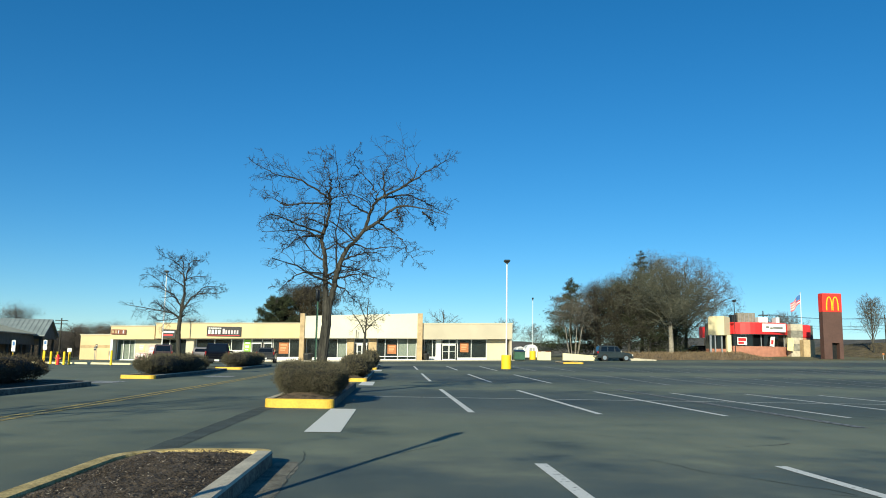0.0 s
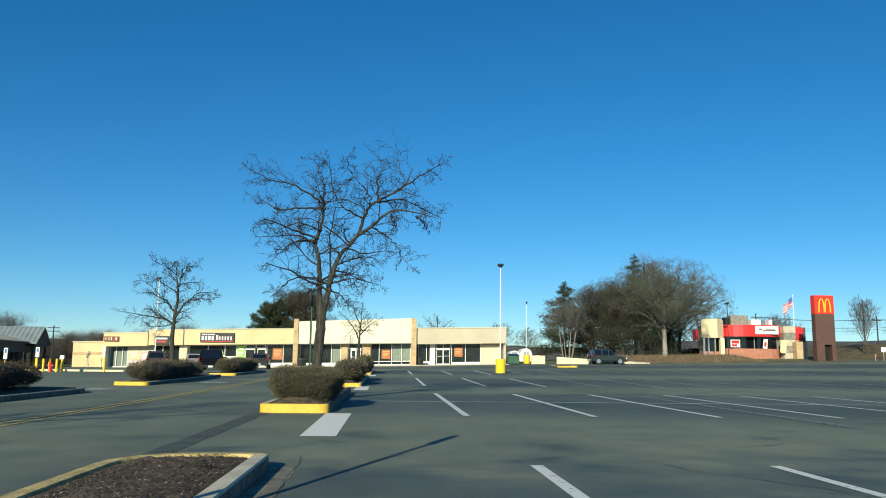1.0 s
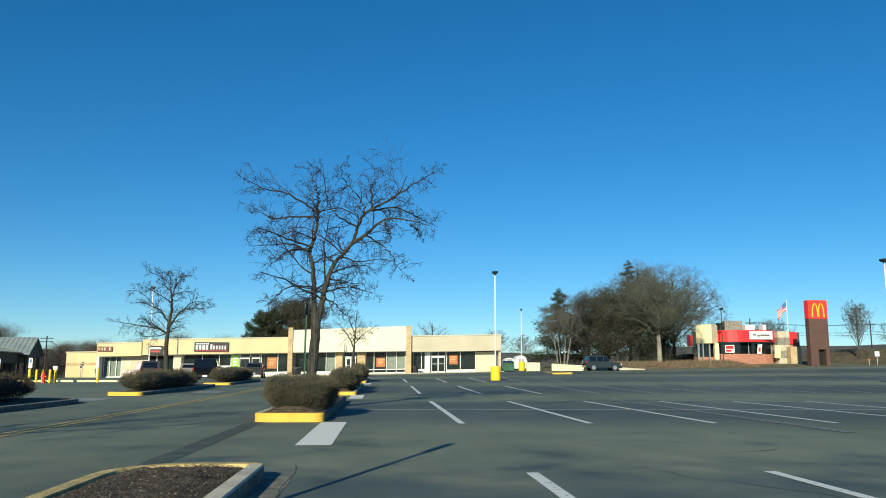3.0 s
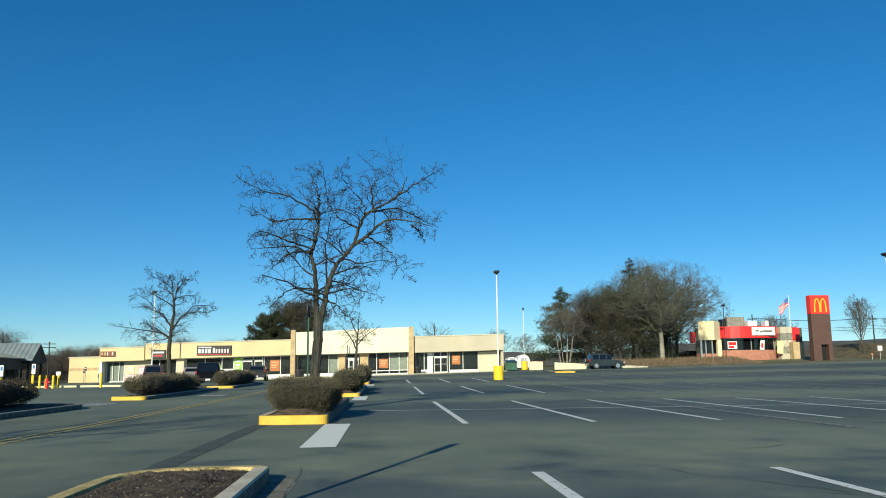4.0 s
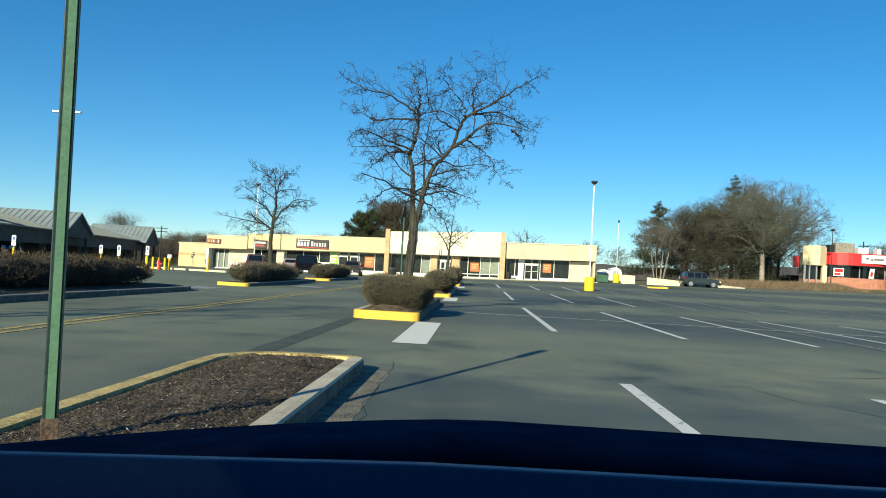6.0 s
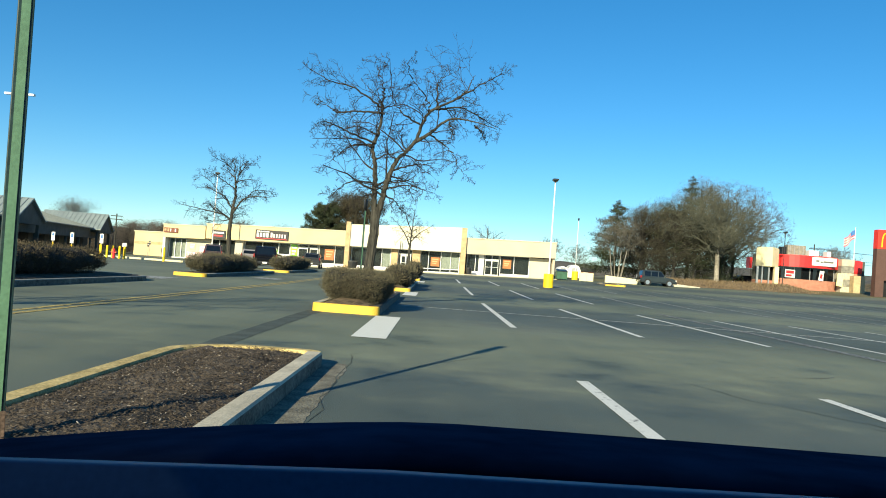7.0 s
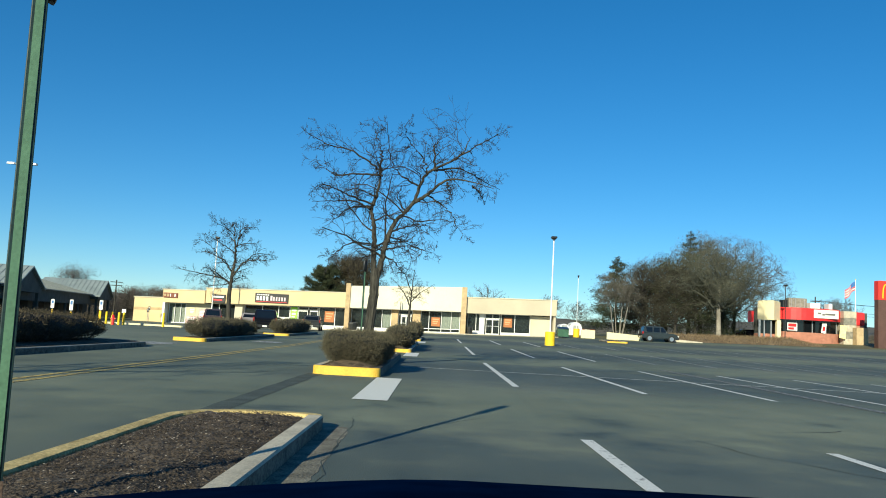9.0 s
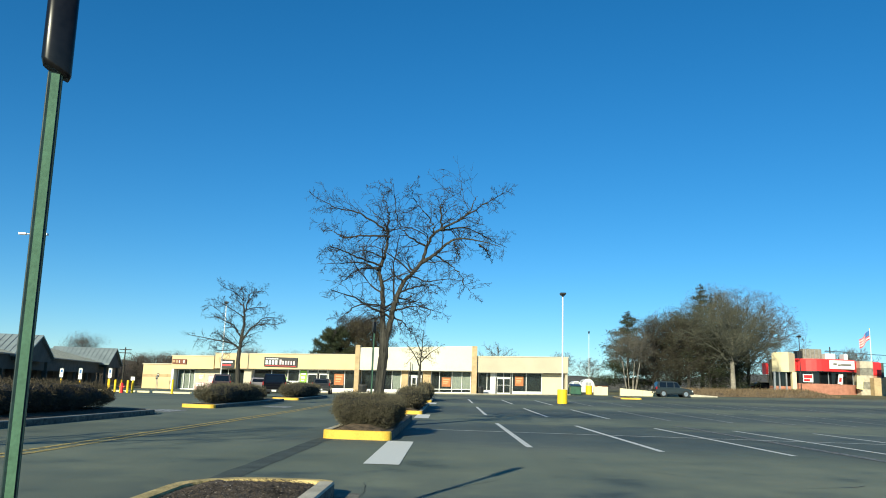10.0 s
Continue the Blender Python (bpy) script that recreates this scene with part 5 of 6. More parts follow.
MAROON_CAR = mat("plum_car_paint", (0.075, 0.055, 0.06), 0.2, metal=0.2, vary=0.05, bump=0.0, spec=0.4)
jeep = car(25.0, 88.0, -90, SLATE_BLUE, 4.1, 1.8, 1.72, "dark slate boxy off-road car with a spare wheel on its back")
spare = part("spare_wheel", tube((0.12, -2.30, 0.98), (0.12, -2.08, 0.98), 0.34, 0.36, 24), RUBBER, jeep, "black spare wheel on the tailgate")
part("hub_cover", tube((0.12, -2.32, 0.98), (0.12, -2.29, 0.98), 0.18, 0.20, 20), GREY_METAL, spare)
for s in (-1, 1):
    part("roof_rail", box(s * 0.60 - 0.02, s * 0.60 + 0.02, -1.55, 0.05, 1.715, 1.765, 0.01), DARK, jeep)
car(-22.1, 77.2, 13, MAROON_CAR, 4.5, 1.8, 1.72, "greyish plum estate car parked nose to the shops")
car(-12.76, 58.3, 10, BLACK_CAR, 4.5, 1.74, 1.66, "large black off-road car parked nose to the shops")
car(-12.45, 78.2, 5, GREY_CAR, 4.3, 1.76, 1.5, "small dark grey car parked by the shop door")
car(-18.0, 75.5, 11, SILVER_CAR, 4.5, 1.8, 1.5, "silver car beside a large black one")


car(43.3, 110.5, 90, BLACK_CAR, 4.4, 1.8, 1.5, "black car half hidden beyond the trees")


# ---- yard things by the far end ----
def dumpster(x, y):
    root = thing("dumpster", "dark green steel waste container", "dumpster", x, y, gz(x, y))
    part("bin", profile_solid([(-0.6, 0.1), (0.6, 0.1), (0.7, 1.15), (-0.6, 0.95)], -0.6, 0.6, 0.02), DUMPSTER, root)
    part("lid", profile_solid([(-0.64, 0.96), (0.74, 1.17), (0.74, 1.23), (-0.64, 1.02)], -0.62, 0.62), DARK, root)
    for s in (-0.45, 0.4):
        part("wheel", tube((s, -0.4, 0.06), (s + 0.06, -0.4, 0.06), 0.06, 0.06, 10), RUBBER, root)


dumpster(14.25, 88.5)


def low_wall(x0, x1, y, h, label, end=None):
    """A row of blocks; with end, the top falls to that height."""
    root = thing("low_wall", label, "wall", (x0 + x1) / 2, y, gz((x0 + x1) / 2, y), group="low walls")
    w = (x1 - x0) / 2
    n = max(2, int((x1 - x0) / 1.2))
    for k in range(n):
        a, b = -w + 2 * w * k / n, -w + 2 * w * (k + 1) / n
        ha, hb = ((h + ((h if end is None else end) - h) * t) for t in (k / n, (k + 1) / n))
        bm = box(a + 0.004, b - 0.004, -0.2, 0.2, -0.3, h)
        for v in bm.verts:
            if v.co.z > 0:
                v.co.z = ha if v.co.x < (a + b) / 2 else hb
        bmesh.ops.bevel(bm, geom=bm.edges[:], offset=0.02, segments=1, affect="EDGES")
        part("block", bm, PALE_YELLOW if h > 0.7 else KERB_CONC, root)


low_wall(16.7, 18.3, 90.5, 0.95, "pale cream concrete block")
low_wall(19.6, 24.6, 90.0, 0.80, "long pale concrete retaining wall", 0.52)
low_wall(24.65, 30.7, 90.2, 0.50, "long low pale kerb wall before the trees", 0.16)


def dome_shed(x, y, r, h, label):
    """A round-topped white shed, its arched end to the lot."""
    root = thing("storage_shed", label, "shed", x, y, gz(x, y), group="domed sheds")
    pts = [(r * math.cos(radians(a)), h - r + r * math.sin(radians(a))) for a in range(0, 181, 12)] + [(-r, -0.2), (r, -0.2)]
    shell = part("shell", profile_solid(pts, -1.4, 1.4, 0.04), WHITE, root)
    shell.matrix_basis = pose(0, 0, 0, 0, 0, 90)
    part("door", box(-0.35, 0.35, -1.44, -1.405, 0, 1.3), GREY_METAL, root)
    for k in range(4):
        part("rib", box(-r * 0.9 + 0.45 * r * k, -r * 0.9 + 0.45 * r * k + 0.05, -1.425, -1.405, 0, h * 0.55), GREY_METAL, root)


dome_shed(18.95, 108.0, 0.85, 1.75, "small white domed shed beyond the lot")
dome_shed(17.45, 108.5, 0.7, 1.45, "lower white domed shed beyond the lot")


def brown_shed(x, y):
    root = thing("storage_shed", "low brown shed with a pitched roof beyond the lot", "shed", x, y, gz(x, y))
    part("wall", box(-1.1, 1.1, 0, 2, -0.3, 0.95), SALMON, root)
    roof = profile_solid([(-0.25, 0.9), (2.25, 0.9), (1.0, 1.85)], -1.25, 1.25, 0.02)
    part("roof", roof, DARK_SIDING, root, "brown pitched roof")
    part("door", box(-0.35, 0.35, -0.03, -0.003, -0.1, 0.8), WHITE, root)


brown_shed(20.95, 109.0)


def pavement_kerb(points, label):
    root = thing("pavement_kerb", label, "kerb", 0, 0, 0, group="pavement kerbs")
    for (ax, ay), (bx, by) in zip(points, points[1:]):
        n = max(1, int(math.hypot(bx - ax, by - ay) / 3))
        for k in range(n):
            p, q = Vector((ax, ay)).lerp(Vector((bx, by)), k / n), Vector((ax, ay)).lerp(Vector((bx, by)), (k + 1) / n)
            d = (q - p).normalized()
            o = Vector((-d.y, d.x)) * 0.09
            bm = bmesh.new()
            for c, s in ((p + d * 0.01, 1), (p + d * 0.01, -1), (q - d * 0.01, 1), (q - d * 0.01, -1)):
                e = c + o * s
                bm.verts.new((e.x, e.y, gz(e.x, e.y) - 0.1)), bm.verts.new((e.x, e.y, gz(e.x, e.y) + 0.14))
            bmesh.ops.convex_hull(bm, input=bm.verts[:])
            part("kerb_stone", bm, PALE_YELLOW, root)


pavement_kerb([(-30.0, 62.2), (-20.3, 62.2), (-19.9, 66.0), (-24.5, 86.5)], "pale yellow pavement kerb by the bollards")


def utility_pole(x, y, top):
    root = thing("utility_pole", "wooden utility pole with crossarm before the woods", "utility pole", x, y, gz(x, y))
    part("pole", tube((0, 0, -0.3), (0, 0, top), 0.11, 0.08, 8), BARK, root)
    for z in (top - 0.3, top - 0.75):
        part("crossarm", box(-0.8, 0.8, -0.05, 0.05, z - 0.05, z + 0.05), BARK, root)


utility_pole(-43.5, 105.0, 5.2)


def planted_bank():
    """A low bank of dry brown litter that rises behind the kerb."""
    verts, faces = [], []
    nx, ny = 60, 8
    for j in range(ny + 1):
        for i in range(nx + 1):
            x, t = 25.0 + 22.0 * i / nx, j / ny
            y = 92.3 + 7.0 * t
            side = min(1.0, i / 6, (nx - i) / 8)
            z = gz(x, y) - 0.05 + side * 0.75 * math.sin(min(1.0, t * 1.25) * math.pi / 2) + 0.16 * side * noise.noise(Vector((x * 1.1, y * 1.3, 0))) * min(1, t * 4)
            verts.append((x, y, z))
    for j in range(ny):
        for i in range(nx):
            a = j * (nx + 1) + i
            faces.append((a, a + 1, a + nx + 2, a + nx + 1))
    tagged(part("planted_bank", mesh_of("planted_bank", verts, faces, BANK), BANK), "low bank of dry brown leaf litter before the trees", "bank", kind="structure")
    rng = random.Random(9)
    v, f = [], []
    for _ in range(9000):
        x, t = rng.uniform(25.5, 46.5), rng.random()
        y = 92.4 + 6.5 * t
        side = min(1.0, (x - 25) / 2.2, (47 - x) / 2.9)
        z = gz(x, y) - 0.08 + side * 0.75 * math.sin(min(1.0, t * 1.15) * math.pi / 2)
        h, a = rng.uniform(0.10, 0.42), rng.uniform(0, math.tau)
        b = len(v)
        o = Vector((x, y, z))
        d = Vector((math.cos(a), math.sin(a), 0)) * 0.022
        v += [o - d, o + d, o + Vector((rng.gauss(0, 0.1), rng.gauss(0, 0.1), h))]
        f.append((b, b + 1, b + 2))
    tagged(part("dry_grass", mesh_of("dry_grass", v, f, STRAW), STRAW), "dry straw-brown grass on the bank", "grass", kind="stuff")


BANK = mat("dry_brown_litter", (0.125, 0.088, 0.055), 0.95, vary=0.3, scale=1.2, fine=12, bump=0.6, hue=(0.17, 0.125, 0.08))
STRAW = leaf_material("dry_straw", (0.10, 0.07, 0.042), (0.24, 0.18, 0.11))
planted_bank()


# ---- restaurant and its sign ----
def restaurant():
    g = 1.5
    Y = 105.0
    root = thing("restaurant", "low restaurant with rounded red band and salmon brick base", "building", 50.5, Y, g)

    def bow(x0, x1, depth, back, n=14):
        """A plan that bows towards the lot and is straight behind."""
        front = [(x0 + (x1 - x0) * k / n, back - depth * (1 - abs(2 * k / n - 1) ** 3.0)) for k in range(n + 1)]
        return front + [(x1, back + 1.6), (x0, back + 1.6)]
    part("brick_base", prism(bow(-4.0, 4.2, 1.0, 1.0), -0.6, 1.75, 0.03), SALMON, root, "salmon brick base")
    part("glazing", prism(bow(-3.7, 3.9, 0.8, 1.1), 1.752, 3.3), CAR_GLASS, root, "dark restaurant glazing")
    for x in (-3.75, -1.9, 0.2, 2.1, 3.85):
        y = 1.08 - 0.8 * (1 - abs((x - 0.1) / 3.8) ** 3)
        part("window_post", box(x - 0.06, x + 0.06, y - 0.04, y + 0.08, 1.75, 3.3), GREY_METAL, root)
    part("inner_wall", box(-6.6, 9.0, 2.75, 3.0, -0.6, 4.9), DARK_SIDING, root)
    part("red_band", prism(bow(-4.15, 4.35, 1.7, 0.9), 3.4, 5.0, 0.10), RED, root, "rounded glossy red roof band")
    part("band_lip", prism(bow(-4.1, 4.3, 1.62, 0.9), 3.3, 3.398), DARK, root)
    part("band_sign", box(-0.15, 3.15, -0.95, -0.84, 3.72, 4.85, 0.03), WHITE, root, "white sign panel")
    for a, b, c in ((0.35, 0.8, 4.36), (0.95, 1.3, 4.22), (1.35, 2.7, 4.28)):
        part("bar", box(a, b, -0.975, -0.955, c - 0.12, c + 0.12), SLATE_WALL, root, "plain bar of unreadable writing")
    # pale block with its corner to the lot
    block = part("pale_block", prism([(0, -1.55), (1.55, 0.1), (0, 1.75), (-1.55, 0.1)], 3.15, 5.75, 0.12), PALE_YELLOW, root, "pale yellow upper block")
    block.location = (-5.65, 0.3, 0)
    part("white_panel", box(-5.3, -4.1, 1.0, 1.12, 4.3, 5.75), WHITE, root, "white panel behind the block")
    part("side_glazing", box(-6.9, -4.5, 0.5, 0.6, 1.3, 3.15), CAR_GLASS, root)
    part("side_base", box(-7.0, -4.4, 0.45, 1.9, -0.6, 1.3), SALMON, root)
    part("red_side", box(-7.65, -7.3, 1.3, 2.6, 2.8, 4.3, 0.05), RED, root, "red side panel")
    for x, w in ((-4.65, 0.28), (-5.7, 0.08), (-6.6, 0.08), (-7.25, 0.12)):
        part("block_post", box(x - w, x + w, -0.5, -0.5 + 2 * w, -0.6, 3.15), PALE_YELLOW if w > 0.2 else GREY_METAL, root)
    for x, w, h, m in ((-1.3, 1.25, 1.5, KERB_GREY), (-3.0, 0.3, 1.2, DARK), (1.1, 0.68, 0.95, WHITE), (3.2, 0.25, 0.95, WHITE)):
        unit = part("roof_unit", box(x - w, x + w, 1.3, 2.6, 4.9, 4.9 + h, 0.05), m, root, "roof air unit")
        if w > 1:
            for k in range(4):
                part("rib", box(x - w + 0.3 + 0.6 * k, x - w + 0.36 + 0.6 * k, 1.27, 1.298, 5.1, 4.8 + h), GREY_METAL, unit)
    for k in range(6):
        part("stone", box(4.25 + 0.012 * (k % 2), 6.0 - 0.012 * (k % 2), -0.1 - 0.02 * (k % 3), 1.9, -0.6 + 0.92 * k, -0.6 + 0.92 * (k + 1) - 0.02, 0.02), KERB_CONC if k % 2 else KERB_GREY, root, "rough stone course")
    part("tan_box", box(5.4, 6.95, -1.3, -0.3, -0.6, 2.75, 0.03), TAN, root, "tan box by the stone pillar")
    board = part("yellow_board", box(-0.42, 0.42, -0.03, 0.03, 0, 1.75), POSTER_YELLOW, root, "pale yellow leaning board")
    board.matrix_basis = pose(3.75, -0.75, 1.2, -6, 8, 0)
    panel = part("leaning_panel", box(-0.3, 0.3, -0.02, 0.02, 0, 1.4), WHITE, root, "narrow white panel with a red figure")
    panel.matrix_basis = pose(1.5, -0.1, 1.76, -4, 10, 0)
    part("mark", box(-0.16, 0.16, -0.03, -0.022, 0.3, 0.9), RED, panel)
    sign = part("notice", box(-3.35, -2.0, -0.12, -0.06, 1.9, 2.95, 0.02), WHITE, root, "white notice with red bars")
    for a, b in ((2.02, 2.32), (2.42, 2.84)):
        part("mark", box(-3.22, -2.14 - 0.3 * (a < 2.2), -0.135, -0.125, a, b), RED, sign)
    part("red_end", box(6.1, 8.3, 1.9, 2.7, 3.1, 4.95, 0.3), RED, root, "rounded red end block")
    part("end_wall", box(6.1, 8.2, 2.0, 2.7, -0.6, 3.1), SALMON, root)


restaurant()


def pylon_sign():
    g = gz(54.8, 95)
    root = thing("pylon_sign", "tall brown sign pylon with red top panel", "sign", 54.85, 95.0, g)
    top = 9.85 - g
    part("pylon_leg", box(-1.25, -0.2, -0.45, 0.45, -0.3, 2.0), BROWN_PANEL, root)
    part("pylon_leg", box(0.75, 1.25, -0.45, 0.45, -0.3, 2.0), BROWN_PANEL, root)
    # dark sheet added so that the opening between the legs looks dark
    part("recess_panel", box(-0.2, 0.75, 0.25, 0.35, -0.3, 2.0), DARK, root, "dark panel between the legs")
    part("pylon_body", box(-1.25, 1.25, -0.45, 0.45, 2.0, top - 2.35, 0.02), BROWN_PANEL, root, "brown metal panels")
    face = part("red_panel", box(-1.25, 1.25, -0.5, 0.5, top - 2.345, top, 0.03), SIGN_RED, root, "red sign panel")
    # two plain yellow loops
    for cx in (-0.40, 0.40):
        bm = bmesh.new()
        prev = None
        for k in range(15):
            a = math.pi * k / 14
            ring = []
            for r, yy in ((1.0, -0.56), (0.78, -0.56), (0.78, -0.503), (1.0, -0.503)):
                wx, wz = (0.42 if r == 1.0 else 0.28), (1.75 if r == 1.0 else 1.62)
                ring.append(bm.verts.new((cx + wx * math.cos(a), yy, top - 2.15 + wz * math.sin(a) ** 0.7)))
            if prev:
                for i in range(4):
                    bm.faces.new((prev[i], ring[i], ring[(i + 1) % 4], prev[(i + 1) % 4]))
            prev = ring
        part("yellow_loop", bm, LOGO_YELLOW, face, "plain yellow arch shape")


pylon_sign()


def flag():
    root = thing("flag_pole", "white pole with a waving striped flag", "flag", 59.1, 110.0, 1.6)
    part("pole", tube((0, 0, 0), (0, 0, 9.6), 0.07, 0.04, 10), WHITE, root)
    part("finial", tube((0, 0, 9.6), (0, 0, 9.72), 0.08, 0.03, 8), LOGO_YELLOW, root)
    W, Hh, n = 1.4, 1.25, 10

    def spot(u, v):
        return (-0.06 - W * u, 0.22 * math.sin(u * 7) * u, 9.35 - Hh * (1 - v) - 1.25 * u + 0.12 * math.sin(u * 6))
    for k in range(7):
        verts, faces = [], []
        for i in range(n + 1):
            for v in (k / 7, (k + 1) / 7):
                verts.append(spot(i / n, v))
        faces = [(2 * i, 2 * i + 2, 2 * i + 3, 2 * i + 1) for i in range(n)]
        part("stripe", mesh_of("stripe", verts, faces, RED if k % 2 == 0 else WHITE), RED, root, "red stripe" if k % 2 == 0 else "white stripe")
    verts = [Vector(spot(0.42 * i / 5, v)) + Vector((0, d, 0)) for d in (-0.03,) for i in range(6) for v in (0.45, 1.0)]
    part("canton", mesh_of("canton", verts, [(2 * i, 2 * i + 2, 2 * i + 3, 2 * i + 1) for i in range(5)], BLUE_SIGN), BLUE_SIGN, root, "blue field")


flag()


# ---- woods in the distance ----
def big_bare_tree(name, label, height, spread, seed, material, base=(0, 0, 0), counts=((12, 10, 7)), bark=BARK, stout=1.0, climb=0.75, low=0.26):
    """A broad bare tree with a haze of twigs."""
    root = thing(name, label, "tree", *base, group="far trees")
    rng = random.Random(seed)
    trunk, crown = Wood(), Wood()
    fork = height * low
    line = smooth_line([(0, 0, -0.6), (0.1, 0, fork * 0.5), (0, 0.1, fork), (0.1, 0.1, height * 0.55), (0, 0, height * 0.93)], 5)
    trunk.limb(line, height * 0.030 * stout, height * 0.004 * stout, 9)
    part("trunk", mesh_of("trunk", trunk.v, trunk.f, bark), bark, root)
    spec = [(counts[1], 0.44, 0.55, 0.18, 0.04, 0.2), (counts[2], 0.45, 0.55, 0.22, 0.02, 0.15)]
    for k in range(counts[0]):
        t = (k + rng.random()) / counts[0]
        z = fork + (height * 0.78 - fork) * t
        a = k * 2.4 + rng.uniform(-0.4, 0.4)
        reach = spread * (1.0 - 0.65 * t) * rng.uniform(0.8, 1.15)
        tip = Vector((math.cos(a) * reach, math.sin(a) * reach, min(z + reach * climb, height)))
        o = Vector((0, 0, z))
        pts = smooth_line([o, o.lerp(tip, 0.5) + Vector((0, 0, -reach * 0.05)), tip], 5)
        pts = [p + Vector((rng.gauss(0, 1), rng.gauss(0, 1), rng.gauss(0, 1))) * 0.05 * height / 15 for p in pts]
        crown.limb(pts, height * 0.011 * stout * (1.1 - 0.5 * t), height * 0.002 * stout, 5)
        grow(crown, rng, pts, height * 0.009 * stout, height * 0.0025 * stout, 0, spec, 0.010)
    part("crown", mesh_of("crown", crown.v, crown.f, material), material, root)
    return root


def conifer(name, label, height, spread, seed, base=(0, 0, 0), start=0.12, count=5200, size=0.16, loose=0.3):
    """A dark evergreen built of boughs with hanging needle clumps."""
    root = thing(name, label, "tree", *base, group="far trees")
    rng = random.Random(seed)
    w = Wood()
    w.limb(smooth_line([(0, 0, -0.6), (0.05, 0, height * 0.5), (0, 0, height)], 5), height * 0.022, 0.02, 8)
    boughs = []
    for k in range(46):
        t = start + (1 - start) * (k + rng.random()) / 46
        a = k * 2.39996
        reach = spread * (1.03 - t) ** 0.8 * rng.uniform(1 - loose, 1 + loose)
        o = Vector((0, 0, height * t))
        tip = o + Vector((math.cos(a) * reach, math.sin(a) * reach, reach * rng.uniform(-0.12, 0.3)))
        w.limb([o, o.lerp(tip, 0.5) + Vector((0, 0, 0.06 * reach)), tip], 0.05, 0.012, 4)
        boughs.append((o, tip, reach))
    part("trunk", mesh_of("trunk", w.v, w.f, BARK), BARK, root)
    weights = [b[2] for b in boughs]

    def pick(rng):
        o, tip, reach = rng.choices(boughs, weights)[0]
        t = rng.uniform(0.25, 1.05)
        s = 0.12 * reach + 0.12
        p = o.lerp(tip, t) + Vector((rng.gauss(0, s), rng.gauss(0, s), rng.gauss(-0.05, s * 0.5)))
        return p, (tip - o).normalized()
    v, f = leaf_cloud(pick, count, size, seed, up=0.1, wide=0.22)
    part("needles", mesh_of("needles", v, f, PINE_LEAF), PINE_LEAF, root)
    return root


def dense_tree(label, height, spread, seed, base, leaf, count, size, low=0.2, flat=1.0, bark=BARK, wide=0.35, tight=1.0):
    """A thickly twigged or evergreen tree: trunk, boughs, and a crown of many small clumps with gaps."""
    root = thing("tree", label, "tree", *base, group="far trees")
    rng = random.Random(seed)
    w = Wood()
    w.limb(smooth_line([(0, 0, -0.8), (0.1, 0, height * 0.4), (0, 0, height * 0.95)], 5), height * 0.026, 0.02, 8)
    part("trunk", mesh_of("trunk", w.v, w.f, bark), bark, root)
    b = Wood()
    clumps = []
    for k in range(70):
        t = low + (1 - low) * (k + rng.random()) / 70
        s = (t - low) / (1 - low)
        reach = spread * math.sqrt(max(0.05, 1 - (2 * s - 0.75) ** 2 / 1.6)) * rng.uniform(0.55, 1.08)
        a = k * 2.39996 + rng.uniform(-0.3, 0.3)
        o = Vector((0, 0, height * t * 0.82))
        tip = Vector((math.cos(a) * reach, math.sin(a) * reach, min(height * t + reach * 0.15, height * rng.uniform(0.9, 1.0))))
        line = wander(rng, o, (tip - o).normalized(), (tip - o).length, 5, 0.12, 0.02)
        b.limb(line, 0.06 * height / 10, 0.012, 4)
        grow(b, rng, line, 0.05, 0.012, 0, [(8, 0.4, 0.6, 0.22, 0.02, 0.3), (4, 0.45, 0.6, 0.25, 0, 0.2)])
        clumps.append((line[-1], 0.17 * spread * rng.uniform(0.6, 1.3)))
        clumps.append((line[3], 0.14 * spread * rng.uniform(0.6, 1.3)))
    part("crown", mesh_of("crown", b.v, b.f, TWIG), TWIG, root)

    def pick(rng):
        c, r = rng.choice(clumps)
        d = Vector((rng.gauss(0, 1), rng.gauss(0, 1), rng.gauss(0, 0.8 * flat)))
        return c + d * min(r * 0.7 * tight, r * 1.25 / d.length), d.normalized()
    v, f = leaf_cloud(pick, count, size, seed, up=0.25, wide=wide)
    part("foliage", mesh_of("foliage", v, f, leaf), leaf, root)
    return root


def pine(label, height, spread, seed, base):
    """A broad pine: boughs that sweep up at their ends, each set with tufts of long needles."""
    root = thing("tree", label, "tree", *base, group="far trees")
    rng = random.Random(seed)
    w = Wood()
    w.limb(smooth_line([(0, 0, -0.6), (0.1, 0, height * 0.5), (0, 0, height * 0.96)], 5), height * 0.024, 0.03, 8)
    tufts = []
    for k in range(40):
        t = 0.2 + 0.78 * (k + rng.random()) / 40
        a = k * 2.39996
        reach = spread * (1.08 - t) ** 0.6 * rng.uniform(0.6, 1.05)
        o = Vector((0, 0, height * t * 0.9))
        d = Vector((math.cos(a), math.sin(a), 0))
        line = smooth_line([o, o + d * reach * 0.5 + Vector((0, 0, 0.02 * reach)), o + d * reach + Vector((0, 0, 0.28 * reach))], 5)
        w.limb(line, 0.06, 0.014, 4)
        for p in line[2:]:
            for _ in range(5):
                q = p + Vector((rng.gauss(0, 0.22), rng.gauss(0, 0.22), rng.gauss(0.05, 0.12)))
                tufts.append((q, (d * 0.8 + Vector((rng.gauss(0, 0.4), rng.gauss(0, 0.4), 0.7))).normalized()))
    part("trunk", mesh_of("trunk", w.v, w.f, BARK), BARK, root)

    def pick(rng):
        p, d = rng.choice(tufts)
        return p + d * rng.uniform(0, 0.25), d * 1.6
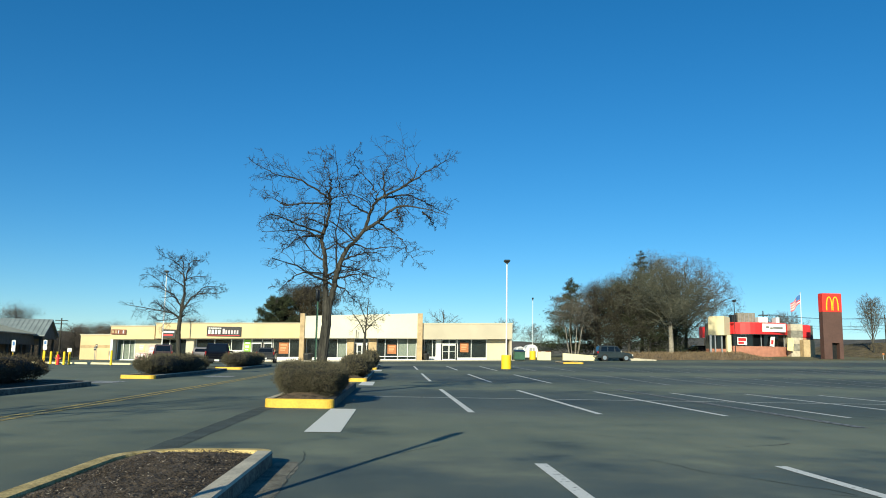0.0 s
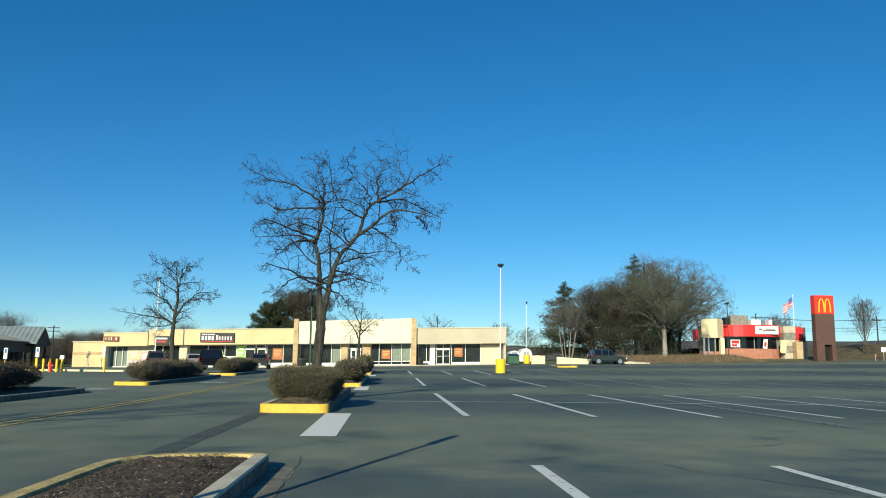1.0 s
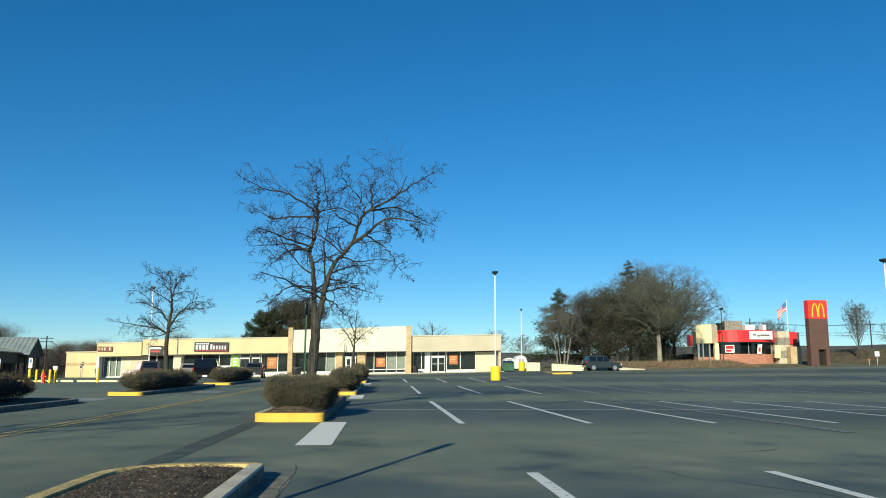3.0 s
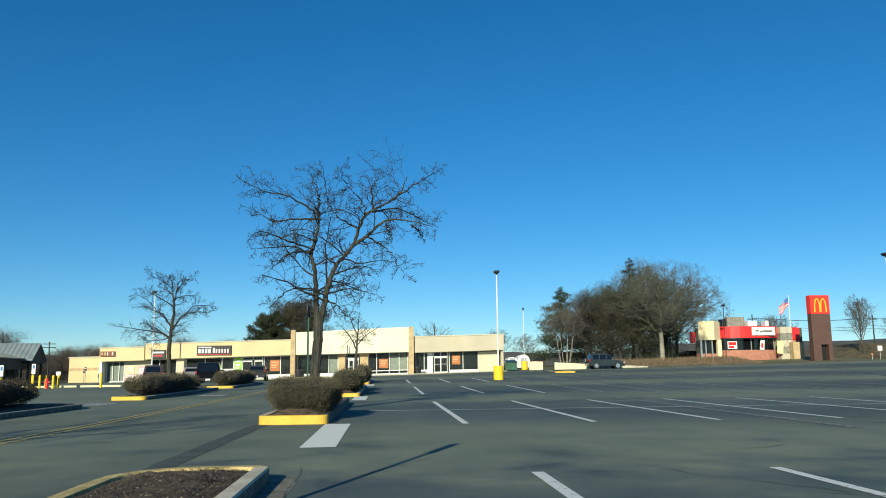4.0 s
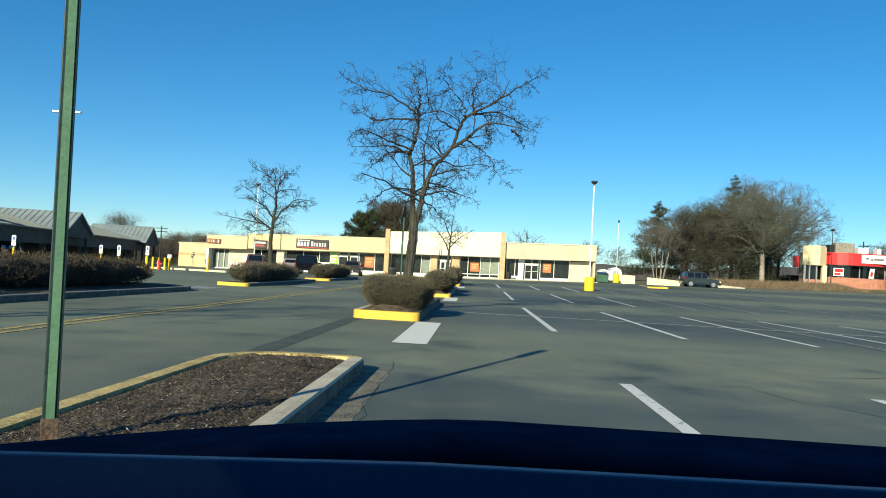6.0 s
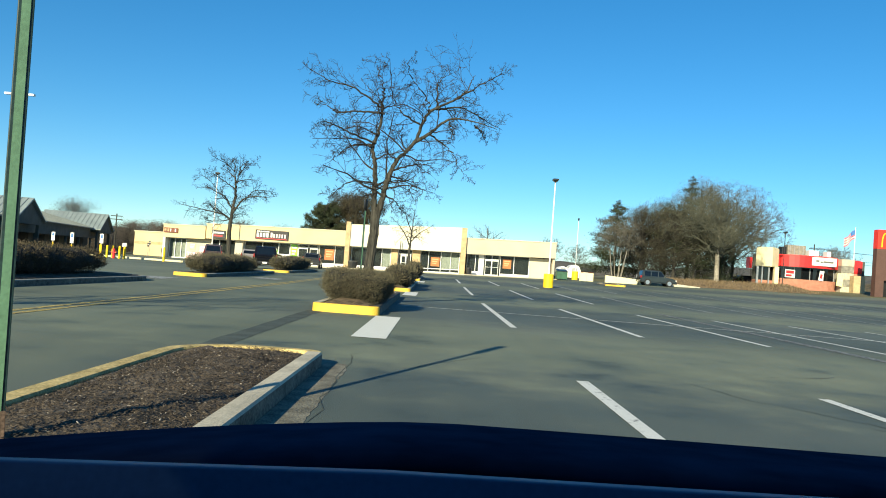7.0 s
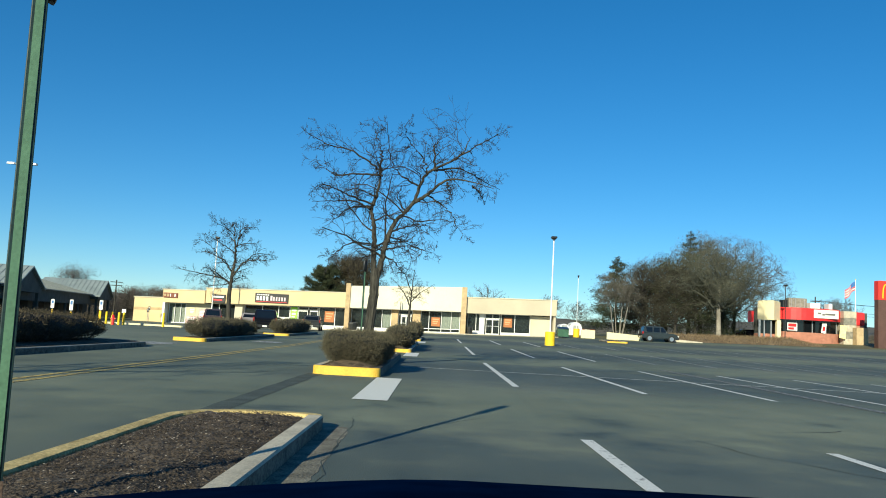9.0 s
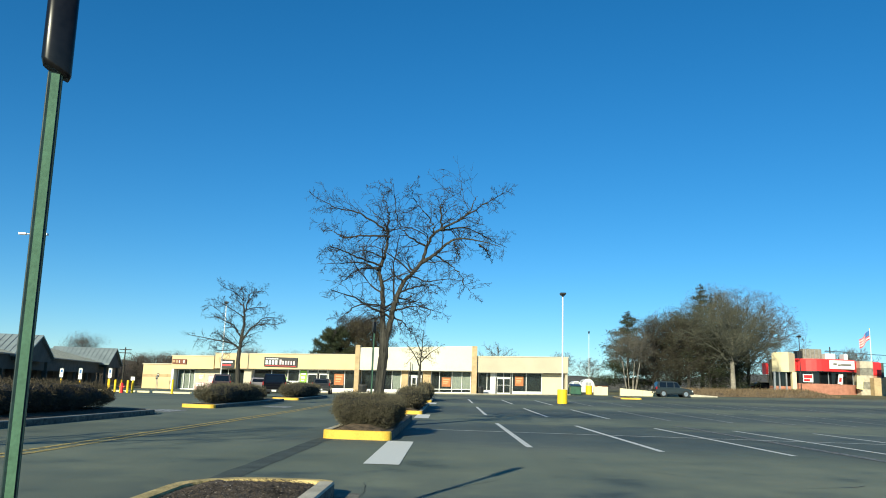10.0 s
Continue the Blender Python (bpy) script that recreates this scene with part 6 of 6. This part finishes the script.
    v, f = leaf_cloud(pick, 70000, 0.25, seed, up=0.2, wide=0.05)
    part("needles", mesh_of("needles", v, f, PINE_LEAF), PINE_LEAF, root)
    return root


def dome_tree(label, base, height, spread, fork, seed, trunk_r, bark, twig, count=12, spec=None, leaf=None, leaves=0, size=0.06, squash=(1.0, 1.0), shift=0.0, stems=1):
    """A broad-crowned tree: a short trunk that forks into curving limbs, their branches, fine twigs and sparse leaf."""
    root = thing("tree", label, "tree", *base, group="far trees")
    rng = random.Random(seed)
    w, b = Wood(), Wood()
    for k in range(stems):
        a = k * 2.4
        o = 0.0 if stems == 1 else 0.35
        foot = Vector((math.cos(a) * o, math.sin(a) * o, -0.6))
        head = Vector((math.cos(a) * o * 3.2 + shift * 0.1, math.sin(a) * o * 3.2, fork + (0.25 * height if stems == 1 else 0.0)))
        w.limb(smooth_line([foot, foot.lerp(head, 0.5) + Vector((rng.gauss(0, 0.06), rng.gauss(0, 0.06), 0)), head], 6), trunk_r, trunk_r * 0.5, 9)
    part("trunk", mesh_of("trunk", w.v, w.f, bark), bark, root)
    spec = spec or [(13, 0.42, 0.55, 0.16, 0.02, 0.15), (8, 0.45, 0.55, 0.18, 0.01, 0.12), (5, 0.5, 0.55, 0.2, 0.0, 0.1)]
    for k in range(count):
        a = k * 2.39996 + rng.uniform(-0.3, 0.3)
        up = 0.10 + 0.86 * (k + 0.5) / count
        reach = spread * math.sqrt(max(0.04, 1 - up ** 2.4)) * rng.uniform(0.82, 1.08)
        o = Vector((0, 0, fork * (0.85 + 0.5 * up * (stems == 1)))) if stems == 1 else Vector((math.cos(a) * 0.9, math.sin(a) * 0.9, fork * rng.uniform(0.7, 1.0)))
        tip = Vector((shift + math.cos(a) * reach * squash[0], math.sin(a) * reach * squash[1], fork + (height - fork) * (0.12 + 0.86 * up ** 0.8)))
        mid = o.lerp(tip, 0.5) + Vector((0, 0, 0.10 * reach))
        line = smooth_line([o, mid, tip], 6)
        line = [line[0]] + [p + Vector((rng.gauss(0, 1), rng.gauss(0, 1), rng.gauss(0, 1))) * 0.012 * height for p in line[1:]]
        r = trunk_r * (0.36 if stems == 1 else 0.6)
        b.limb(line, r, 0.02, 6)
        grow(b, rng, line, r, 0.02, 0, spec, 0.010)
    zc = fork + 0.2 * (height - fork)

    def trim(p):
        """Holds stray twigs near the rounded outline of the crown."""
        q = Vector(((p.x - shift) / (spread * squash[0]), p.y / (spread * squash[1]), (p.z - zc) / (height - zc)))
        e = q.length
        if e <= 1 or p.z < zc - 0.6 * fork:
            return p
        k = (1 + (e - 1) * 0.35) / e
        return Vector((shift + (p.x - shift) * k, p.y * k, zc + (p.z - zc) * k))
    b.v = [trim(p) for p in b.v]
    b.tips = [trim(p) for p in b.tips]
    part("crown", mesh_of("crown", b.v, b.f, twig), twig, root)
    if leaves:
        tips = b.tips

        def pick(rng):
            d = Vector((rng.gauss(0, 1), rng.gauss(0, 1), rng.gauss(0, 1)))
            return rng.choice(tips) + d * min(0.16, 0.4 / d.length), d.normalized()
        v, f = leaf_cloud(pick, leaves, size, seed, up=0.1, wide=0.16)
        part("foliage", mesh_of("foliage", v, f, leaf), leaf, root)
    return root


# the stand of trees beside the restaurant
FINE = [(12, 0.42, 0.50, 0.13, 0.03, 0.12), (8, 0.45, 0.52, 0.15, 0.02, 0.1), (6, 0.5, 0.5, 0.17, 0.0, 0.1)]
dome_tree("broad twiggy tree with a pale grey trunk", (35.6, 98.5, 1.35), 13.2, 6.6, 3.9, 3, 0.36, PALE_BARK, OLIVE_BARK, 22, None, OLIVE_LEAF, 20000, 0.085, shift=-1.0)
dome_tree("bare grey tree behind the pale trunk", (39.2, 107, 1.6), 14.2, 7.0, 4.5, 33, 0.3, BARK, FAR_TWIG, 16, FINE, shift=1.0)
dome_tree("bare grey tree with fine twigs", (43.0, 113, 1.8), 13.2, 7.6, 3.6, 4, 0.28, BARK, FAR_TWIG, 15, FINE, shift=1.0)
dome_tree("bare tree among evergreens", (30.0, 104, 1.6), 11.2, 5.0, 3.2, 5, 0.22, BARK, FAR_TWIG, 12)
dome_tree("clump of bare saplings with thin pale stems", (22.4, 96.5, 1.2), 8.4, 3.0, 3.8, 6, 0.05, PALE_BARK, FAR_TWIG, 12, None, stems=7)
conifer("evergreen", "dark pointed evergreen tree", 10.8, 4.3, 7, (24.6, 108, 1.5), 0.08, 24000, 0.14)
conifer("evergreen", "tall dark evergreen in the stand", 14.8, 3.6, 10, (34.8, 108, 1.6), 0.15, 16000, 0.13)
dense_tree("brown twiggy tree in the stand", 9.4, 4.2, 40, (26.4, 101, 1.4), BROWN_TWIG, 26000, 0.13, 0.16, wide=0.09, tight=1.2)
dense_tree("dense dark tree in the stand", 10.4, 4.6, 41, (30.4, 104, 1.5), PINE_LEAF, 30000, 0.13, 0.16, wide=0.14, tight=1.1)
dense_tree("dense dark evergreen under taller trees", 8.4, 4.8, 42, (34.0, 103, 1.5), PINE_LEAF, 22000, 0.13, 0.05, wide=0.14)
dense_tree("tall dense olive tree in the stand", 14.4, 5.4, 43, (37.0, 110, 1.6), OLIVE_LEAF, 34000, 0.14, 0.15, wide=0.09, tight=1.2)
dense_tree("brown twiggy tree between the evergreens", 9.6, 3.8, 48, (30.6, 100.5, 1.5), BROWN_TWIG, 15000, 0.13, 0.2, wide=0.09, tight=1.2)
dense_tree("dense dark evergreen by the pale trunk", 7.2, 3.4, 44, (38.8, 108, 1.6), PINE_LEAF, 14000, 0.10, 0.05)
dense_tree("dense dark evergreen at the stand's edge", 7.6, 3.8, 45, (29.0, 109, 1.5), PINE_LEAF, 16000, 0.10, 0.05)
# the grassy rise beyond the pylon, and the slim tree on it
def rise(x, y):
    """Height of the grassy bank."""
    t = min(max((y - 96.5) / 17.0, 0), 1)
    side = min(max((x - 62.5) / 9.0, 0), 1)
    return gz(60, min(y, 110)) - 0.06 + (0.12 + 1.9 * side * side * (3 - 2 * side) + 0.03 * max(0, x - 72)) * t * t * (3 - 2 * t)


def grass_bank():
    nx, ny = 70, 24
    verts, faces = [], []
    for j in range(ny + 1):
        for i in range(nx + 1):
            x, y = 62.5 + 62.0 * i / nx, 96.5 + 26.0 * j / ny
            verts.append((x, y, rise(x, y) + 0.07 * noise.noise(Vector((x * 0.7, y * 0.7, 3.0)))))
    for j in range(ny):
        for i in range(nx):
            a = j * (nx + 1) + i
            faces.append((a, a + 1, a + nx + 2, a + nx + 1))
    tagged(part("grass_bank", mesh_of("grass_bank", verts, faces, WINTER_GRASS), WINTER_GRASS), "rising bank of olive winter grass beyond the lot", "bank", kind="structure")
    rng = random.Random(19)
    v, f = [], []
    for _ in range(9000):
        x, y = rng.uniform(63, 95), rng.uniform(96.8, 116)
        b, a, h = len(v), rng.uniform(0, math.tau), rng.uniform(0.06, 0.22)
        o = Vector((x, y, rise(x, y) - 0.04))
        d = Vector((math.cos(a), math.sin(a), 0)) * 0.03
        v += [o - d, o + d, o + Vector((rng.gauss(0, 0.06), rng.gauss(0, 0.06), h + 0.04))]
        f.append((b, b + 1, b + 2))
    tagged(part("grass_blades", mesh_of("grass_blades", v, f, OLIVE_STRAW), OLIVE_STRAW), "olive-brown winter grass on the rising bank", "grass", kind="stuff")


WINTER_GRASS = mat("winter_grass", (0.088, 0.076, 0.036), 0.95, vary=0.35, scale=0.8, fine=9, bump=0.6, hue=(0.115, 0.088, 0.05))
OLIVE_STRAW = leaf_material("olive_straw", (0.06, 0.052, 0.024), (0.14, 0.115, 0.06))
grass_bank()
big_bare_tree("tree", "slim upright bare tree with fine twigs on the grass bank", 8.3, 1.75, 27, FAR_TWIG, (67.2, 106, rise(67.2, 106)), (26, 12, 8), stout=0.6, climb=2.5, low=0.14)
# the pines behind the shops
pine("dark pine with upswept plumes behind the shop roof", 9.7, 5.6, 46, (-17.0, 117, 0.3))
dense_tree("round brownish evergreen behind the shop roof", 10.7, 5.0, 47, (-13.0, 119, 0.3), BROWN_GREEN, 110000, 0.15, 0.12, wide=0.12, tight=1.15)
big_bare_tree("tree", "bare tree behind the shop roof", 8.6, 4.2, 15, FAR_TWIG, (8.0, 128, 0.6), (12, 9, 6))

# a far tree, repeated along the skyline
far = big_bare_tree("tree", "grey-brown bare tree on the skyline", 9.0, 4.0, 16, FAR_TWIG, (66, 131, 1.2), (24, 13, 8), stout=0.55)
thick = dense_tree("thickly twigged brown tree on the skyline", 8.4, 4.2, 17, (-62, 132, -0.5), WINTER_TWIG, 14000, 0.17, 0.08, wide=0.07, tight=1.2)
rng = random.Random(77)
spots = []
for k in range(26):
    spots.append((-100 + k * 3.1 + rng.uniform(-1.2, 1.2), 136 + rng.uniform(-6, 14), rng.uniform(0.55, 0.8)))
for k in range(16):
    spots.append((-60 + k * 1.7 + rng.uniform(-1, 1), 122 + rng.uniform(-5, 6), rng.uniform(0.52, 0.72)))
for x, y, s in ((4.0, 134, 0.75), (13.5, 140, 0.8), (18.5, 128, 0.7), (21.5, 120, 0.62), (14.8, 116, 0.5), (64, 128, 0.8), (70, 135, 0.85), (90, 130, 0.95), (95, 135, 1.0), (101, 130, 1.1), (50, 135, 0.95), (56, 138, 0.9), (60, 130, 0.75), (-85, 112, 0.9), (-76, 118, 0.85)):
    spots.append((x, y, s))
for x, y, s in spots:
    c = copy_thing(thick if x < -20 else far, pose(x, y, gz(min(max(x, -60), 60), min(y, 126)) - 0.3, 0, 0, rng.uniform(0, 360)))
    c.scale = (s, s, s * rng.uniform(0.85, 1.1))
conifer("evergreen", "dark evergreen on the far bank", 8.5, 3.2, 18, (92, 128, 1.8), 0.1, 4000, 0.25)


def far_bank():
    """The low wooded rise that closes the view."""
    verts, faces = [], []
    rng = random.Random(4)
    n = 80
    for k in range(n + 1):
        a = radians(-75 + 150 * k / n)
        for j, (r, z) in enumerate(((150, -0.5), (165, 2.6), (185, 4.4), (230, 4.0), (300, -2))):
            verts.append((math.sin(a) * r, math.cos(a) * r, z + (rng.uniform(-0.4, 0.5) if 0 < j < 4 else 0) + (1.5 if a > 0.3 and j else 0)))
    for k in range(n):
        for j in range(4):
            faces.append((k * 5 + j, (k + 1) * 5 + j, (k + 1) * 5 + j + 1, k * 5 + j + 1))
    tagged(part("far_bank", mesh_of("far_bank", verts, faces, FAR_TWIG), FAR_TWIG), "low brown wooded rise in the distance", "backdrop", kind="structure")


far_bank()


def power_line():
    root = thing("power_line", "wooden poles with sagging wires by the road", "power line", 0, 0, 0)
    posts = [(66, 136, 1.6), (90, 138, 1.6), (114, 140, 1.6)]
    for x, y, z in posts:
        part("pole", tube((x, y, z - 0.5), (x, y, z + 8.6), 0.14, 0.10, 8), BARK, root)
        part("crossarm", box(x - 0.9, x + 0.9, y - 0.06, y + 0.06, z + 7.7, z + 7.85), BARK, root)
    for (ax, ay, az), (bx, by, bz) in zip(posts, posts[1:]):
        for dz, off in ((8.0, -0.8), (8.0, 0.8), (6.6, 0), (6.1, 0)):
            bm = bmesh.new()
            pts = [Vector((ax + off, ay, az + dz)).lerp(Vector((bx + off, by, bz + dz)), t / 8) - Vector((0, 0, 0.5 * (1 - (t / 4 - 1) ** 2))) for t in range(9)]
            for p, q in zip(pts, pts[1:]):
                tube(p, q, 0.035, 0.035, 4, bm, False)
            part("wire", bm, DARK, root)


power_line()


# ---- the car that carries the camera: only its nose and dash show ----
# Near-opaque glass for unseen side panes, added to block sun on the dashboard.
SUN_SHIELD = glass_material("sun_shield_glass", (0.01, 0.012, 0.014))
SUN_SHIELD.node_tree.nodes["Principled BSDF"].inputs["Alpha"].default_value = 0.85


def own_car():
    root = thing("car", "dark navy car with a black dashboard, parked by the mulch island", "car", 0, 0, 0)
    bm = bmesh.new()
    nx, ny = 24, 14
    grid = {}
    for j in range(ny + 1):
        for i in range(nx + 1):
            x, y = -0.98 + 1.84 * i / nx, 0.81 + 1.14 * j / ny
            crest = 0.932 - 0.13 * max(0, 0.0 - x) ** 1.35 - 0.004 * max(0, x - 0.05) ** 2
            z = crest - 0.2 * (y - 1.15) - 0.30 * (y - 1.15) ** 2
            grid[i, j] = bm.verts.new((x, y, z))
    for j in range(ny):
        for i in range(nx):
            bm.faces.new((grid[i, j], grid[i + 1, j], grid[i + 1, j + 1], grid[i, j + 1]))
    for f in bm.faces:
        f.smooth = True
    bonnet = part("bonnet", bm, HOOD_PAINT, root, "navy bonnet with the sky's sheen put into its colour")
    sol = bonnet.modifiers.new("thickness", "SOLIDIFY")
    sol.thickness = 0.02
    part("front_body", profile_solid([(0.98, 0.25), (1.85, 0.25), (1.92, 0.5), (1.85, 0.55), (1.0, 0.74)], -0.92, 0.80, 0.05), HOOD_PAINT, root)
    part("front_bumper", box(-0.9, 0.78, 1.86, 2.02, 0.28, 0.52, 0.05), HOOD_PAINT, root)
    part("floor_pan", box(-0.86, 0.74, -2.7, 0.95, 0.22, 0.27), DASH, root)
    part("tail_panel", box(-0.86, 0.74, -2.78, -2.7, 0.27, 0.92, 0.02), HOOD_PAINT, root)
    part("bulkhead", box(-0.86, 0.74, 0.82, 0.9, 0.27, 0.76), DASH, root)
    roof = prism([(0.62, 0.12), (0.3, 0.2), (-0.42, 0.2), (-0.74, 0.12), (-0.76, -1.9), (-0.5, -2.05), (0.38, -2.05), (0.64, -1.9)], 1.44, 1.49, 0.015)
    part("roof", roof, HOOD_PAINT, root, "dark roof")
    for s in (-1, 1):
        x = -0.06 + s * 0.83
        for y0, y1 in ((-2.7, -1.26), (-1.25, -0.21), (-0.2, 0.94)):
            part("door" if y1 < 0.9 and y0 > -2 else "side_panel", box(x - 0.035, x + 0.035, y0, y1, 0.27, 0.9, 0.015), HOOD_PAINT, root)
        for y0, y1, z in ((0.94, 0.12, 0.03), (-0.7, -0.66, 0.02), (-1.9, -1.86, 0.03), (-2.7, -2.02, 0.03)):
            part("pillar", tube((x, y0, 0.88), (-0.06 + s * 0.68, y1, 1.46), z, z, 8), HOOD_PAINT, root)
        for y0, y1, top in ((-0.66, 0.5, 1.455), (-1.86, -0.70, 1.455)):
            bm = bmesh.new()
            for yy, zz in ((y0, 0.9), (y1 + (0.3 if y1 > 0 else 0), 0.9), (y1 - (0.28 if y1 > 0 else 0), top), (y0, top)):
                for dx in (-0.003, 0.003):
                    bm.verts.new((x - s * 0.15 * (zz - 0.9) / 0.56 + dx, yy, zz))
            bmesh.ops.convex_hull(bm, input=bm.verts[:])
            part("side_window", bm, SUN_SHIELD, root, "unseen side pane added to keep sun off the dash")
        for y in (1.35, -2.0):
            wheel = part("wheel", tube((x - 0.1 - s * 0.04, y, 0.31), (x + 0.1 - s * 0.04, y, 0.31), 0.31, 0.31, 20), RUBBER, root, "black tyre")
            part("rim", tube((x + s * 0.055, y, 0.31), (x + s * 0.075, y, 0.31), 0.2, 0.18, 16), CHROME, wheel)
        part("headlight", box(-0.06 + s * 0.66 - 0.15, -0.06 + s * 0.66 + 0.15, 1.84, 1.93, 0.54, 0.64, 0.02), HEADLAMP, root)
        part("door_mirror", box(x + s * 0.09 - 0.07, x + s * 0.09 + 0.07, 0.42, 0.5, 0.86, 0.98, 0.03), HOOD_PAINT, root)
    bm = bmesh.new()
    nx = 16
    prev = None
    for i in range(nx + 1):
        u = -1 + 2 * i / nx
        x = u * 0.86 - 0.06
        d = 0.035 * abs(min(0, u)) - 0.01 * max(0, u)
        ring = [bm.verts.new((x, y, z)) for y, z in ((0.34, 0.70), (0.34, 0.88 - d), (0.46, 0.93 - d), (0.60, 0.945 - d), (0.70, 0.93 - d), (0.705, 0.90 - d), (0.735, 0.90 - d), (0.74, 0.962 - d), (0.76, 0.962 - d), (0.80, 0.78))]
        if prev:
            for k in range(9):
                bm.faces.new((prev[k], ring[k], ring[k + 1], prev[k + 1]))
        prev = ring
    for f in bm.faces:
        f.smooth = True
    part("dashboard", bm, DASH, root, "black dashboard top, sky light put into its colour")


own_car()


# ---- right-hand verge ----
def verge_sign(x, y, h, label, face=WHITE, w=0.3):
    root = thing("road_sign", label, "sign", x, y, gz(min(x, 60), y), group="verge signs")
    part("post", tube((0, 0.03, -0.2), (0, 0.03, h), 0.03, 0.03, 8), GREY_METAL, root)
    part("plate", box(-w, w, -0.01, 0.01, h - 2 * w, h), face, root)


verge_sign(61.6, 93.5, 1.7, "small white square sign on the grass verge")
verge_sign(60.2, 93.0, 0.8, "low orange marker post on the verge", ORANGE, 0.12)


# ---- small things by the shop fronts ----
def thin_post(x, y, h, label):
    root = thing("post", label, "post", x, y, lean(x) + 0.03, group="thin posts")
    part("pipe", tube((0, 0, 0), (0, 0, h), 0.05, 0.045, 8), DARK, root)
    part("cap", tube((0, 0, h), (0, 0, h + 0.05), 0.06, 0.02, 8), DARK, root)
    part("base_plate", box(-0.12, 0.12, -0.12, 0.12, 0, 0.03), DARK, root)


thin_post(-4.3, 89.3, 3.4, "thin dark post before the pale signboard")


def litter_bin(x, y, w, h, label):
    root = thing("litter_bin", label, "bin", x, y, lean(x) + 0.03, group="shop bins")
    bm = bmesh.new()
    for k, z in ((0.8, 0.0), (1.0, h * 0.8), (0.95, h * 0.86)):
        for i in range(8):
            bm.verts.new((w * k * math.cos(i * math.tau / 8), 0.3 * k * math.sin(i * math.tau / 8), z))
    bmesh.ops.convex_hull(bm, input=bm.verts[:])
    part("body", bm, DARK, root)
    part("lid", box(-w * 0.9, w * 0.9, -0.25, 0.25, h * 0.86, h, 0.04), DARK, root)


litter_bin(-9.6, 89.0, 0.55, 0.85, "dark low bin beside a tan pilaster")
litter_bin(3.75, 89.4, 0.35, 0.8, "dark low bin before a shop window")


def info_sign(x, y, z0, z1, w, face, label):
    g = gz(x, y)
    root = thing("notice_sign", label, "sign", x, y, g, group="notice signs")
    part("post", tube((0, 0.02, -0.1), (0, 0.02, z1), 0.03, 0.03, 8), GREY_METAL, root)
    part("plate", box(-w, w, -0.02, -0.008, z0, z1, 0), face, root)
    part("bar", box(-w * 0.7, w * 0.7, -0.026, -0.021, z0 + (z1 - z0) * 0.55, z0 + (z1 - z0) * 0.7), GREY_METAL if face is WHITE else WHITE, root)


info_sign(-25.2, 62.8, 0.9, 1.2, 0.16, WHITE, "small white notice board behind the bollards")
info_sign(-33.6, 91.0, 1.3, 1.75, 0.12, DARK, "small dark notice on a post by the annex")
info_sign(-31.9, 86.0, 1.05, 1.45, 0.11, DARK, "small dark notice on a post by the annex")
car(-34.5, 55.0, 11, MAROON_CAR, 4.4, 1.75, 1.5, "dark car parked under the shaded shop porch")
